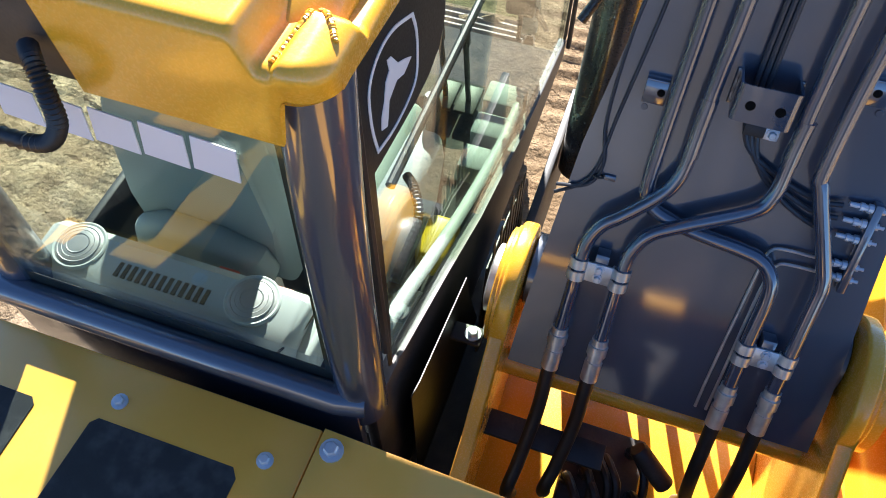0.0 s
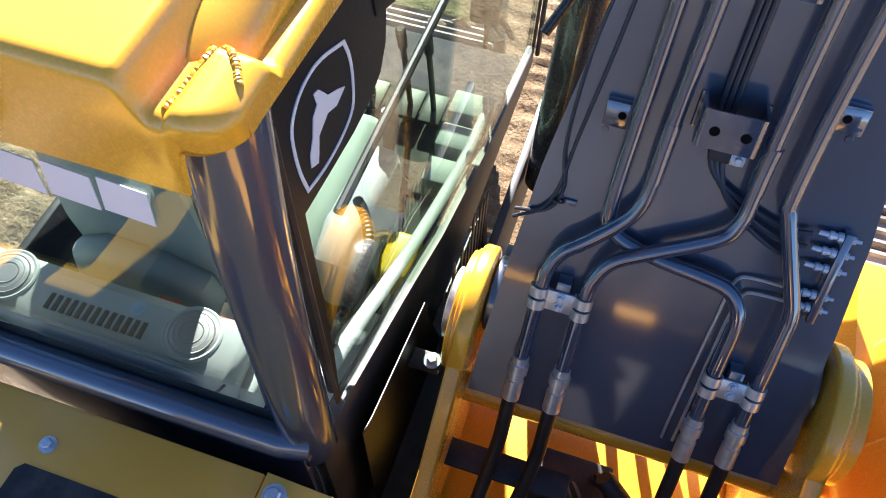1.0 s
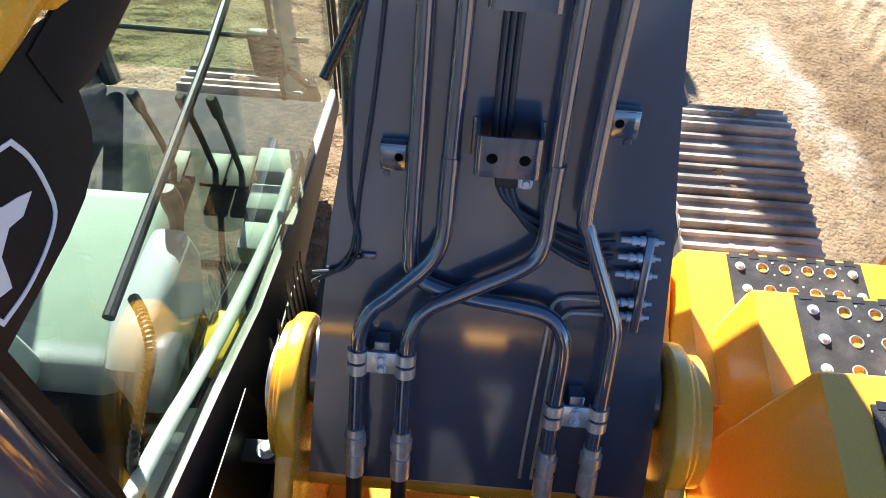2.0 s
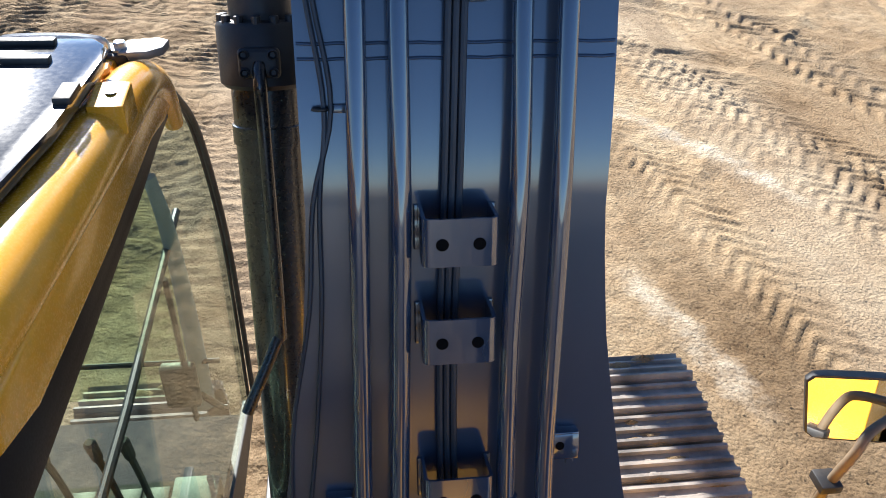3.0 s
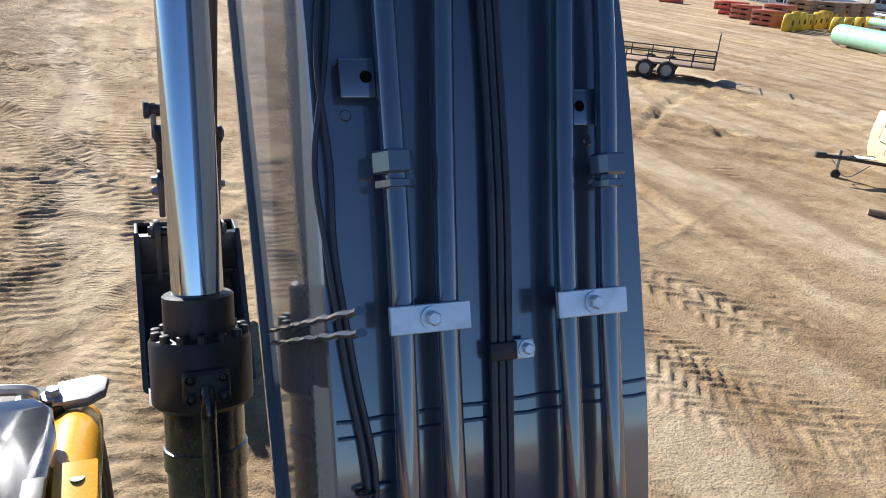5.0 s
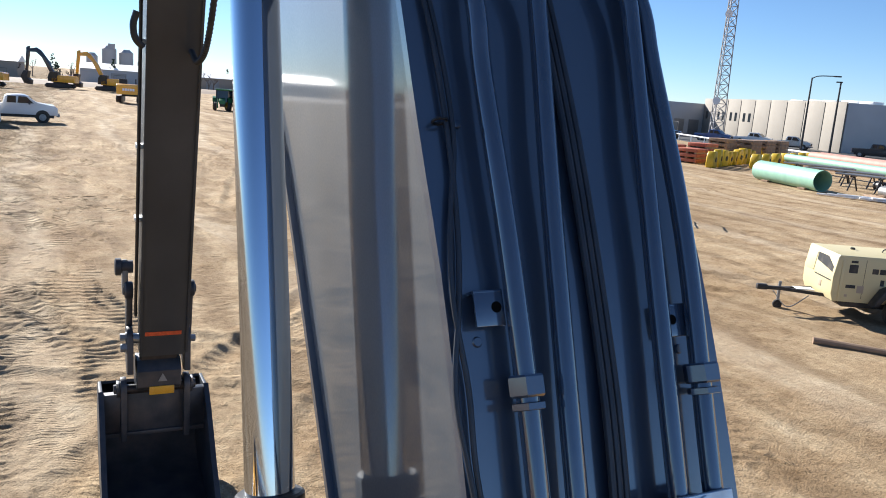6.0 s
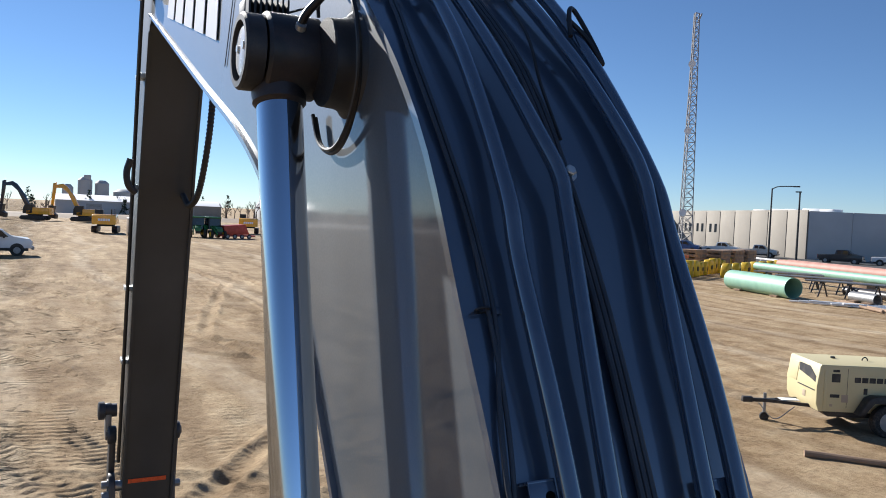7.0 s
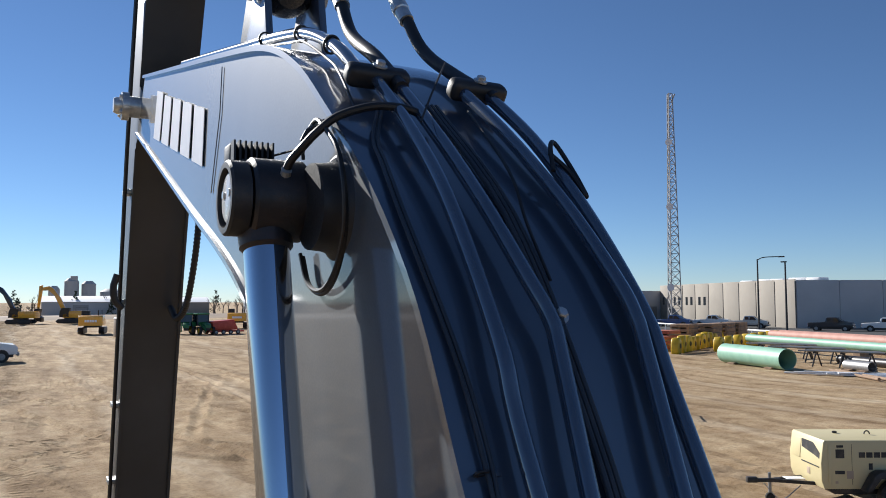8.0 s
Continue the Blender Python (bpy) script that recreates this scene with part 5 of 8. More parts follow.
# ---- upper frame ----
part("frame_pan", box(B(), (-0.44, -1.2, 1.22), (0.44, 1.15, 1.27), 0.008), YELLOW, EX, "grimy yellow main frame floor")
part("frame_underside", box(B(), (-1.55, -2.9, 1.10), (1.5, 1.2, 1.215), 0.02), SATIN, EX)
arc = [(0.80 + 0.185 * math.cos(a), 1.895 + 0.185 * math.sin(a)) for a in (radians(-25 + 200 * i / 14) for i in range(15))]
for sign in (-1, 1):
    x = X0 + sign * 0.445
    br = part("boom_bracket", prism(B(), [(-0.35, 1.25), (1.25, 1.25), (1.12, 1.65)] + arc + [(0.40, 1.72), (0.1, 1.62)], "x", x - 0.022, x + 0.022, 0.01, 3), YELLOW, EX, "yellow boom foot bracket with thick rounded eye")
    part("eye_ring", lathe(B(), (x + sign * 0.022, 0.80, 1.888), (sign, 0, 0), [(0, 0.168), (0.012, 0.168), (0.02, 0.16), (0.045, 0.16), (0.05, 0.147)] if sign > 0 else [(0, 0.172), (0.008, 0.172), (0.012, 0.164), (0.020, 0.164), (0.024, 0.155)], 40), YELLOW, br)
    part("eye_pin", lathe(B(), (x + (0.06 if sign > 0 else -0.04), 0.82, 1.875), (sign, 0, 0), [(0, 0.10), (0.03, 0.10), (0.035, 0.088)], 32), WHITE if sign > 0 else ZINCY, br, "pale pin end cover")
part("cross_tube", lathe(B(), (X0 - 0.43, 0.69, 1.655), (1, 0, 0), [(0, 0.042), (0.86, 0.042)], 24), YELLOW, EX, "yellow cross tube below the boom foot")
part("hose_bar", box(B(), (-0.43, 0.48, 1.56), (-0.06, 0.56, 1.575), 0.003), SATIN, EX)
vb = part("valve_block", box(B(), (-0.16, 0.42, 1.262), (0.08, 0.70, 1.36), 0.012), SATIN, EX, "oily black swivel block with hose elbows")
rngv = random.Random(3)
for i in range(9):
    x, y = -0.14 + 0.025 * i, 0.44 + 0.24 * rngv.random()
    part("hose_elbow", tube(B(), glide([(x, y, 1.34), (x, y, 1.40), (x + 0.02, y - 0.04, 1.435), (x + 0.05, y - 0.10, 1.43), (x + 0.06, y - 0.2, 1.33)], 4), 0.014, 8), RUBBER, vb)
    part("elbow_nut", lathe(B(), (x, y, 1.36), (0, 0, 1), [(0, 0.02), (0.025, 0.02)], 6), SATIN, vb)
part("breather_tube", lathe(B(), (0.14, 0.55, 1.44), (-0.7, 0.3, 0.6), [(0, 0.03), (0.14, 0.03), (0.15, 0.024)], 16), SATIN, EX)
part("frame_side", box(B(), (-0.50, 0.9, 1.22), (-0.47, 1.9, 1.6), 0.006), SATIN, EX)
part("frame_front", box(B(), (-0.44, 1.13, 1.22), (0.44, 1.16, 1.39), 0.006), YELLOW, EX)
# unseen hoses, added before the boom foot to rule the frame floor with shade
for i in range(8):
    x = -0.30 + 0.088 * i
    part("shade_stripe_hose", tube(B(), [(x, 1.14, 1.375), (x + 0.012 * (i % 3 - 1), 1.16, 1.50), (x + 0.035 * (i % 3 - 1), 1.20, 1.68)], 0.020, 10), RUBBER, EX)

# deck panels behind the cab
deck = part("deck_panel", box(B(), (-1.62, -1.6, 2.075), (-0.712, 0.178, 2.098), 0.006), DECKYEL, EX, "yellow engine deck panel with shade streaks")
part("grip_pad", prism(B(), [(-1.20, 0.036), (-1.215, 0.02), (-1.235, -0.36), (-1.22, -0.38), (-0.86, -0.38), (-0.845, -0.36), (-0.845, 0.015), (-0.862, 0.036)], "z", 2.0985, 2.1015), GRIP, deck, "black anti-slip pad with grit")
part("grip_pad", prism(B(), [(-1.62, 0.03), (-1.375, 0.03), (-1.36, 0.015), (-1.36, -0.36), (-1.375, -0.38), (-1.62, -0.38)], "z", 2.0985, 2.1015), GRIP, deck)
for x, y in ((-1.178, 0.086), (-0.803, 0.072)):
    part("deck_bolt", bolt(B(), (x, y, 2.098), (0, 0, 1), 0.0125), ZINC, deck, "zinc-plated hexagon bolt")
deck2 = part("deck_panel", prism(B(), [(-0.708, 0.182), (-0.27, 0.168), (-0.27, -1.6), (-0.708, -1.6)], "z", 2.083, 2.106, 0.004), DECKYEL, EX)
part("deck_bolt", bolt(B(), (-0.672, 0.138, 2.106), (0, 0, 1), 0.0175), ZINC, deck2)
# unseen deck edge, set dark so the boom foot mirrors no yellow
part("deck_edge", box(B(), (-1.62, 0.150, 1.5), (-0.27, 0.158, 2.074), 0.003), SATIN, EX)
part("deck_panel", box(B(), (-0.262, -1.6, 2.07), (0.55, -0.16, 2.10), 0.006), DECKYEL, EX)
# unseen hood, made tall and dark to darken what the boom plate mirrors
part("dark_hood_block", box(B(), (-1.6, -3.5, 2.10), (1.5, -1.55, 3.00), 0.06, 3), SATIN, EX, "unseen dark hood block that darkens the boom's reflections")
# unseen housing front, dark to keep a yellow reflection off the boom foot
part("hood_body", box(B(), (-1.62, -2.9, 1.22), (1.5, -0.35, 2.068), 0.05), SATIN, EX, "dark engine housing")


# ---- right-hand steps, tool box and mirror ----
def step_box(x0, x1, y0, y1, z0, z1, name="step_box", spread=0.12):
    """A folded sheet box whose inner side leans outwards to its foot, with a turned lip along the top."""
    ob = part(name, prism(B(), [(x0, z1), (x1, z1), (x1, z0), (x0 - spread, z0), (x0 - spread * 0.8, z0 + 0.12), (x0 - 0.006, z1 - 0.03)], "y", y0, y1, 0.012, 3), YELLOW, EX, "yellow sheet-steel step box")
    lip = [(x0 - 0.004 - spread * k * 0.55, y0 + 0.02, z1 - 0.012 - (z1 - z0) * 0.6 * k) for k in (0.0, 0.25, 0.5, 0.75, 1.0)]
    part("folded_seam", tube(B(), lip, 0.006, 6), YELLOW, ob)
    return ob


def tread(parent, x0, x1, y0, y1, z, cols, rows):
    """A black perforated tread plate: raised bored buttons, bolts and hook slots along its front."""
    top = z + 0.006
    bm = B()
    loops = [[(x0, y0), (x1, y0), (x1, y1), (x0, y1)]]
    bolts, holes = [], []
    for r in range(rows):
        for c in range(cols):
            x = x0 + (c + 0.5 + (0.15 if r % 2 else 0)) * (x1 - x0) / cols
            y = y1 - 0.045 - r * (y1 - y0 - 0.07) / max(1, rows - 1)
            (bolts if c in (0, cols - 1) else holes).append((x, y))
    for x, y in holes:
        loops.append([(x + 0.0165 * math.cos(math.pi * k / 9), y + 0.0165 * math.sin(math.pi * k / 9)) for k in range(18)])
    edges = []
    for loop in loops:
        vs = [bm.verts.new((px, py, top)) for px, py in loop]
        edges += [bm.edges.new((vs[k], vs[(k + 1) % len(vs)])) for k in range(len(vs))]
    bmesh.ops.triangle_fill(bm, use_beauty=True, use_dissolve=False, edges=edges)
    ext = bmesh.ops.extrude_face_region(bm, geom=bm.faces[:])
    bmesh.ops.translate(bm, vec=(0, 0, -0.0055), verts=[v for v in ext["geom"] if isinstance(v, bmesh.types.BMVert)])
    bmesh.ops.recalc_face_normals(bm, faces=bm.faces[:])
    ob = part("tread_plate", bm, GRIP, parent, "black anti-slip tread plate with flanged holes")
    for x, y in bolts:
        part("tread_bolt", bolt(B(), (x, y, top), (0, 0, 1), 0.010), ZINC, ob)
    for x, y in holes:
        part("tread_hole", lathe(B(), (x, y, top), (0, 0, 1), [(-0.001, 0.0195), (0.0025, 0.0185), (0.0030, 0.0170), (0.0022, 0.0160), (-0.0050, 0.0158)], 18, caps=False), ZINCY, ob, "worn flanged hole")
    for k in range(len(holes)):
        x, y = holes[k]
        for dx, dy in ((0.036, 0.022), (0.034, -0.024)):
            if y - 0.03 > y0 and x + 0.05 < x1:
                part("tread_stud", lathe(B(), (x + dx, y + dy, top), (0, 0, 1), [(0, 0.0042), (0.0016, 0.0032), (0.0022, 0.0012)], 8), ZINCY, ob)
    for c in range(7):
        x = x0 + (c + 0.4) * (x1 - x0) / 7
        part("hook_slot", box(B(), (x - 0.016, y1 - 0.012, z + 0.004), (x + 0.016, y1 + 0.008, z + 0.0075)), SATIN, ob)
    return ob


s1 = step_box(0.64, 1.42, 0.95, 1.49, 1.15, 1.675)
tread(s1, 0.775, 1.195, 1.24, 1.475, 1.675, 6, 3)
s2 = step_box(0.728, 1.42, 0.55, 1.19, 1.18, 1.915)
tread(s2, 0.835, 1.33, 0.93, 1.175, 1.915, 6, 3)
part("step_cheek", prism(B(), [(0.50, 1.25), (1.47, 1.25), (1.50, 1.62), (1.47, 1.655), (1.40, 1.64), (1.26, 1.56), (1.10, 1.50), (0.90, 1.52), (0.50, 1.60)], "x", 0.575, 0.605, 0.010, 3), YELLOW, EX)
s3 = step_box(0.765, 1.42, -0.3, 0.86, 1.25, 2.09, "tool_box", 0.22)
tread(s3, 0.86, 1.36, 0.40, 0.78, 2.09, 6, 3)
part("box_latch", lathe(B(), (1.02, 0.845, 2.09), (0, 0, 1), [(0, 0.024), (0.006, 0.024), (0.008, 0.018)], 18), SATIN, s3)


def mirror():
    st = part("mirror_stalk", tube(B(), glide([(1.33, 1.56, 1.10), (1.335, 1.56, 1.50), (1.345, 1.555, 1.70), (1.39, 1.56, 1.85), (1.45, 1.60, 1.905), (1.60, 1.66, 1.93)], 5), 0.017, 12), surface_dull(), EX, "brown-grey mirror stalk")
    part("stalk_clamp", box(B(), (1.30, 1.52, 1.70), (1.375, 1.60, 1.735), 0.006), SATIN, st)
    # rounded plate facing back
    n, w, h, c = 28, 0.135, 0.115, 0.04
    out = []
    for i in range(n):
        a = 2 * math.pi * i / n
        cx, cz = math.cos(a), math.sin(a)
        out.append((math.copysign(min(abs(w * cx * 1.35), w), cx), math.copysign(min(abs(h * cz * 1.35), h), cz)))
    m4 = Matrix.Translation((1.462, 1.72, 1.875)) @ Matrix.Rotation(radians(-26), 4, "Z") @ Matrix.Rotation(radians(-14), 4, "X") @ Matrix.Rotation(radians(-14), 4, "Y")
    bm = prism(B(), [(p[0] * 1.06, p[1] * 1.06) for p in out], "y", 0.0, 0.045, 0.012)
    bmesh.ops.transform(bm, matrix=m4, verts=bm.verts[:])
    sh = part("mirror_shell", bm, SATIN, st, "black mirror housing")
    bm = prism(B(), out, "y", -0.003, 0.001)
    bmesh.ops.transform(bm, matrix=m4, verts=bm.verts[:])
    part("mirror_glass", bm, MIRROR, sh, "rear-view mirror glass", 0)


def surface_dull():
    return surface("brown_stalk_paint", (0.14, 0.10, 0.06), 0.45, vary=0.2, scale=8, bump=0.03, dust=0.4)


mirror()


# ---- the cab ----
def roof_top(x, y):
    """Height of the rear roof pressing: a plateau, a lower corner casting and a hollow behind it."""
    def step(v, a, b):
        k = min(1.0, max(0.0, (v - a) / (b - a)))
        return k * k * (3 - 2 * k)
    z = 3.128 + 0.054 * (1 - step(x, -0.712, -0.680))
    z -= 0.03 * step(x, -0.685, -0.67) * step(y, 0.365, 0.39)
    z += 0.010 * step(x, -0.668, -0.655) * (1 - step(y, 0.355, 0.375)) * (1 - step(x, -0.64, -0.60))
    return z


def rear_roof(base):
    x0, x1, y0, y1, r, edge = -0.985, -0.597, 0.247, 0.80, 0.055, 0.020
    nx, ny = 76, 60
    bm = B()
    grid = []
    for j in range(ny + 1):
        row = []
        for i in range(nx + 1):
            x = x0 + (x1 - x0) * (1 - (1 - i / nx) ** 1.6)
            y = y0 + (y1 - y0) * (j / ny) ** 1.6
            px, py, d = x, y, min(x1 - x, y - y0)
            u, v = (x - (x1 - r)) / r, (y0 + r - y) / r
            if u > 0 and v > 0:
                a, b = u * math.sqrt(1 - v * v / 2), v * math.sqrt(1 - u * u / 2)
                px, py, d = x1 - r + a * r, y0 + r - b * r, r * (1 - min(1.0, math.hypot(a, b)))
            z = roof_top(px, py)
            if d < edge:
                z -= edge - math.sqrt(max(0.0, edge * edge - (edge - d) ** 2))
            row.append(bm.verts.new((px, py, z)))
        grid.append(row)
    for p, q in zip(grid, grid[1:]):
        for i in range(nx):
            bm.faces.new((p[i], p[i + 1], q[i + 1], q[i]))
    # skirt down the back and round the corner, with a turned-in lower lip
    rim = grid[0] + [row[-1] for row in grid[1:]]
    prev = rim
    for k in (0.5, 1.0, 1.06):
        cur = []
        for v in rim:
            k2 = min(1.0, max(0.0, (v.co.x + 0.675) / 0.02))
            low = 2.985 + (0.091 - 0.02 * min(1.0, max(0.0, (v.co.y - 0.33) / 0.3))) * k2 * k2 * (3 - 2 * k2)
            inset = 0.008 if k > 1 else -0.004 * k
            cx, cy = (-0.02 if v.co.y > 0.33 else -0.008), (0.02 if v.co.x < -0.67 else 0.012)
            cur.append(bm.verts.new((v.co.x + (cx * 0.5 if k > 1 else 0), v.co.y + (cy * 0.6 if k > 1 else 0.012 * k * (v.co.y < 0.30)), v.co.z + (low - v.co.z) * min(k, 1.0))))
        for i in range(len(rim) - 1):
            bm.faces.new((prev[i], prev[i + 1], cur[i + 1], cur[i]))
        prev = cur
    roof = part("rear_roof_pressing", bm, YELLOW, base, "yellow rear roof pressing with welded corner casting", 50)
    rng = random.Random(5)
    for line in (((-0.670, 0.268), (-0.666, 0.295), (-0.662, 0.320), (-0.658, 0.345), (-0.660, 0.362), (-0.675, 0.372), (-0.690, 0.376)), ((-0.648, 0.366), (-0.640, 0.362), (-0.630, 0.352), (-0.620, 0.338), (-0.612, 0.325))):
        pts = [V((x, y, roof_top(x, y) - 0.001)) for x, y, _ in glide([(x, y, 0) for x, y in line], 12)]
        pts = [p + V((rng.uniform(-1, 1), rng.uniform(-1, 1), rng.uniform(-0.6, 1.0))) * 0.0006 for p in pts]
        for p in pts:
            d = min(-0.597 - p.x, p.y - 0.247)
            p.z -= 0.02 - math.sqrt(max(0.0, 0.0004 - (0.02 - d) ** 2)) if d < 0.02 else 0
        part("weld_bead", tube(B(), pts, [0.0046 + 0.0006 * math.sin(i * 1.9) + rng.uniform(0, 0.0006) for i in range(len(pts))], 8), YELLOW, roof)


def cab():
    XR_, XL_ = -0.625, -1.61
    base = part("cab", prism(B(), [(0.26, 1.32), (2.36, 1.32), (2.36, 1.42), (1.62, 1.575), (1.10, 1.745), (0.78, 1.90), (0.42, 2.06), (0.26, 2.10)], "x", XR_ - 0.03, XR_ + 0.004, 0.006), SATIN, EX, "operator cab with yellow roof and tinted windows")
    part("cab_floor", box(B(), (XL_, 0.26, 1.28), (XR_ - 0.03, 2.36, 1.34)), MATBLK, base)
    part("left_sill", box(B(), (XL_ - 0.03, 0.26, 1.28), (XL_, 2.36, 1.52), 0.01), BLACK, base)
    part("rear_wall", box(B(), (XL_, 0.235, 1.32), (XR_ - 0.03, 0.258, 2.125), 0.004), BLACK, base)
    part("rear_rail", tube(B(), [(XL_ - 0.02, 0.245, 2.132), (-1.1, 0.245, 2.13), (-0.70, 0.247, 2.128), (-0.64, 0.262, 2.125)], 0.038, 14), BLACK, base, "rounded black lower rail of the rear window")
    # corner posts
    part("rear_post", tube(B(), glide([(-0.668, 0.298, 2.02), (-0.666, 0.302, 2.4), (-0.664, 0.316, 2.75), (-0.662, 0.332, 2.95), (-0.660, 0.345, 3.085)], 4), 0.061, 20, 0.92), BLACK, base, "glossy black corner post")
    part("rear_post", tube(B(), [(XL_ + 0.04, 0.298, 1.5), (XL_ + 0.045, 0.33, 2.98)], 0.06, 16), BLACK, base)
    # roof rail: yellow rounded tube from the rear corner to the front curve
    rail = [(-0.682, 0.33, 3.045), (-0.690, 0.37, 3.072), (-0.695, 0.43, 3.09), (-0.694, 0.55, 3.10), (-0.672, 0.9, 3.10), (-0.640, 1.35, 3.098), (-0.628, 1.66, 3.085), (-0.624, 1.79, 3.06), (-0.624, 1.89, 3.005), (-0.625, 1.955, 2.93), (-0.626, 2.00, 2.85)]
    part("roof_rail", tube(B(), glide(rail, 6), [0.066] * 25 + [0.066 - 0.0012 * k for k in range(36)], 20), YELLOW, base, "yellow tubular roof rail with weld bead")
    part("weld_bead", tube(B(), [(interp(0.45 + 1.25 * i / 40, [(0.45, -0.745), (0.9, -0.722), (1.35, -0.682), (1.7, -0.664)]) + 0.004 * math.sin(i * 2.3), 0.45 + 1.25 * i / 40, 3.135 + 0.003 * math.sin(i * 1.7)) for i in range(41)], 0.010, 7), YELLOW, base)
    fpost = [(-0.617, 1.99, 2.95), (-0.614, 2.18, 2.757), (-0.612, 2.30, 2.48), (-0.610, 2.37, 2.15), (-0.608, 2.37, 1.75), (-0.606, 2.36, 1.38)]
    part("front_post", tube(B(), glide(fpost, 5), 0.010, 10), SATIN, base)
    part("front_post", tube(B(), glide([(XL_ + 0.03, p[1], p[2]) for p in fpost], 5), 0.04, 10), BLACK, base)
    part("roof_rail", tube(B(), glide([(XL_ + 0.05 - 0.02 * (i % 2), p[1], p[2]) for i, p in enumerate(rail)], 5), 0.06, 14), YELLOW, base)
    # roof panels
    rear_roof(base)
    part("roof_panel", prism(B(), [(0.52, 3.06), (0.52, 3.12), (1.80, 3.12), (1.80, 3.08), (1.80, 3.04)], "x", -0.738, -0.665, 0.015, 3), YELLOW, base)
    part("roof_panel", prism(B(), [(1.64, 3.05), (1.64, 3.125), (1.80, 3.12), (1.88, 3.05)], "x", XL_ + 0.05, -0.665, 0.01), YELLOW, base)
    part("roof_panel", box(B(), (XL_ + 0.05, 0.80, 3.05), (-1.40, 1.64, 3.13), 0.008), YELLOW, base)
    part("roof_panel", box(B(), (-1.40, 0.80, 3.05), (-0.735, 0.90, 3.13), 0.008), YELLOW, base)
    part("rear_cover", prism(B(), [(0.275, 2.985), (0.262, 3.04), (0.27, 3.13), (0.34, 3.18), (0.80, 3.185), (0.80, 3.05), (0.30, 2.99)], "x", XL_ + 0.03, -0.984, 0.02, 3), SATIN, base, "black plastic rear roof cover")
    part("ribbed_hose", tube(B(), glide([(-1.03, 0.250, 3.065), (-1.00, 0.222, 3.065), (-0.985, 0.205, 3.03), (-0.995, 0.20, 2.97), (-1.05, 0.20, 2.915), (-1.18, 0.21, 2.890)], 14), [0.0145 if i % 2 else 0.0115 for i in range(71)], 10), RUBBER, base, "ribbed black conduit")
    hatch = part("roof_hatch", prism(B(), [(-1.42, 1.00), (-1.38, 0.93), (-0.80, 0.93), (-0.71, 0.99), (-0.675, 1.10), (-0.648, 1.30), (-0.635, 1.58), (-0.645, 1.66), (-0.675, 1.70), (-1.42, 1.70)], "z", 3.172, 3.196, 0.008, 3), HATCH, base, "glossy dark tinted roof hatch")
    for lo, hi in (((-1.42, 0.95, 3.13), (-0.74, 0.98, 3.170)), ((-1.42, 1.64, 3.125), (-0.68, 1.68, 3.170)), ((-1.42, 0.98, 3.13), (-1.38, 1.64, 3.170)), ((-0.735, 0.98, 3.11), (-0.705, 1.64, 3.170))):
        part("hatch_frame", box(B(), lo, hi, 0.006), SATIN, hatch)
    for x, y, w in ((-0.80, 1.665, 0.06), (-0.77, 1.575, 0.045), (-0.655, 1.42, 0.016)):
        part("hatch_bump", box(B(), (x - w, y - (0.012 if w > 0.02 else 0.035), 3.194), (x + w, y + (0.012 if w > 0.02 else 0.035), 3.208), 0.004), SATIN, hatch)
    part("rail_tab", prism(B(), [(1.44, 3.11), (1.525, 3.11), (1.525, 3.175), (1.44, 3.165)], "x", -0.638, -0.572, 0.004), YELLOW, base, "yellow lifting tab with a hole")
    # dark disc laid on the tab for the shade in its hole
    part("tab_hole_disc", lathe(B(), (-0.602, 1.487, 3.1695), (0, 0.12, 1), [(0, 0.011), (0.002, 0.011)], 14), SATIN, base)
    fr = part("front_visor", box(B(), (XL_ + 0.1, 1.765, 3.06), (-0.64, 1.85, 3.13), 0.01), SATIN, base, "black front roof edge with hardware")
    for x in (-0.66, -0.70, -0.78, -0.88):
        part("visor_bolt", bolt(B(), (x, 1.80, 3.13), (0, 0, 1), 0.014), ZINCY, fr)
    part("visor_bracket", prism(B(), [(-0.66, 1.77), (-0.655, 1.845), (-0.59, 1.86), (-0.565, 1.845), (-0.57, 1.80), (-0.60, 1.775)], "z", 3.115, 3.135, 0.004), STEEL, fr)
    part("visor_handle", tube(B(), glide([(-0.90, 1.80, 3.135), (-0.89, 1.80, 3.155), (-0.78, 1.80, 3.158), (-0.70, 1.80, 3.15), (-0.69, 1.80, 3.13)], 5), 0.011, 8), ZINCY, fr, "bright bent handle bar")
    lamp = part("roof_lamp", box(B(), (-1.06, 1.86, 3.16), (-0.94, 1.94, 3.26), 0.012), SATIN, base, "black roof work lamp")
    part("lamp_foot", box(B(), (-1.02, 1.80, 3.10), (-0.98, 1.88, 3.17), 0.004), SATIN, lamp)
    # glazing
    rear = part("rear_window", prism(B(), [(XL_ + 0.06, 2.15), (-0.712, 2.15), (-0.688, 2.985), (XL_ + 0.06, 2.985)], "y", 0.268, 0.273), GREENGLASS, base, "tinted rear window with white block decals", 0)
    tilt = Matrix.Translation((0, 0.262, 2.15)) @ Matrix.Rotation(radians(-3.2), 4, "X") @ Matrix.Translation((0, -0.262, -2.15))
    rear.matrix_basis = tilt
    for lo, hi in (((-0.735, 0.2745, 2.15), (-0.702, 0.2765, 2.98)), ((XL_ + 0.06, 0.2745, 2.945), (-0.735, 0.2765, 2.985)), ((XL_ + 0.06, 0.2745, 2.15), (-0.735, 0.2765, 2.20))):
        part("black_border", box(B(), lo, hi), SATIN, rear)
    for i in range(5):
        x = -1.245 + 0.0905 * i
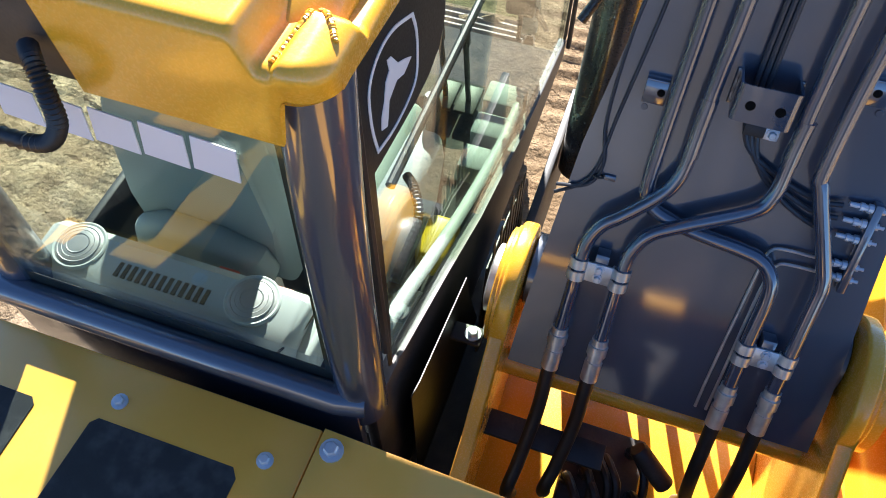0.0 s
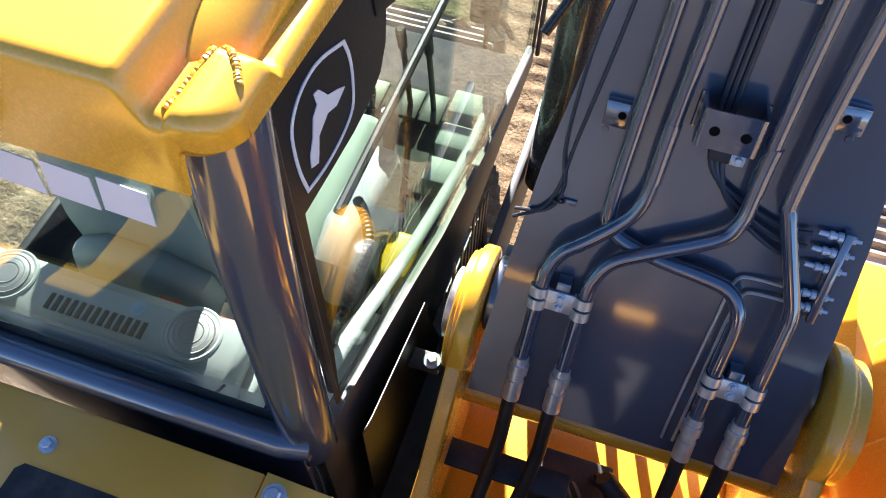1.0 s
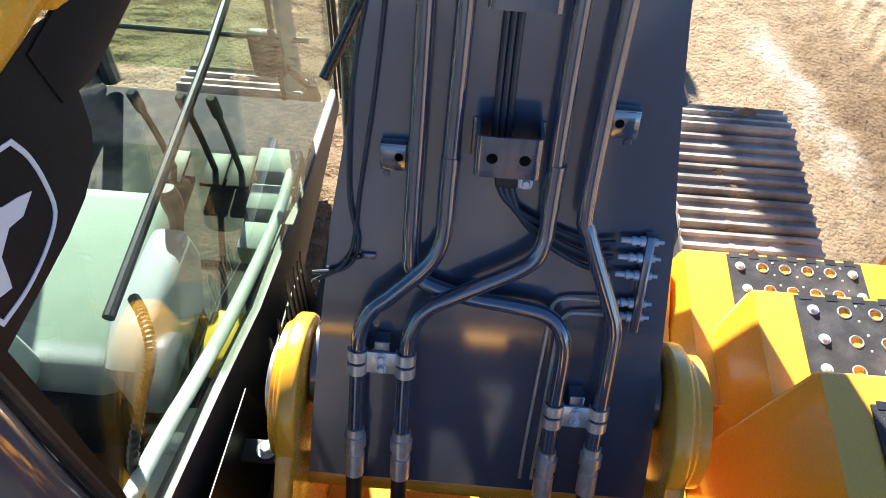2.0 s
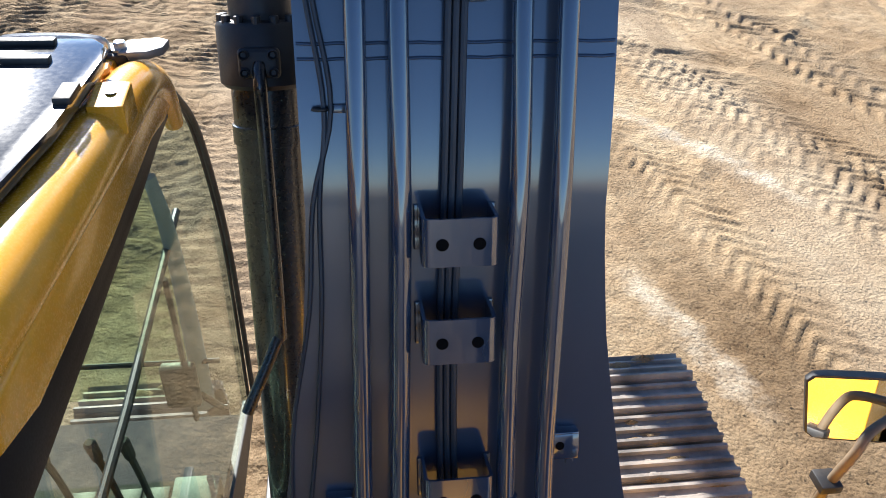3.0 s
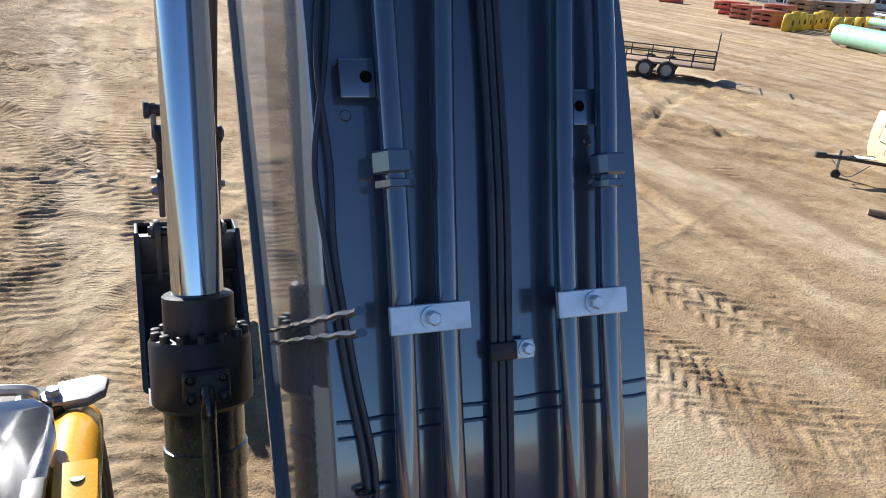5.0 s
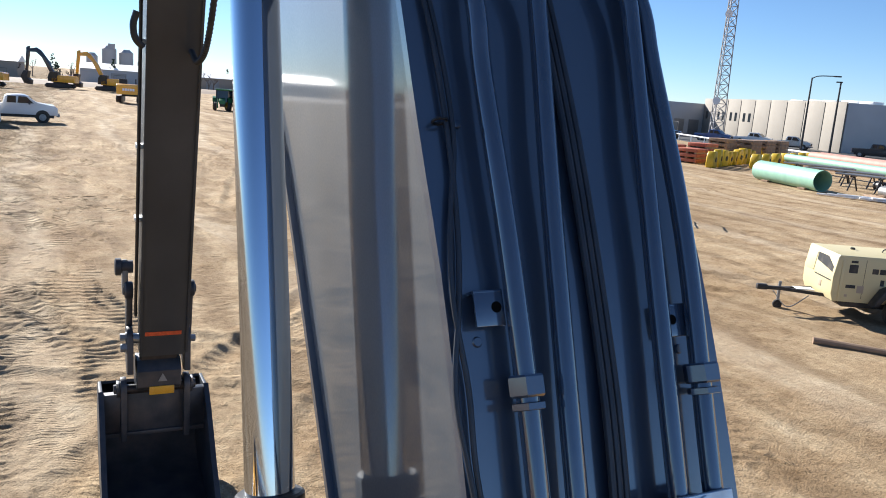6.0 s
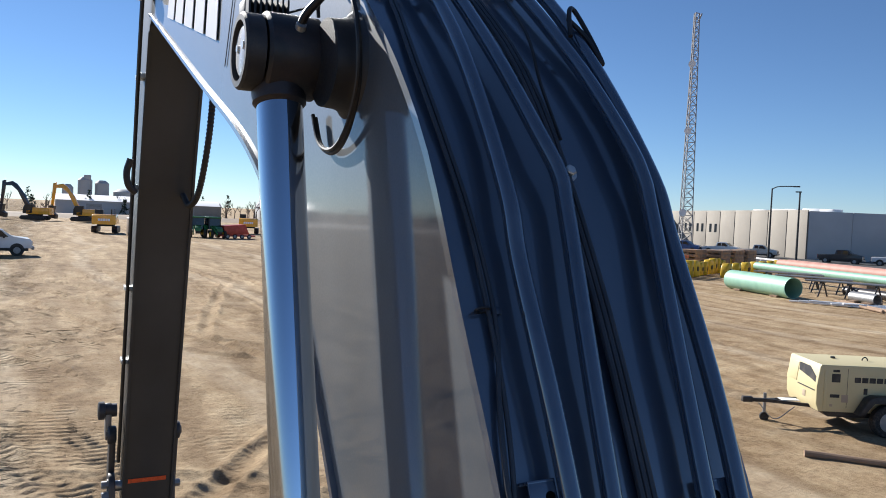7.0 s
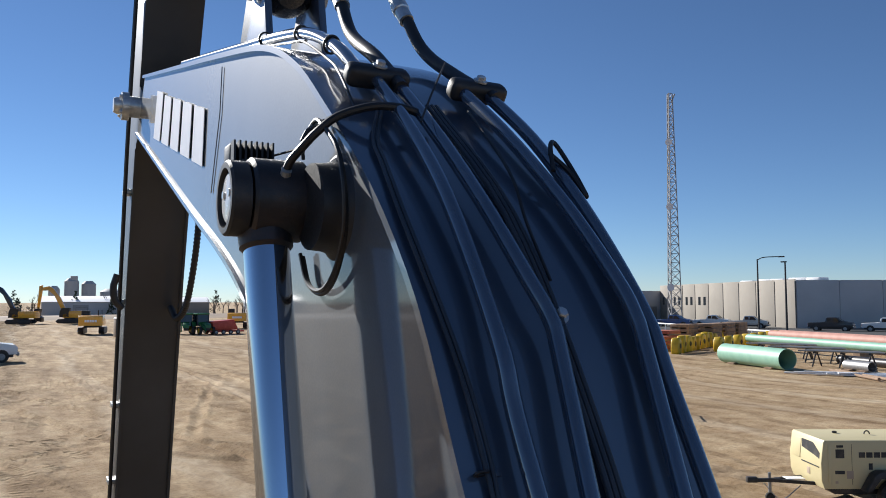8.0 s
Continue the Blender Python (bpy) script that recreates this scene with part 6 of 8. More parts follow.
        q = [(x + 0.006, 2.885), (x + 0.083, 2.878), (x + 0.076, 2.802), (x - 0.006, 2.808)]
        part("lettering_block", prism(B(), q, "y", 0.2645, 0.2665), WHITE, rear, "plain white block decal", 0)
    side_outline = [(0.385, 2.99), (0.375, 2.2), (0.42, 2.04), (0.78, 1.87), (1.10, 1.715), (1.62, 1.55), (2.35, 1.40), (2.365, 1.75), (2.365, 2.18), (2.29, 2.50), (2.17, 2.757), (2.02, 2.92), (1.78, 2.99)]
    right = part("right_window", prism(B(), side_outline, "x", XR_ - 0.007, XR_ - 0.002), GREENGLASS, base, "large tinted right-hand window", 0)
    # black rear panel behind the glass, with a plain shield outline
    edge = [(0.362, 3.03), (0.362, 2.12), (0.378, 2.10), (0.396, 2.3), (0.404, 2.55), (0.408, 2.775), (0.50, 2.765), (0.60, 2.755), (0.67, 2.757), (0.725, 2.775), (0.755, 2.815), (0.770, 2.90), (0.775, 3.0), (0.74, 3.012)]
    part("logo_panel", prism(B(), edge, "x", XR_ - 0.0010, XR_ + 0.0010), PRINT, right, "black corner panel with a white shield outline", 0)
    out = glide2([(0.425, 2.806), (0.414, 2.86), (0.411, 2.91), (0.416, 2.953), (0.440, 2.980), (0.480, 2.992), (0.530, 2.985), (0.602, 2.953)], 4)[:-1]
    out += glide2([(0.602, 2.953), (0.616, 2.91), (0.618, 2.86), (0.606, 2.808), (0.560, 2.790), (0.490, 2.790), (0.425, 2.806)], 4)[:-1]
    cx, cz = sum(p[0] for p in out) / len(out), sum(p[1] for p in out) / len(out)
    bm = B()
    inner = [(cx + (p[0] - cx) * 0.93, cz + (p[1] - cz) * 0.93) for p in out]
    n = len(out)
    rings = [[bm.verts.new((x, *p)) for p in loop] for x, loop in ((XR_ + 0.0030, out), (XR_ + 0.0030, inner), (XR_ + 0.0014, inner), (XR_ + 0.0014, out))]
    for k in range(4):
        for i in range(n):
            j = (i + 1) % n
            bm.faces.new((rings[k][i], rings[k][j], rings[(k + 1) % 4][j], rings[(k + 1) % 4][i]))
    part("shield_outline", bm, WHITE, right, "white shield outline decal", 0)
    leaf = [(0.585, 2.875), (0.56, 2.893), (0.53, 2.91), (0.505, 2.945), (0.49, 2.95), (0.495, 2.925), (0.478, 2.915), (0.468, 2.885), (0.452, 2.862), (0.448, 2.838), (0.47, 2.825), (0.476, 2.84), (0.485, 2.87), (0.52, 2.882), (0.55, 2.868)]
    part("logo_shape", prism(B(), leaf, "x", XR_ + 0.0014, XR_ + 0.0030), WHITE, right, "plain slanted white shape", 0)
    part("upper_trim", prism(B(), [(0.70, 3.0), (0.72, 2.90), (0.80, 2.868), (1.15, 2.872), (1.60, 2.885), (1.80, 2.900), (1.93, 2.900), (1.96, 2.93), (1.75, 3.0)], "x", XR_ - 0.004, XR_ + 0.004, 0.001), PRINT, right, "black printed border of the window")
    part("roof_side", prism(B(), [(0.40, 3.08), (0.40, 3.022), (0.60, 3.016), (0.82, 3.006), (0.82, 3.08)], "x", -0.69, XR_ - 0.0015, 0.008, 2), YELLOW, base)
    part("roof_side", prism(B(), [(0.78, 3.08), (0.78, 3.005), (0.90, 2.966), (1.30, 2.960), (1.70, 2.965), (1.84, 2.955), (1.93, 2.93), (1.97, 2.95), (1.85, 3.05)], "x", -0.66, -0.606, 0.014, 3), YELLOW, base)
    part("window_strip", tube(B(), [(XR_ - 0.005, 0.377, 3.0), (XR_ - 0.003, 0.368, 2.55), (XR_ - 0.002, 0.364, 2.2)], 0.011, 8), SATIN, right)
    part("window_strip", tube(B(), glide([(XR_ - 0.002, y, z + 0.005) for y, z in ((1.75, 2.985), (2.02, 2.915), (2.175, 2.757), (2.295, 2.50), (2.37, 2.18), (2.37, 1.75), (2.355, 1.42))], 4), 0.007, 8), SATIN, right)
    part("inner_trim", tube(B(), glide([(XR_ - 0.05, y, z - 0.01) for y, z in ((0.40, 2.14), (0.60, 2.05), (0.78, 1.95), (1.10, 1.79), (1.50, 1.64), (1.75, 1.60))], 5), 0.02, 12, 0.8), MINT, base, "pale moulded window sill trim")
    part("windscreen", prism(B(), [(XL_ + 0.06, 1.5), (-0.80, 1.5), (-0.77, 2.62), (XL_ + 0.06, 2.62)], "y", 2.29, 2.295), SCREENGLASS, base, "green tinted front windscreen", 0).matrix_basis = Matrix.Translation((0, 2.33, 1.5)) @ Matrix.Rotation(radians(9), 4, "X") @ Matrix.Translation((0, -2.29, -1.5))
    part("left_window", prism(B(), [(0.4, 1.55), (2.25, 1.55), (2.1, 2.75), (1.9, 2.98), (0.4, 2.98)], "x", XL_ + 0.0, XL_ + 0.005), GLASS, base, "clear door window", 0)
    part("left_quarter_panel", box(B(), (XL_ - 0.03, 0.30, 1.5), (XL_ - 0.002, 0.86, 1.98), 0.01), SATIN, base)
    part("door_post", tube(B(), [(XL_ + 0.02, 1.15, 1.4), (XL_ + 0.03, 1.12, 3.0)], 0.035, 10), SATIN, base)
    part("screen_rail", tube(B(), [(XL_ + 0.1, 2.25, 1.76), (XR_ - 0.06, 2.25, 1.755)], 0.010, 8), SATIN, base)
    part("front_pillar_trim", tube(B(), glide([(-0.775, 2.27, 1.50), (-0.765, 2.25, 1.80), (-0.745, 2.18, 2.15), (-0.725, 2.08, 2.48), (-0.705, 1.95, 2.72)], 5), [0.040 - 0.0011 * k for k in range(21)], 12, 0.6), MINT, base, "pale moulded front pillar trim")
    part("pillar_conduit", tube(B(), glide([(-0.80, 2.20, 1.50), (-0.795, 2.18, 1.75), (-0.775, 2.12, 2.05), (-0.755, 2.05, 2.30)], 24), [0.012 if k % 2 else 0.009 for k in range(73)], 8), RUBBER, base, "ribbed black conduit on the pillar")
    part("guard_bar", tube(B(), [(-0.745, 2.30, 2.385), (-0.75, 1.5, 2.314), (-0.75, 0.72, 2.311)], 0.013, 10), RUBBER, base, "black inner guard bar")
    for ob in base.children:
        if ob.name == "right_window":
            ob.visible_shadow = False
    return base


cab()


def cab_interior():
    """Seat, consoles, rear shelf with loudspeakers, levers and floor fittings."""
    seat = part("seat", box(B(), (-1.46, 0.78, 1.74), (-0.90, 1.40, 1.89), 0.06, 4), SEATM, EX, "pale grey-green vinyl operator seat")
    dome = [(-1.50, 1.84), (-1.48, 2.10), (-1.44, 2.40), (-1.40, 2.58), (-1.33, 2.68), (-1.19, 2.68), (-1.12, 2.58), (-1.085, 2.40), (-1.055, 2.10), (-1.04, 1.84)]
    part("backrest", prism(B(), dome, "y", 0.62, 0.74, 0.035, 4), SEATM, seat, "grey-green vinyl backrest shell")
    part("lumbar_pillow", prism(B(), [(-1.50, 1.90), (-1.47, 2.02), (-1.38, 2.075), (-1.20, 2.07), (-1.08, 2.03), (-1.055, 1.95), (-1.09, 1.86), (-1.44, 1.85)], "y", 0.545, 0.635, 0.038, 4), SEATM, seat, "padded bulge low on the backrest")
    part("backrest_pad", prism(B(), [(0.735, 1.84), (0.84, 1.84), (0.80, 2.38), (0.735, 2.45)], "x", -1.44, -1.09, 0.03, 4), SEATM, seat)
    for x in (-0.815, -1.535):
        arm_ = part("console", prism(B(), [(0.74, 1.80), (1.08, 1.78), (1.16, 1.93), (1.14, 2.04), (0.84, 2.075), (0.74, 2.03)], "x", x - 0.055, x + 0.055, 0.03, 3), SEATM, seat, "pale moulded arm console")
        part("joystick", tube(B(), glide([(x, 1.15, 1.98), (x, 1.19, 2.04), (x - 0.01, 1.21, 2.12)], 4), [0.02, 0.018, 0.018, 0.02, 0.022, 0.026, 0.028, 0.026, 0.02], 10), SATIN, arm_)
    part("seat_base", box(B(), (-1.25, 0.8, 1.34), (-0.87, 1.25, 1.72), 0.03), SATIN, seat)
    shelf = part("rear_shelf", prism(B(), [(0.305, 2.03), (0.298, 2.085), (0.325, 2.135), (0.36, 2.152), (0.440, 2.155), (0.468, 2.13), (0.475, 2.03)], "x", -1.585, -0.852, 0.028, 4), MINT, EX, "pale plastic rear shelf with loudspeakers and vents")
    for x in (-0.988, -1.470):
        part("speaker_ring", lathe(B(), (x, 0.400, 2.150), (0, 0, 1), [(0, 0.070), (0.006, 0.070), (0.009, 0.066), (0.007, 0.060)], 32), MINT, shelf)
        sp = part("loudspeaker", lathe(B(), (x, 0.400, 2.152), (0, 0, 1), [(0, 0.060), (0.006, 0.060), (0.012, 0.046), (0.014, 0.020), (0.0145, 0.004)], 28), STEEL, shelf, "round loudspeaker grille")
        for rr in (0.052, 0.040, 0.028):
            part("grille_ring", tube(B(), [(x + rr * math.cos(a), 0.400 + rr * math.sin(a), 2.1605 + 0.16 * (0.055 - rr)) for a in (2 * math.pi * k / 24 for k in range(25))], 0.0022, 5), STEEL, sp)
    for i in range(13):
        x = -1.345 + i * 0.0200
        part("vent_slot", box(B(), (x, 0.352, 2.150), (x + 0.011, 0.392, 2.1545)), SATIN, shelf)
    part("shelf_seam", tube(B(), glide([(-0.905, 0.290, 2.10), (-0.880, 0.31, 2.125), (-0.856, 0.38, 2.115), (-0.850, 0.46, 2.10)], 5), 0.0035, 6), SATIN, shelf)
    part("shelf_end_cap", prism(B(), [(0.305, 2.0), (0.300, 2.055), (0.335, 2.095), (0.43, 2.105), (0.465, 2.08), (0.465, 2.0)], "x", -0.866, -0.805, 0.028, 4), MINT, shelf)
    part("warning_label", box(B(), (-1.13, 0.472, 2.06), (-1.075, 0.482, 2.115), 0.002), REDPAINT, shelf, "small red warning label")
    part("warning_label", box(B(), (-0.975, 0.472, 2.06), (-0.925, 0.482, 2.105), 0.002), REDPAINT, shelf)
    part("side_console", prism(B(), [(0.42, 1.40), (0.42, 1.84), (0.50, 1.87), (0.66, 1.80), (0.82, 1.66), (0.84, 1.40)], "x", -0.80, -0.668, 0.025, 3), MINT, EX, "pale moulded console below the window")
    for x in (-1.02, -1.18, -0.92):
        lv = part("travel_lever", tube(B(), glide([(x, 1.9, 1.36), (x, 1.86, 1.62), (x + 0.01, 1.80, 1.82)], 4), 0.012, 8), SATIN, EX)
        part("lever_grip", lathe(B(), (x + 0.01, 1.81, 1.78), (0, -0.2, 1), [(0, 0.018), (0.09, 0.02), (0.10, 0.012)], 10), SATIN, lv)
        part("pedal", box(B(), (x - 0.045, 1.82, 1.38), (x + 0.045, 1.98, 1.40), 0.006), SATIN, lv)
    mon = part("monitor", box(B(), (-0.80, 1.92, 1.86), (-0.69, 1.96, 2.04), 0.012), SATIN, EX, "dark monitor on the front post")
    part("monitor_arm", tube(B(), [(-0.66, 2.05, 1.72), (-0.70, 1.98, 1.86)], 0.012, 8), SATIN, mon)
    part("ribbed_conduit", tube(B(), glide([(-0.705, 0.47, 1.98), (-0.693, 0.512, 2.119), (-0.675, 0.60, 2.21), (-0.665, 0.678, 2.265), (-0.70, 0.75, 2.28), (-0.74, 0.80, 2.26)], 16), [0.0135 if k % 2 else 0.0105 for k in range(81)], 8), RUBBER, EX, "ribbed black conduit inside the window")
    part("hi_vis_bag", box(B(), (-0.84, 1.02, 1.40), (-0.72, 1.22, 1.53), 0.03, 3), FLOAT, EX, "folded yellow cloth on the cab floor")
    for i in range(3):
        part("cooler_lid", box(B(), (-0.84 + 0.0 * i, 1.5 + 0.16 * i, 1.36), (-0.68, 1.62 + 0.16 * i, 1.46 + 0.02 * i), 0.01), SEATM, EX)


cab_interior()

# strap bracket, side shield and brush strip between the cab and the boom
sb = part("strap_bracket", box(B(), (-0.60, 0.655, 1.735), (-0.485, 0.715, 1.752), 0.006), SATIN, EX, "black strap bracket with one bolt")
part("strap_bolt", bolt(B(), (-0.515, 0.687, 1.752), (0, 0, 1), 0.016), ZINC, sb)
part("splash_shield", prism(B(), [(0.36, 1.35), (0.36, 1.98), (0.42, 1.95), (0.80, 1.86), (0.83, 1.72), (0.95, 1.35)], "x", -0.5765, -0.5735), PRINT, EX, "thin black splash shield")
part("shield_panel", prism(B(), [(0.80, 1.40), (1.34, 1.40), (1.28, 1.72), (1.10, 1.80), (0.86, 1.84)], "x", -0.536, -0.528, 0.003), RUST, EX, "dark rubber shield beside the cab")
rngb = random.Random(8)
for i in range(11):
    y, top = 0.84 + 0.038 * i, 1.90 + rngb.uniform(-0.05, 0.05) - 0.006 * i
    part("brush_strip", prism(B(), [(y, 1.45), (y + 0.022, 1.45), (y + 0.030, top - 0.03), (y + 0.026, top), (y + 0.012, top - 0.02)], "x", -0.526, -0.521), RUST, EX)


# ---- the yard and what stands in it ----
def wheel(bm_parent, x, y, r, w, rim=STEEL):
    t = part("tyre", lathe(B(), (x, y - w / 2, r), (0, 1, 0), [(0, r * 0.62), (0, r * 0.9), (w * 0.18, r), (w * 0.82, r), (w, r * 0.9), (w, r * 0.62)], 24), TYRE, bm_parent)
    part("rim", lathe(B(), (x, y - w / 2 - 0.008, r), (0, 1, 0), [(0, r * 0.5), (0.004, r * 0.6), (w + 0.012, r * 0.6), (w + 0.016, r * 0.5)], 20), rim, t)
    return t


def pickup(x, y, turn, paint, label):
    """A crew-cab pickup, nose along its own +x."""
    ob = thing("pickup_truck", label, "pickup", (x, y, 0), turn, "parked pickups")
    body = [(-2.85, 0.55), (-2.85, 1.18), (-0.62, 1.22), (-0.52, 1.80), (-0.35, 1.93), (0.70, 1.95), (0.95, 1.86), (1.55, 1.36), (2.62, 1.27), (2.82, 1.10), (2.85, 0.55)]
    part("body", prism(B(), body, "y", -0.98, 0.98, 0.05, 2), paint, ob)
    part("bed", box(B(), (-2.75, -0.85, 1.165), (-0.75, 0.85, 1.186)), SATIN, ob)
    part("windscreen", prism(B(), [(0.95, 1.83), (1.50, 1.38), (1.53, 1.40), (0.99, 1.87)], "y", -0.82, 0.82), CARGLASS, ob)
    for sy in (-1, 1):
        for a, b in ((-0.42, 0.18), (0.26, 0.95)):
            q = [(a + 0.08, 1.82), (b - (0.12 if b > 0.5 else 0), 1.82), (b + (0.35 if b > 0.5 else 0), 1.36), (a, 1.36)]
            part("side_window", prism(B(), q, "y", sy * 0.975, sy * 0.987), CARGLASS, ob)
        part("headlight", box(B(), (2.70, sy * 0.75 - 0.15, 0.86), (2.86, sy * 0.75 + 0.15, 1.05), 0.02), WHITE, ob)
        part("tail_light", box(B(), (-2.87, sy * 0.88 - 0.08, 0.8), (-2.80, sy * 0.88 + 0.08, 1.12), 0.01), REDPAINT, ob)
        part("wing_mirror", box(B(), (0.95, sy * 1.1 - 0.1, 1.28), (1.08, sy * 1.1 + 0.1, 1.48), 0.03), SATIN, ob)
    part("grille", box(B(), (2.80, -0.55, 0.75), (2.875, 0.55, 1.06), 0.02), SATIN, ob)
    part("bumper", box(B(), (2.78, -0.95, 0.45), (2.98, 0.95, 0.68), 0.04), STEEL, ob)
    part("bumper", box(B(), (-3.0, -0.95, 0.5), (-2.82, 0.95, 0.7), 0.04), STEEL, ob)
    part("underbody", box(B(), (-2.6, -0.8, 0.35), (2.6, 0.8, 0.56)), SATIN, ob)
    for wx in (-1.8, 1.85):
        for wy in (-0.86, 0.86):
            part("wheel_arch", lathe(B(), (wx, wy - 0.135, 0.44), (0, 1, 0), [(0, 0.47), (0.27, 0.47)], 24), SATIN, ob)
            wheel(ob, wx, wy, 0.40, 0.29)
    return ob


pickup(-4.3, 65.2, 4, CARWHITE, "white crew-cab pickup parked on the soil yard")
for x, y, turn, paint, label in ((92.5, 95.0, -62, CARBLUE, "blue pickup parked before the warehouse"), (97.5, 91.5, -64, CARWHITE, "white pickup parked before the warehouse"), (97.0, 83.8, -60, CARSILVER, "silver pickup parked beside the lamp posts"), (98.3, 70.8, -64, CARDARK, "dark pickup parked along the shaded wall"), (102.0, 65.3, -62, CARWHITE, "white pickup parked along the shaded wall"), (86.0, 99.5, -60, CARDARK, "dark pickup parked near the small shed")):
    pickup(x, y, turn, paint, label)


def compressor():
    """A towed air compressor, drawbar along its own -x."""
    ob = thing("air_compressor", "cream towable air compressor on a single axle with its drawbar down", "compressor", (14.0, 11.8, 0), -28)
    side = [(0.06, 0.46), (0.0, 0.62), (0.0, 0.98), (0.05, 1.41), (0.08, 1.45), (2.7, 1.45), (2.85, 1.30), (2.9, 0.46)]
    hood = part("hood", prism(B(), side, "y", -0.72, 0.72, 0.022, 3), CREAM, ob)
    part("lower_tray", prism(B(), [(0.12, 0.47), (0.30, 0.34), (2.70, 0.34), (2.85, 0.47)], "y", -0.66, 0.66, 0.02), SATIN, ob)
    part("corner_strip", box(B(), (0.14, -0.735, 0.52), (0.20, -0.715, 1.36), 0.006), CREAM, hood)
    slant = Matrix.Translation((0.0, 0, 0.98)) @ Matrix.Rotation(math.atan2(0.05, 0.43), 4, "Y")
    part("front_recess", prism(B(), [(-0.62, 0.08), (-0.40, 0.12), (0.18, 0.20), (0.20, 0.37), (-0.30, 0.37), (-0.62, 0.20)], "x", -0.004, 0.03), SATIN, hood, "dark recess of the control panel").matrix_basis = slant
    part("front_panel", box(B(), (-0.012, 0.22, -0.05), (0.02, 0.64, 0.36), 0.01), CREAM, hood).matrix_basis = slant
    part("panel_gap", box(B(), (-0.003, -0.62, -0.10), (0.01, 0.15, -0.08)), SATIN, hood).matrix_basis = slant
    part("front_latch", box(B(), (-0.01, -0.22, 0.66), (0.02, -0.08, 0.80), 0.01), TANPLASTIC, hood)
    for i in range(5):
        part("lettering_block", box(B(), (0.78 + 0.155 * i, -0.7235, 1.10), (0.91 + 0.155 * i, -0.7195, 1.21)), SATIN, hood, "plain dark block decal")
    for x, z, w, h, m in ((0.30, 1.18, 0.18, 0.18, SATIN), (0.32, 1.33, 0.14, 0.05, SATIN), (0.28, 0.80, 0.20, 0.07, SATIN), (0.98, 0.92, 0.08, 0.13, SATIN), (0.28, 0.60, 0.06, 0.05, TANPLASTIC), (0.52, 0.75, 0.14, 0.16, TANPLASTIC)):
        part("panel_label", box(B(), (x, -0.7235, z - h / 2), (x + w, -0.7195, z + h / 2)), m, hood)
    for x in (0.35, 1.5):
        part("door_seam", box(B(), (x + 0.28, -0.7225, 0.55), (x + 0.288, -0.7195, 1.38)), SATIN, hood)
    part("lifting_eye", tube(B(), [(1.35 + 0.06 * math.cos(a), 0, 1.46 + 0.07 * math.sin(a)) for a in (i * math.pi / 8 for i in range(9))], 0.014, 8), SATIN, hood)
    part("exhaust", lathe(B(), (0.75, 0.2, 1.43), (0, 0, 1), [(0, 0.05), (0.06, 0.05), (0.065, 0.03)], 14), SATIN, hood)
    for sy in (-1, 1):
        part("mudguard", prism(B(), [(0.78, 0.46), (0.98, 0.80), (1.10, 0.86), (1.75, 0.86), (1.88, 0.78), (2.02, 0.46), (1.92, 0.46), (1.78, 0.74), (1.08, 0.74), (0.90, 0.46)], "y", sy * 0.86 - 0.13, sy * 0.86 + 0.13, 0.015), SATIN, ob)
        wheel(ob, 1.42, sy * 0.87, 0.34, 0.22)
    bar = part("drawbar", box(B(), (-1.10, -0.035, 0.45), (-0.55, 0.035, 0.53), 0.008), SATIN, ob, "black drawbar")
    for sy in (-1, 1):
        part("drawbar_leg", prism(B(), [(0.12, sy * 0.36), (0.12, sy * 0.30), (-0.70, sy * 0.0), (-0.78, sy * 0.03)], "z", 0.455, 0.525), SATIN, bar)
    part("tongue_plate", box(B(), (-0.45, -0.12, 0.525), (-0.05, 0.12, 0.54), 0.004), ROOFW, bar)
    part("coupling", box(B(), (-1.28, -0.06, 0.44), (-1.05, 0.06, 0.56), 0.02), SATIN, bar)
    part("jack_leg", rod(B(), (-0.72, 0.14, 0.02), (-0.72, 0.14, 0.62), 0.035, 12), STEEL, bar)
    part("jack_wheel", lathe(B(), (-0.72, 0.10, 0.10), (0, 1, 0), [(0, 0.09), (0.01, 0.10), (0.06, 0.10), (0.07, 0.09)], 16), TYRE, bar)
    part("safety_chain", tube(B(), glide([(-0.95, -0.1, 0.45), (-0.6, -0.14, 0.12), (-0.2, -0.2, 0.42)], 8), 0.012, 6), STEEL, bar)


compressor()


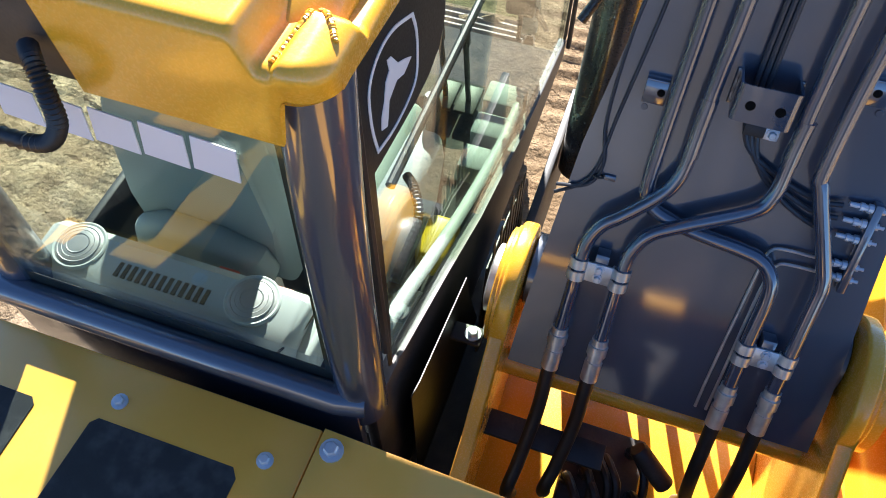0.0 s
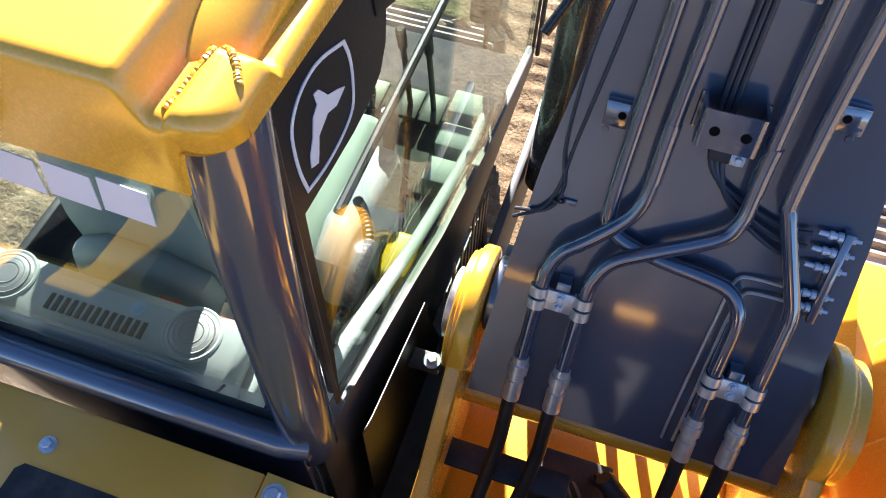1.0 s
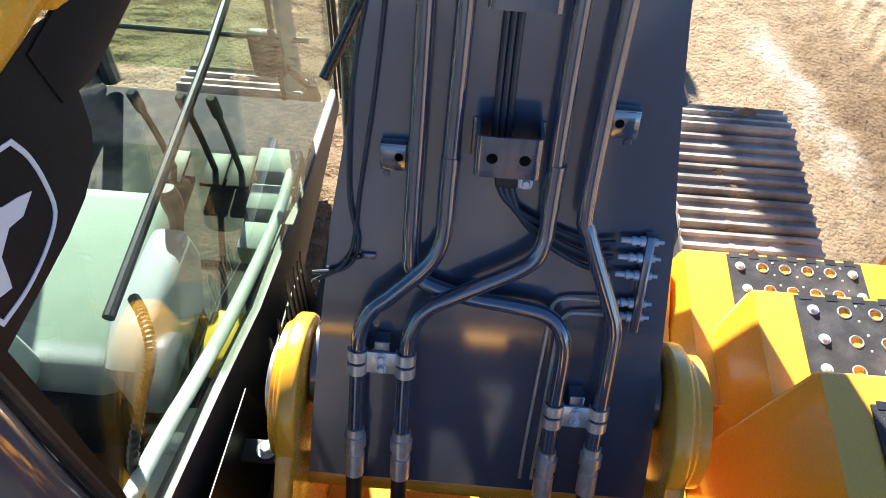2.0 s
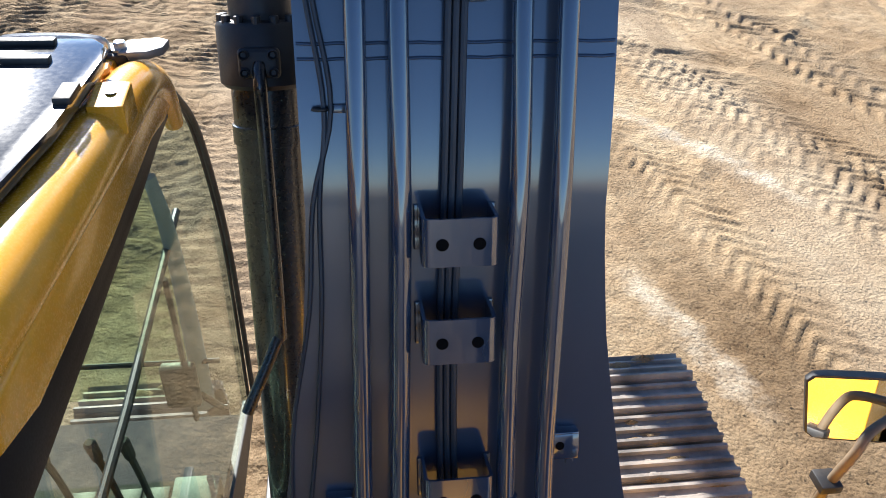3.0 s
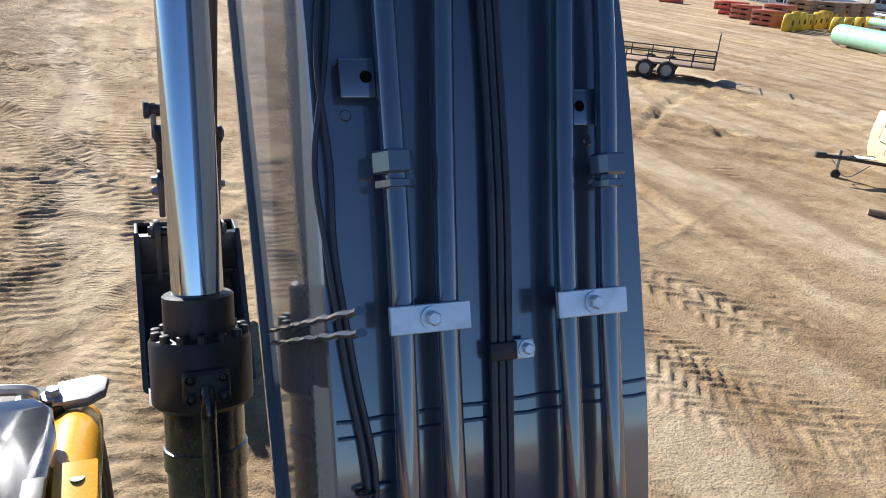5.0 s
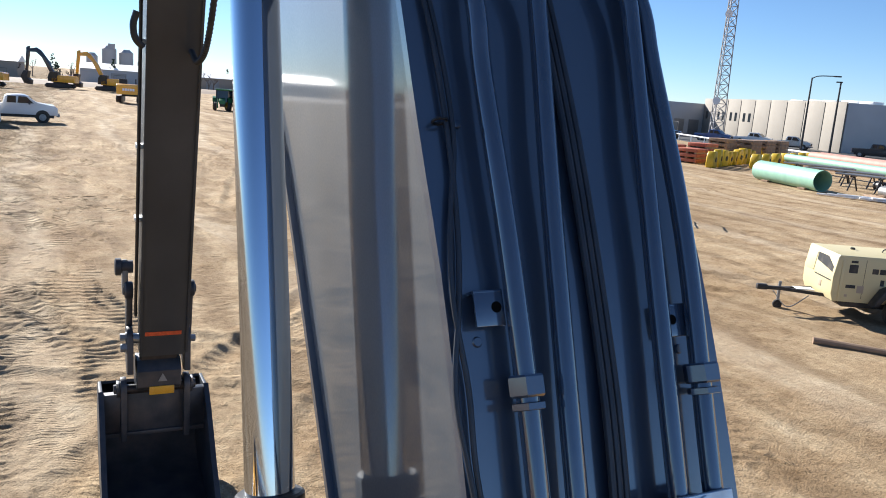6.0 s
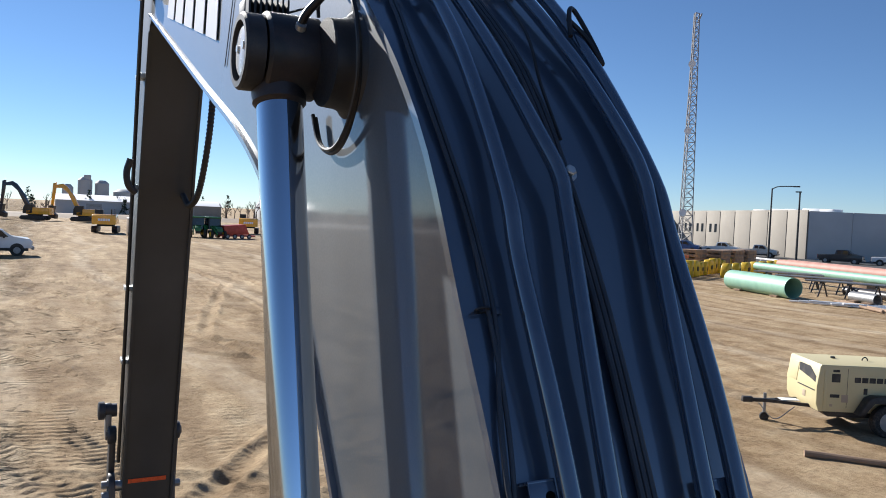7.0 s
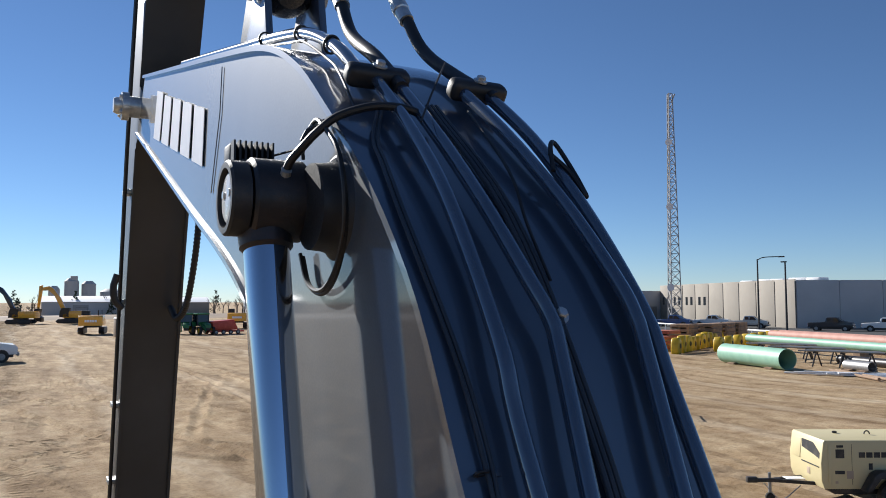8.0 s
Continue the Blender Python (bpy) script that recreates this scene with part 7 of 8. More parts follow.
def utility_trailer():
    ob = thing("utility_trailer", "low rusty utility trailer with mesh ramp gate", "trailer", (18.4, 25.6, 0), -40)
    part("bed", box(B(), (-2.0, -0.95, 0.50), (2.0, 0.95, 0.58), 0.01), WOOD, ob)
    for sy in (-0.95, 0.95):
        for z in (0.75, 1.0):
            part("side_rail", rod(B(), (-2.0, sy, z), (2.0, sy, z), 0.025, 8), RUST, ob)
        for i in range(6):
            part("upright", rod(B(), (-2.0 + 0.8 * i, sy, 0.5), (-2.0 + 0.8 * i, sy, 1.0), 0.022, 8), RUST, ob)
    gate = part("ramp_gate", rod(B(), (2.02, -0.92, 1.75), (2.02, 0.92, 1.75), 0.025, 8), RUST, ob, "upright ramp gate of bars")
    for i in range(9):
        part("gate_bar", rod(B(), (2.02, -0.92 + 0.23 * i, 0.5), (2.02, -0.92 + 0.23 * i, 1.75), 0.016, 6), RUST, gate)
    part("gate_bar", rod(B(), (2.02, -0.92, 1.1), (2.02, 0.92, 1.1), 0.018, 6), RUST, gate)
    for x in (-0.45, 0.35):
        for y in (-1.08, 1.08):
            wheel(ob, x, y, 0.33, 0.2)
    part("tongue", rod(B(), (-2.0, 0, 0.52), (-3.2, 0, 0.52), 0.05, 8), RUST, ob)


utility_trailer()


def timber(x0, y0, x1, y1, r, label):
    ob = thing("timber_log", label, "log", (x0, y0, 0))
    d = V((x1 - x0, y1 - y0, 0))
    part("log", tube(B(), glide([(0, 0, r), d * 0.3 + V((0.02, 0.01, r * 0.95)), d * 0.7 + V((-0.02, 0, r)), d + V((0, 0, r))], 5), [r * (1 - 0.012 * i) for i in range(16)], 10), WOOD, ob)


timber(11.9, 10.05, 13.0, 8.9, 0.07, "weathered timber pole lying on the soil")


def big_pipe(x0, y0, x1, y1, r, m, label, z=None, wall=0.03):
    ob = thing("steel_pipe", label, "pipe", (x0, y0, 0), 0, "stored pipes")
    zc = r if z is None else z
    a, b = V((0, 0, zc)), V((x1 - x0, y1 - y0, zc))
    d = (b - a).normalized()
    side, up = d.cross(V((0, 0, 1))).normalized(), V((0, 0, 1))
    bm = B()
    n = 36
    rings = []
    for c, rr in ((a, r - wall), (a, r), (b, r), (b, r - wall), (a + d * 0.001, r - wall)):
        rings.append([bm.verts.new(c + rr * (math.cos(2 * math.pi * k / n) * side + math.sin(2 * math.pi * k / n) * up)) for k in range(n)])
    for p, q in zip(rings, rings[1:]):
        for k in range(n):
            bm.faces.new((p[k], p[(k + 1) % n], q[(k + 1) % n], q[k]))
    part("pipe_wall", bm, m, ob)
    for k in (0.2, 0.8):
        p = a.lerp(b, k)
        part("timber_chock", box(B(), (p.x - 0.5 * abs(side.x) - 0.15, p.y - 0.5 * abs(side.y) - 0.15, 0), (p.x + 0.5 * abs(side.x) + 0.15, p.y + 0.5 * abs(side.y) + 0.15, 0.10 if z is None else max(0.1, z - r))), WOOD, ob)
    return ob


big_pipe(40.9, 33.2, 42.6, 39.6, 0.66, PIPEGREEN, "large mint-green coated steel pipe on the soil")
big_pipe(52.0, 33.0, 56.0, 49.0, 0.33, PIPEGREEN, "long slim green pipe on timber racks", 1.0)
big_pipe(57.0, 33.0, 61.5, 51.0, 0.40, PIPEPINK, "long pink primed pipe on timber racks", 1.1)
big_pipe(58.3, 33.0, 62.8, 51.0, 0.40, PIPEPINK, "long pink primed pipe on timber racks", 1.1)
big_pipe(43.8, 29.6, 44.3, 31.6, 0.32, STEEL, "short rusty pipe offcut")
big_pipe(47.0, 29.0, 48.5, 35.0, 0.30, RUST, "rusty brown pipe length")
for i in range(2):
    timber(39.6 + 0.35 * i, 26.5 - 0.3 * i, 42.4 + 0.3 * i, 31.4 - 0.2 * i, 0.09, "pale board lying among the stored pipes")


def boards():
    for i in range(6):
        ob = thing("white_plank", "white plank lying in a loose pile", "plank", (40.6 + 0.45 * i, 29.2 - 0.35 * i, 0.0), -62 + 5 * i, "loose white planks")
        part("plank", box(B(), (-3.2, -0.14, 0.02 + 0.05 * (i % 3)), (3.2, 0.14, 0.10 + 0.05 * (i % 3)), 0.01), CARWHITE, ob)


boards()


def rack(x, y, turn):
    ob = thing("pipe_rack", "rusty trestle rack with loose steel", "rack", (x, y, 0), turn, "pipe racks")
    for sx in (-1.6, 0, 1.6):
        for sy in (-0.4, 0.4):
            part("leg", rod(B(), (sx + sy * 0.5, sy, 0), (sx, sy * 0.3, 0.95), 0.05, 8), RUST, ob)
        part("bearer", rod(B(), (sx, -0.8, 0.95), (sx, 0.8, 0.95), 0.06, 8), RUST, ob)
    for k in range(5):
        part("steel_bar", rod(B(), (-2.6 + 0.2 * k, -0.55 + 0.25 * k, 1.05), (2.4 - 0.1 * k, -0.5 + 0.25 * k, 1.05), 0.06, 8), STEEL, ob)


for x, y in ((45.5, 32.6), (47.4, 36.5), (49.5, 40.2)):
    rack(x, y, -66)


def float_unit(x, y, turn, s):
    """A rounded yellow plastic float standing on edge."""
    ob = thing("plastic_float", "rounded yellow plastic float standing on edge in a row", "float", (x, y, 0), turn, "row of yellow floats")
    part("shell", prism(B(), [(-0.5 * s, 0), (-0.62 * s, 0.3 * s), (-0.55 * s, 1.0 * s), (-0.3 * s, 1.3 * s), (0.3 * s, 1.3 * s), (0.55 * s, 1.0 * s), (0.62 * s, 0.3 * s), (0.5 * s, 0)], "y", -0.32, 0.32, 0.12, 3), FLOAT, ob)
    part("hub", lathe(B(), (0, -0.36, 0.65 * s), (0, 1, 0), [(0, 0.2), (0.72, 0.2)], 16), SATIN, ob)


for i in range(17):
    k = i / 16
    float_unit(45.8 + 22.5 * k, 47.5 + 15.0 * k - 2.0 * k, 30 + 8 * math.sin(i * 2.1), 1.0 + 0.1 * math.sin(i * 1.3))
for i in range(8):
    float_unit(51.0 + 2.4 * i, 47.8 + 1.1 * i, 20 + 9 * math.sin(i * 1.7), 0.95)


def crate_stack(x, y, turn, n, m):
    ob = thing("crate_stack", "stack of red-brown palletised goods", "pallet", (x, y, 0), turn, "pallet stacks")
    for i in range(n):
        z = 0.42 * i
        part("load", box(B(), (-1.1, -0.9, z + 0.12), (1.1, 0.9, z + 0.40), 0.02), m, ob)
        for sy in (-0.8, 0, 0.8):
            part("pallet_runner", box(B(), (-1.15, sy - 0.08, z), (1.15, sy + 0.08, z + 0.12)), WOOD, ob)


for x, y, n, m in ((47.5, 51.5, 3, BRICKRED), (49.8, 52.8, 4, BRICKRED), (54.5, 55.2, 5, WOOD), (57.5, 55.0, 5, WOOD), (60.5, 56.0, 5, WOOD), (50.5, 57.5, 3, BRICKRED), (64.0, 57.5, 5, WOOD), (53.0, 62.0, 3, REDPAINT), (56.5, 66.0, 2, REDPAINT), (59.0, 70.0, 2, REDPAINT), (57.0, 77.0, 2, REDPAINT)):
    crate_stack(x, y, 20, n, m)


def warehouse():
    ob = thing("warehouse", "long tan tilt-up concrete warehouse with a shaded grey side", "building", (0, 0, 0))
    A, C, D = V((102.5, 79.5, 0)), V((121.5, 128.0, 0)), V((140.0, 58.0, 0))
    Hh = 7.3
    E_ = C + (D - A)
    bm = B()
    lo = [bm.verts.new(p) for p in (A, D, E_, C)]
    hi = [bm.verts.new(p + V((0, 0, Hh))) for p in (A, D, E_, C)]
    bm.faces.new(hi)
    for i in range(4):
        bm.faces.new((lo[i], lo[(i + 1) % 4], hi[(i + 1) % 4], hi[i]))
    part("roof", bm, CONCRETE2, ob, "", 0)
    d = (C - A).normalized()
    n = V((-d.y, d.x, 0))
    turn = math.degrees(math.atan2(d.y, d.x))
    count = 9
    span = (C - A).length / count
    for i in range(count):
        p = A + d * span * i
        bm = box(B(), (0.02, 0.0, 0), (span - 0.02, 0.14, Hh + 0.25), 0.02)
        q = part("wall_panel", bm, CONCRETE, ob)
        q.matrix_basis = Matrix.Translation(p) @ pose(0, 0, 0, 0, 0, turn)
        post = part("downpipe", box(B(), (-0.05, 0.10, 0), (0.05, 0.2, Hh)), SATIN, q)
        if i > 4:
            for k in range(2):
                part("window", box(B(), (1.2 + 2.2 * k, 0.12, 3.4), (2.2 + 2.2 * k, 0.16, 5.0)), CARGLASS, q)
    for off, back, w, h in ((3.0, 5.0, 1.2, 0.55), (8.5, 6.0, 1.6, 0.75), (13.0, 5.0, 1.3, 0.65), (18.5, 6.0, 1.6, 0.75), (25.0, 6.0, 1.4, 0.65)):
        p = A + d * off + (D - A).normalized() * back
        part("roof_unit", box(B(), (p.x - w, p.y - w, Hh), (p.x + w, p.y + w, Hh + 0.25 + 0.6 * h), 0.15), ROOFW, ob)
    d2 = (D - A).normalized()
    turn2 = math.degrees(math.atan2(d2.y, d2.x))
    for i in range(6):
        p = A + d2 * (6.5 * i)
        bm = box(B(), (0.03, -0.12, 0), (6.47, 0.0, Hh + 0.1), 0.02)
        # shade of this side put into its colour: grey where lit panels are tan
        q = part("wall_panel", bm, CONCRETE2, ob)
        q.matrix_basis = Matrix.Translation(p) @ pose(0, 0, 0, 0, 0, turn2)
    wing = part("wing", box(B(), (108, 128, 0), (136, 150, 6.4), 0.05), CONCRETE2, ob, "grey lower wing")
    for i in range(3):
        part("dock_door", box(B(), (109.5 + 4 * i, 127.9, 0), (112.2 + 4 * i, 128.0, 3.0)), STEEL, wing)
    shed = thing("small_shed", "small pale site shed with one door", "shed", (97.5, 112.5, 0), -45)
    part("shed_body", box(B(), (-2.4, -1.6, 0), (2.4, 1.6, 2.6), 0.04), CONCRETE, shed)
    part("shed_door", box(B(), (-2.44, -0.6, 0), (-2.39, 0.5, 2.1)), WHITE, shed)


warehouse()


def mast():
    ob = thing("lattice_mast", "tall thin galvanised lattice radio mast", "mast", (94.6, 97.0, 0))
    top, w0, w1 = 39.5, 1.35, 0.5
    corner = [(math.cos(a), math.sin(a)) for a in (radians(90), radians(210), radians(330))]
    def at(k, z):
        w = w0 + (w1 - w0) * z / top
        return V((corner[k][0] * w, corner[k][1] * w, z))
    for k in range(3):
        part("mast_leg", rod(B(), at(k, 0), at(k, top), 0.09, 6), GALV, ob)
    for face in range(3):
        bm = B()
        j = (face + 1) % 3
        for i in range(26):
            z0, z1 = top * i / 26, top * (i + 1) / 26
            tube(bm, [at(face, z0), at(j, z1)], 0.045, 4)
            tube(bm, [at(j, z0), at(face, z1)], 0.045, 4)
            tube(bm, [at(face, z1), at(j, z1)], 0.045, 4)
        part("bracing", bm, GALV, ob, "zigzag bracing")
    part("antenna", rod(B(), (0.5, 0, 38.2), (1.2, 0, 39.6), 0.12, 8), GALV, ob)
    for z in (6.5, 20, 31):
        part("dish", lathe(B(), at(1, z), (-1, -0.6, 0), [(0, 0.15), (0.2, 0.55), (0.35, 0.6)], 16), ROOFW, ob)


mast()


def street_lamp(x, y, h, arm_len, turn):
    ob = thing("street_lamp", "slim dark steel lamp post", "street lamp", (x, y, 0), turn, "lamp posts")
    part("pole", tube(B(), [(0, 0, 0), (0, 0, h)], [0.16, 0.10], 10), SATIN, ob)
    if arm_len:
        part("bracket_arm", tube(B(), glide([(0, 0, h - 0.1), (arm_len * 0.3, 0, h + 0.25), (arm_len, 0, h + 0.3)], 5), 0.07, 8), SATIN, ob)
        part("lamp_head", box(B(), (arm_len - 0.2, -0.2, h + 0.18), (arm_len + 0.7, 0.2, h + 0.36), 0.05), SATIN, ob)
    else:
        part("lamp_head", box(B(), (-0.55, -0.2, h - 0.02), (0.2, 0.2, h + 0.14), 0.05), SATIN, ob)


street_lamp(88.3, 70.2, 9.4, 0, -62)
street_lamp(92.8, 78.4, 10.3, 3.0, -62)


def lot_edge():
    """Asphalt parking strip, kerb and a pale guard rail along it."""
    d, n = V((0.366, 0.930, 0)), V((-0.930, 0.366, 0))
    a = V((100, 74, 0))
    bm = B()
    q = [a + n * 22 - d * 70, a + n * 22 + d * 70, a - n * 14 + d * 70, a - n * 14 - d * 70]
    lo, hi = [bm.verts.new((p.x, p.y, -0.05)) for p in q], [bm.verts.new((p.x, p.y, 0.06)) for p in q]
    bm.faces.new(hi)
    for i in range(4):
        bm.faces.new((lo[i], lo[(i + 1) % 4], hi[(i + 1) % 4], hi[i]))
    tagged(part("parking_lot", bm, ASPHALT, None, "grey asphalt parking strip before the warehouse", 0), category="pavement", kind="structure")
    ob = thing("guard_rail", "low pale pipe guard rail along the lot", "rail", tuple(a + n * 21), math.degrees(math.atan2(d.y, d.x)))
    part("rail", rod(B(), (-60, 0, 0.9), (45, 0, 0.9), 0.10, 8), ROOFW, ob)
    for i in range(22):
        part("post", rod(B(), (-60 + 5 * i, 0, 0), (-60 + 5 * i, 0, 0.9), 0.08, 6), ROOFW, ob)


lot_edge()


def far_excavator(x, y, turn, paint, reach, label):
    """A crawler excavator, boom along its own +x."""
    ob = thing("excavator", label, "excavator", (x, y, 0), turn, "far excavators")
    for sy in (-1.25, 1.25):
        part("crawler", prism(B(), [(-2.0, 0.1), (-2.4, 0.5), (-2.0, 0.95), (2.0, 0.95), (2.4, 0.5), (2.0, 0.1)], "y", sy - 0.33, sy + 0.33, 0.04), SATIN, ob)
    part("house", prism(B(), [(-2.9, 1.2), (-2.9, 2.3), (-2.6, 2.5), (0.0, 2.5), (0.3, 1.9), (1.2, 1.9), (1.2, 1.2)], "y", -1.45, 1.45, 0.08), YELLOW if paint is None else paint, ob)
    part("turntable", box(B(), (-1, -1, 0.9), (1, 1, 1.25)), SATIN, ob)
    c = part("cab", prism(B(), [(0.0, 1.3), (0.0, 3.1), (1.4, 3.1), (1.75, 2.4), (1.8, 1.3)], "y", 0.45, 1.45, 0.05), SATIN, ob)
    part("cab_window", prism(B(), [(0.15, 1.9), (0.15, 2.95), (1.35, 2.95), (1.6, 2.4), (1.62, 1.9)], "y", 1.445, 1.462), CARGLASS, c)
    part("handrail", tube(B(), [(-2.6, -1.2, 2.5), (-2.6, -1.2, 3.2), (-0.4, -1.2, 3.2), (-0.4, -1.2, 2.5)], 0.03, 6), SATIN, ob)
    if reach:
        part("boom", prism(B(), [(0.6, 1.8), (2.0, 4.9), (3.4, 6.8), (4.2, 7.3), (5.9, 6.9), (5.9, 6.4), (4.2, 6.5), (3.2, 5.6), (1.6, 2.4)], "y", -0.3, 0.3, 0.04), CARDARK if reach == 2 else YELLOW, ob)
        part("arm", prism(B(), [(5.4, 7.5), (6.0, 7.3), (6.3, 3.0), (5.9, 2.9), (5.5, 6.0)], "y", -0.22, 0.22, 0.04), CARDARK if reach == 2 else YELLOW, ob)
        part("bucket", prism(B(), [(5.6, 2.9), (6.4, 3.0), (7.0, 1.8), (6.4, 0.6), (5.3, 0.4), (5.2, 1.2), (5.9, 1.6)], "y", -0.7, 0.7, 0.04), SATIN, ob)
    else:
        for i in range(5):
            part("lettering_block", box(B(), (-2.915, -0.75 + 0.3 * i, 1.65), (-2.90, -0.5 + 0.3 * i, 1.95)), WHITE, ob, "plain pale block decal")
        part("exhaust", rod(B(), (-1.6, -0.8, 2.4), (-1.6, -0.8, 3.2), 0.08, 8), SATIN, ob)
    return ob


far_excavator(-1.8, 168, 160, None, 2, "yellow excavator with raised dark boom, far across the yard")
far_excavator(6.8, 168, 160, None, 1, "yellow excavator with raised yellow boom, far across the yard")
far_excavator(-12.5, 150, 165, None, 1, "yellow excavator with raised boom beside another machine")
far_excavator(6.9, 113.5, 80, None, 0, "yellow excavator seen from its counterweight")
far_excavator(28.9, 126, 75, None, 0, "yellow machine parked beside the tractors")


def toilet():
    ob = thing("portable_toilet", "tan plastic portable toilet", "toilet cabin", (9.2, 103, 0), 10)
    part("cabin", box(B(), (-0.6, -0.6, 0), (0.6, 0.6, 2.15), 0.04), TANPLASTIC, ob)
    part("cabin_roof", box(B(), (-0.63, -0.63, 2.15), (0.63, 0.63, 2.35), 0.12, 3), ROOFW, ob)
    part("cabin_door", box(B(), (-0.4, -0.625, 0.1), (0.4, -0.6, 2.0), 0.01), TANPLASTIC, ob)


toilet()


def tractor(x, y, turn, label):
    ob = thing("farm_tractor", label, "tractor", (x, y, 0), turn, "tractors")
    part("bonnet", prism(B(), [(0.4, 0.9), (0.4, 1.65), (2.0, 1.5), (2.3, 1.3), (2.35, 0.9)], "y", -0.4, 0.4, 0.06), GREENPAINT, ob)
    part("chassis", box(B(), (-1.2, -0.3, 0.55), (2.2, 0.3, 1.0), 0.05), SATIN, ob)
    for sy in (-0.95, 0.95):
        part("mudguard", prism(B(), [(-1.85, 1.05), (-1.6, 1.55), (-0.9, 1.78), (-0.2, 1.60), (0.0, 1.1), (-0.15, 1.1), (-0.3, 1.5), (-0.9, 1.68), (-1.5, 1.46), (-1.72, 1.05)], "y", sy - 0.28, sy + 0.28), GREENPAINT, ob)
    c = part("cab", prism(B(), [(-1.0, 1.1), (-1.05, 2.6), (0.45, 2.6), (0.55, 1.1)], "y", -0.75, 0.75, 0.05), CARGLASS, ob)
    part("cab_roof", box(B(), (-1.15, -0.85, 2.58), (0.6, 0.85, 2.78), 0.06), GREENPAINT, c)
    for px in (-1.02, 0.48):
        for py in (-0.76, 0.76):
            part("cab_post", rod(B(), (px, py, 1.1), (px, py, 2.6), 0.05, 6), SATIN, c)
    for sy in (-0.95, 0.95):
        wheel(ob, -0.9, sy, 0.85, 0.5, FLOAT)
        wheel(ob, 1.6, sy * 0.9, 0.55, 0.35, FLOAT)
    part("loader_arm", prism(B(), [(0.2, 1.5), (2.4, 0.8), (2.9, 0.4), (3.0, 0.55), (2.5, 1.0), (0.3, 1.7)], "y", -0.65, -0.5), GREENPAINT, ob)


tractor(17.6, 106.5, -100, "green farm tractor with glazed cab")
tractor(19.4, 105.5, -80, "green farm tractor with front loader")
ob = thing("red_implement", "red farm implement with tines", "implement", (22.2, 105, 0), 10)
part("hopper", prism(B(), [(-1.8, 0.5), (-2.0, 1.7), (1.0, 1.9), (1.6, 0.6)], "y", -0.9, 0.9, 0.06), REDPAINT, ob)
part("implement_frame", box(B(), (-2.4, -1.0, 0.3), (2.4, 1.0, 0.5), 0.03), REDPAINT, ob)
for i in range(4):
    wheel(ob, -1.5 + i, -1.0, 0.3, 0.15)


def low_building(x, y, w, d, h, m, label, turn=0):
    ob = thing("far_building", label, "building", (x, y, 0), turn, "far buildings")
    part("wall_block", box(B(), (-w / 2, -d / 2, 0), (w / 2, d / 2, h), 0.05), m, ob)
    part("roof", prism(B(), [(-d / 2 - 0.4, h), (0, h + d * 0.12), (d / 2 + 0.4, h)], "x", -w / 2 - 0.3, w / 2 + 0.3), ROOFW, ob)
    part("roll_door", box(B(), (-w * 0.2, -d / 2 - 0.06, 0.1), (-w * 0.2 + 4, -d / 2 + 0.02, h * 0.8)), STEEL, ob)


for x, y, w, d, h, m, label in ((16, 246, 26, 14, 4.2, CONCRETE2, "low pale metal building in the distance"), (44, 272, 18, 14, 4, CONCRETE, "low tan building beyond the yard"), (74, 260, 20, 14, 4.6, CONCRETE2, "grey gabled building beyond the yard"), (-25, 250, 26, 16, 4.6, CONCRETE, "low tan building beyond the yard"), (100, 245, 22, 14, 4.6, CONCRETE2, "grey gabled building beyond the yard"), (-60, 250, 30, 16, 5, CONCRETE2, "grey metal building beyond the yard")):
    low_building(x, y, w, d, h, m, label, -4)
ob = thing("grain_elevator", "grey concrete grain elevator on the skyline", "silo", (17, 330, 0))
for i, (dx, r, h) in enumerate(((-9, 2.0, 9), (-3, 2.6, 12), (3, 2.6, 11), (11, 4, 8))):
    part("silo", lathe(B(), (dx, 0, 0), (0, 0, 1), [(0, r), (h, r), (h + 1.2, r * 0.5)], 20), CONCRETE2, ob)
part("head_house", box(B(), (-3.5, -2, 11.5), (-1.0, 2, 14), 0.05), CONCRETE2, ob)


def berm():
    """A long low grassy bank that closes the yard."""
    bm = B()
    rows = []
    rng = random.Random(5)
    for i in range(90):
        a = radians(-75 + 150 * i / 89)
        r = 205 + 8 * math.sin(i * 0.4)
        c, s = math.cos(a), math.sin(a)
        rows.append([(s * r, c * r, 0), (s * (r + 6), c * (r + 6), 0.9 + rng.uniform(-0.3, 0.4)), (s * (r + 14), c * (r + 14), 0.9), (s * (r + 24), c * (r + 24), -0.2)])
    strip(bm, rows)
    tagged(part("earth_bank", bm, surface("dead_grass", (0.26, 0.19, 0.13), 0.95, vary=0.25, scale=0.15, fine=2, bump=0.2), None, "low bank of dead grass round the yard", 60), category="bank", kind="structure")


berm()


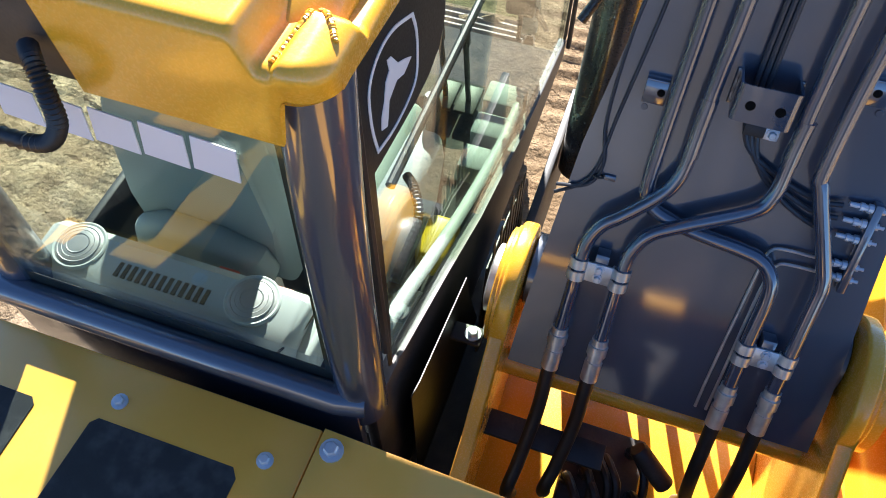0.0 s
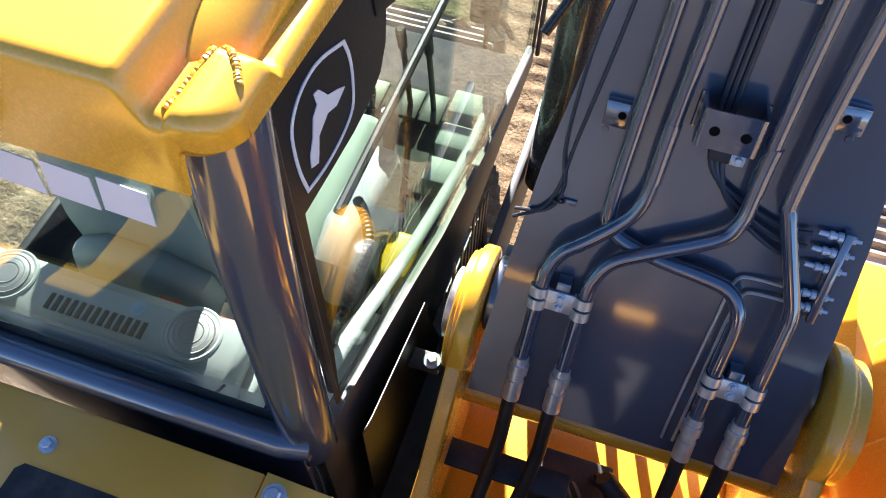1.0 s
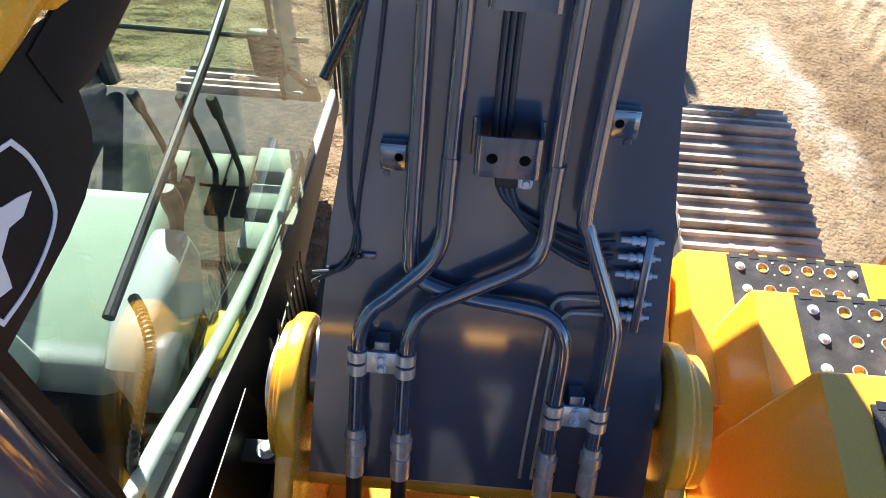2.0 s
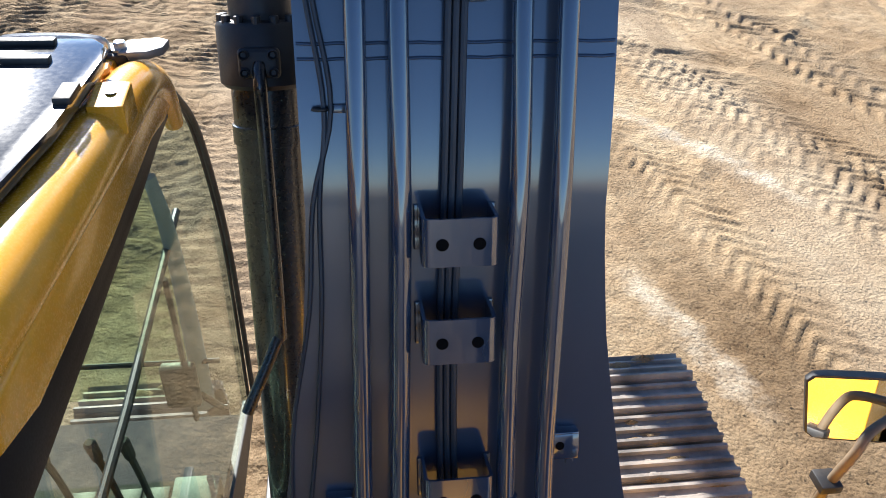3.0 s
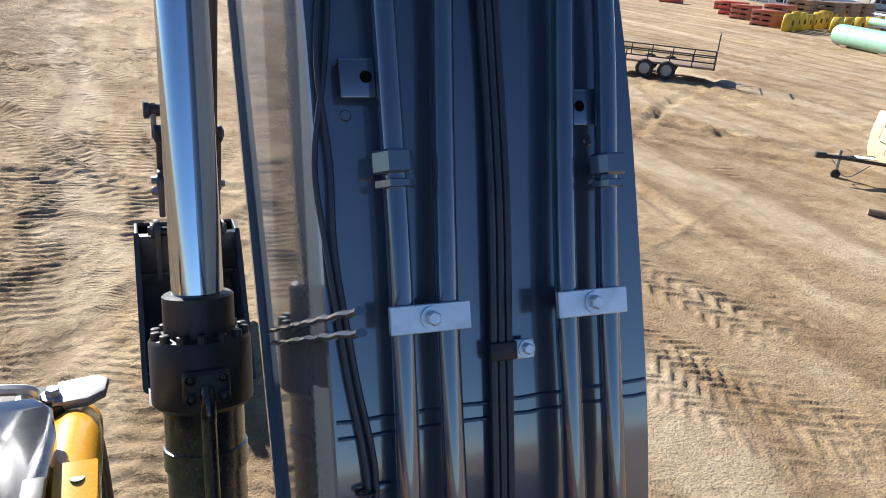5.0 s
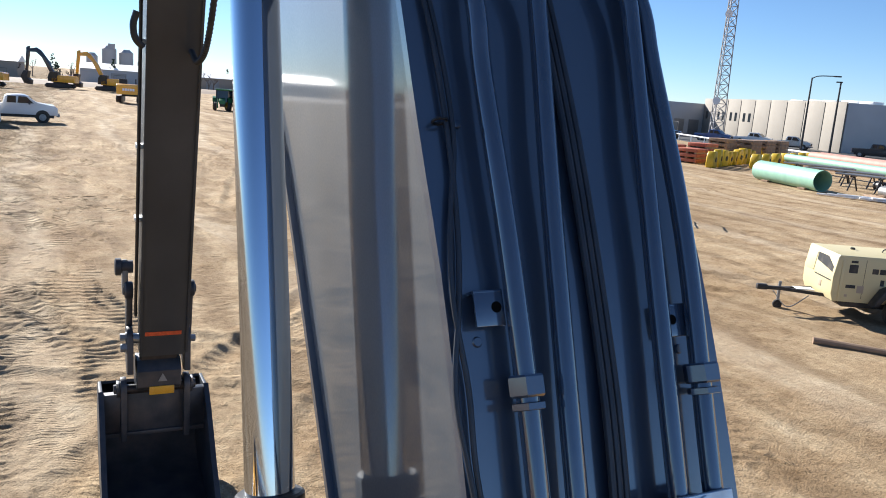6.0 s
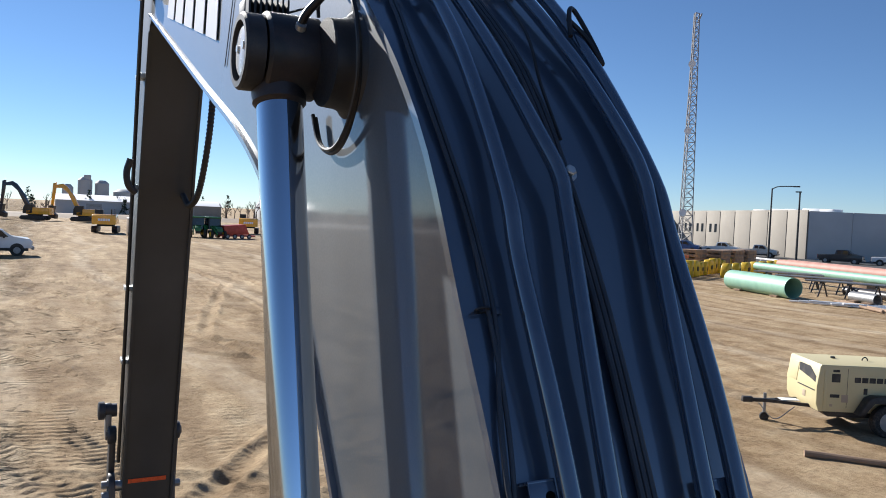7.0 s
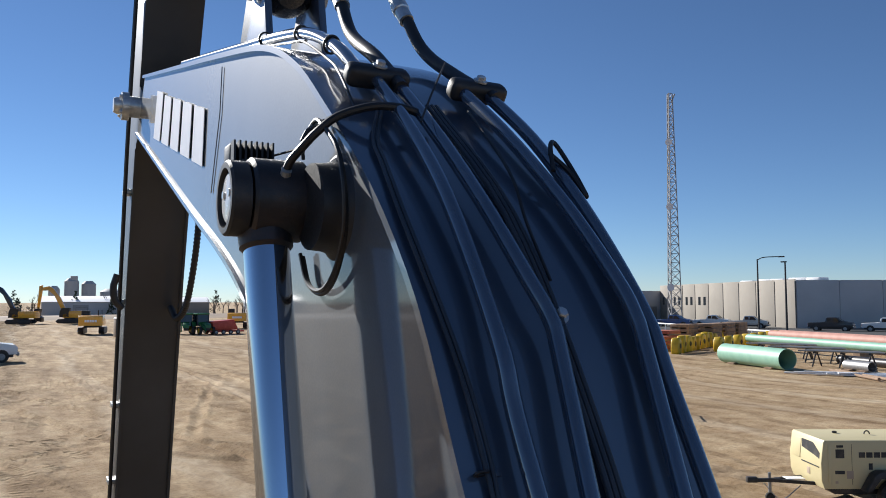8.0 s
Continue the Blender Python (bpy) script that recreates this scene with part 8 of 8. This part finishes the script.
def far_woods():
    """Bare winter trees and a few evergreens along the skyline."""
    rng = random.Random(12)
    vs, fs = [], []

    def stick(p, q, r):
        k = len(vs)
        d = (q - p).normalized()
        s = d.cross(V((0.3, 0.9, 0.2))).normalized()
        u = s.cross(d)
        for c, rr in ((p, r), (q, r * 0.55)):
            for j in range(3):
                a = j * 2.094
                vs.append(tuple(c + rr * (math.cos(a) * s + math.sin(a) * u)))
        for j in range(3):
            fs.append((k + j, k + (j + 1) % 3, k + 3 + (j + 1) % 3, k + 3 + j))

    def grow(p, d, length, r, depth):
        q = p + d * length
        stick(p, q, r)
        if depth == 0:
            return
        for _ in range(3 if depth > 1 else 4):
            nd = (d + V((rng.uniform(-0.8, 0.8), rng.uniform(-0.8, 0.8), rng.uniform(-0.15, 0.5)))).normalized()
            grow(p.lerp(q, rng.uniform(0.55, 1.0)), nd, length * rng.uniform(0.5, 0.75), r * 0.55, depth - 1)

    for _ in range(300):
        a = radians(rng.uniform(-45, 68))
        dist = rng.uniform(215, 330)
        grow(V((math.sin(a) * dist, math.cos(a) * dist, 0)), V((0, 0, 1)), rng.uniform(1.8, 3.4), 0.22, 3)
    me = bpy.data.meshes.new("far_woods")
    me.from_pydata(vs, [], fs)
    me.materials.append(TWIG)
    tagged(new("far_woods", me), "leafless winter trees along the skyline", "trees", kind="stuff")
    vs, fs = [], []
    for _ in range(26):
        a, dist = radians(rng.uniform(-40, 60)), rng.uniform(230, 300)
        x, y, h = math.sin(a) * dist, math.cos(a) * dist, rng.uniform(4, 8)
        for _ in range(70):
            t = rng.random()
            rr = (1 - t) * h * 0.26 * rng.uniform(0.5, 1.1)
            b = rng.uniform(0, 6.28)
            c = V((x + rr * math.cos(b), y + rr * math.sin(b), 0.6 + t * h))
            k = len(vs)
            for _ in range(3):
                vs.append(tuple(c + V((rng.uniform(-0.6, 0.6), rng.uniform(-0.6, 0.6), rng.uniform(-0.7, 0.5)))))
            fs.append((k, k + 1, k + 2))
    me = bpy.data.meshes.new("far_evergreens")
    me.from_pydata(vs, [], fs)
    me.materials.append(DARKGREEN)
    tagged(new("far_evergreens", me), "dark evergreens standing along the skyline", "trees", kind="stuff")


far_woods()
ob = thing("site_container", "white steel container on the yard", "container", (-7.2, 62.5, 0), 5)
part("container_body", box(B(), (-2.2, -1.2, 0), (2.2, 1.2, 2.6), 0.04), CARWHITE, ob)
for i in range(9):
    part("corrugation", box(B(), (-2.0 + 0.5 * i, -1.24, 0.15), (-1.75 + 0.5 * i, -1.195, 2.45)), CARWHITE, ob)
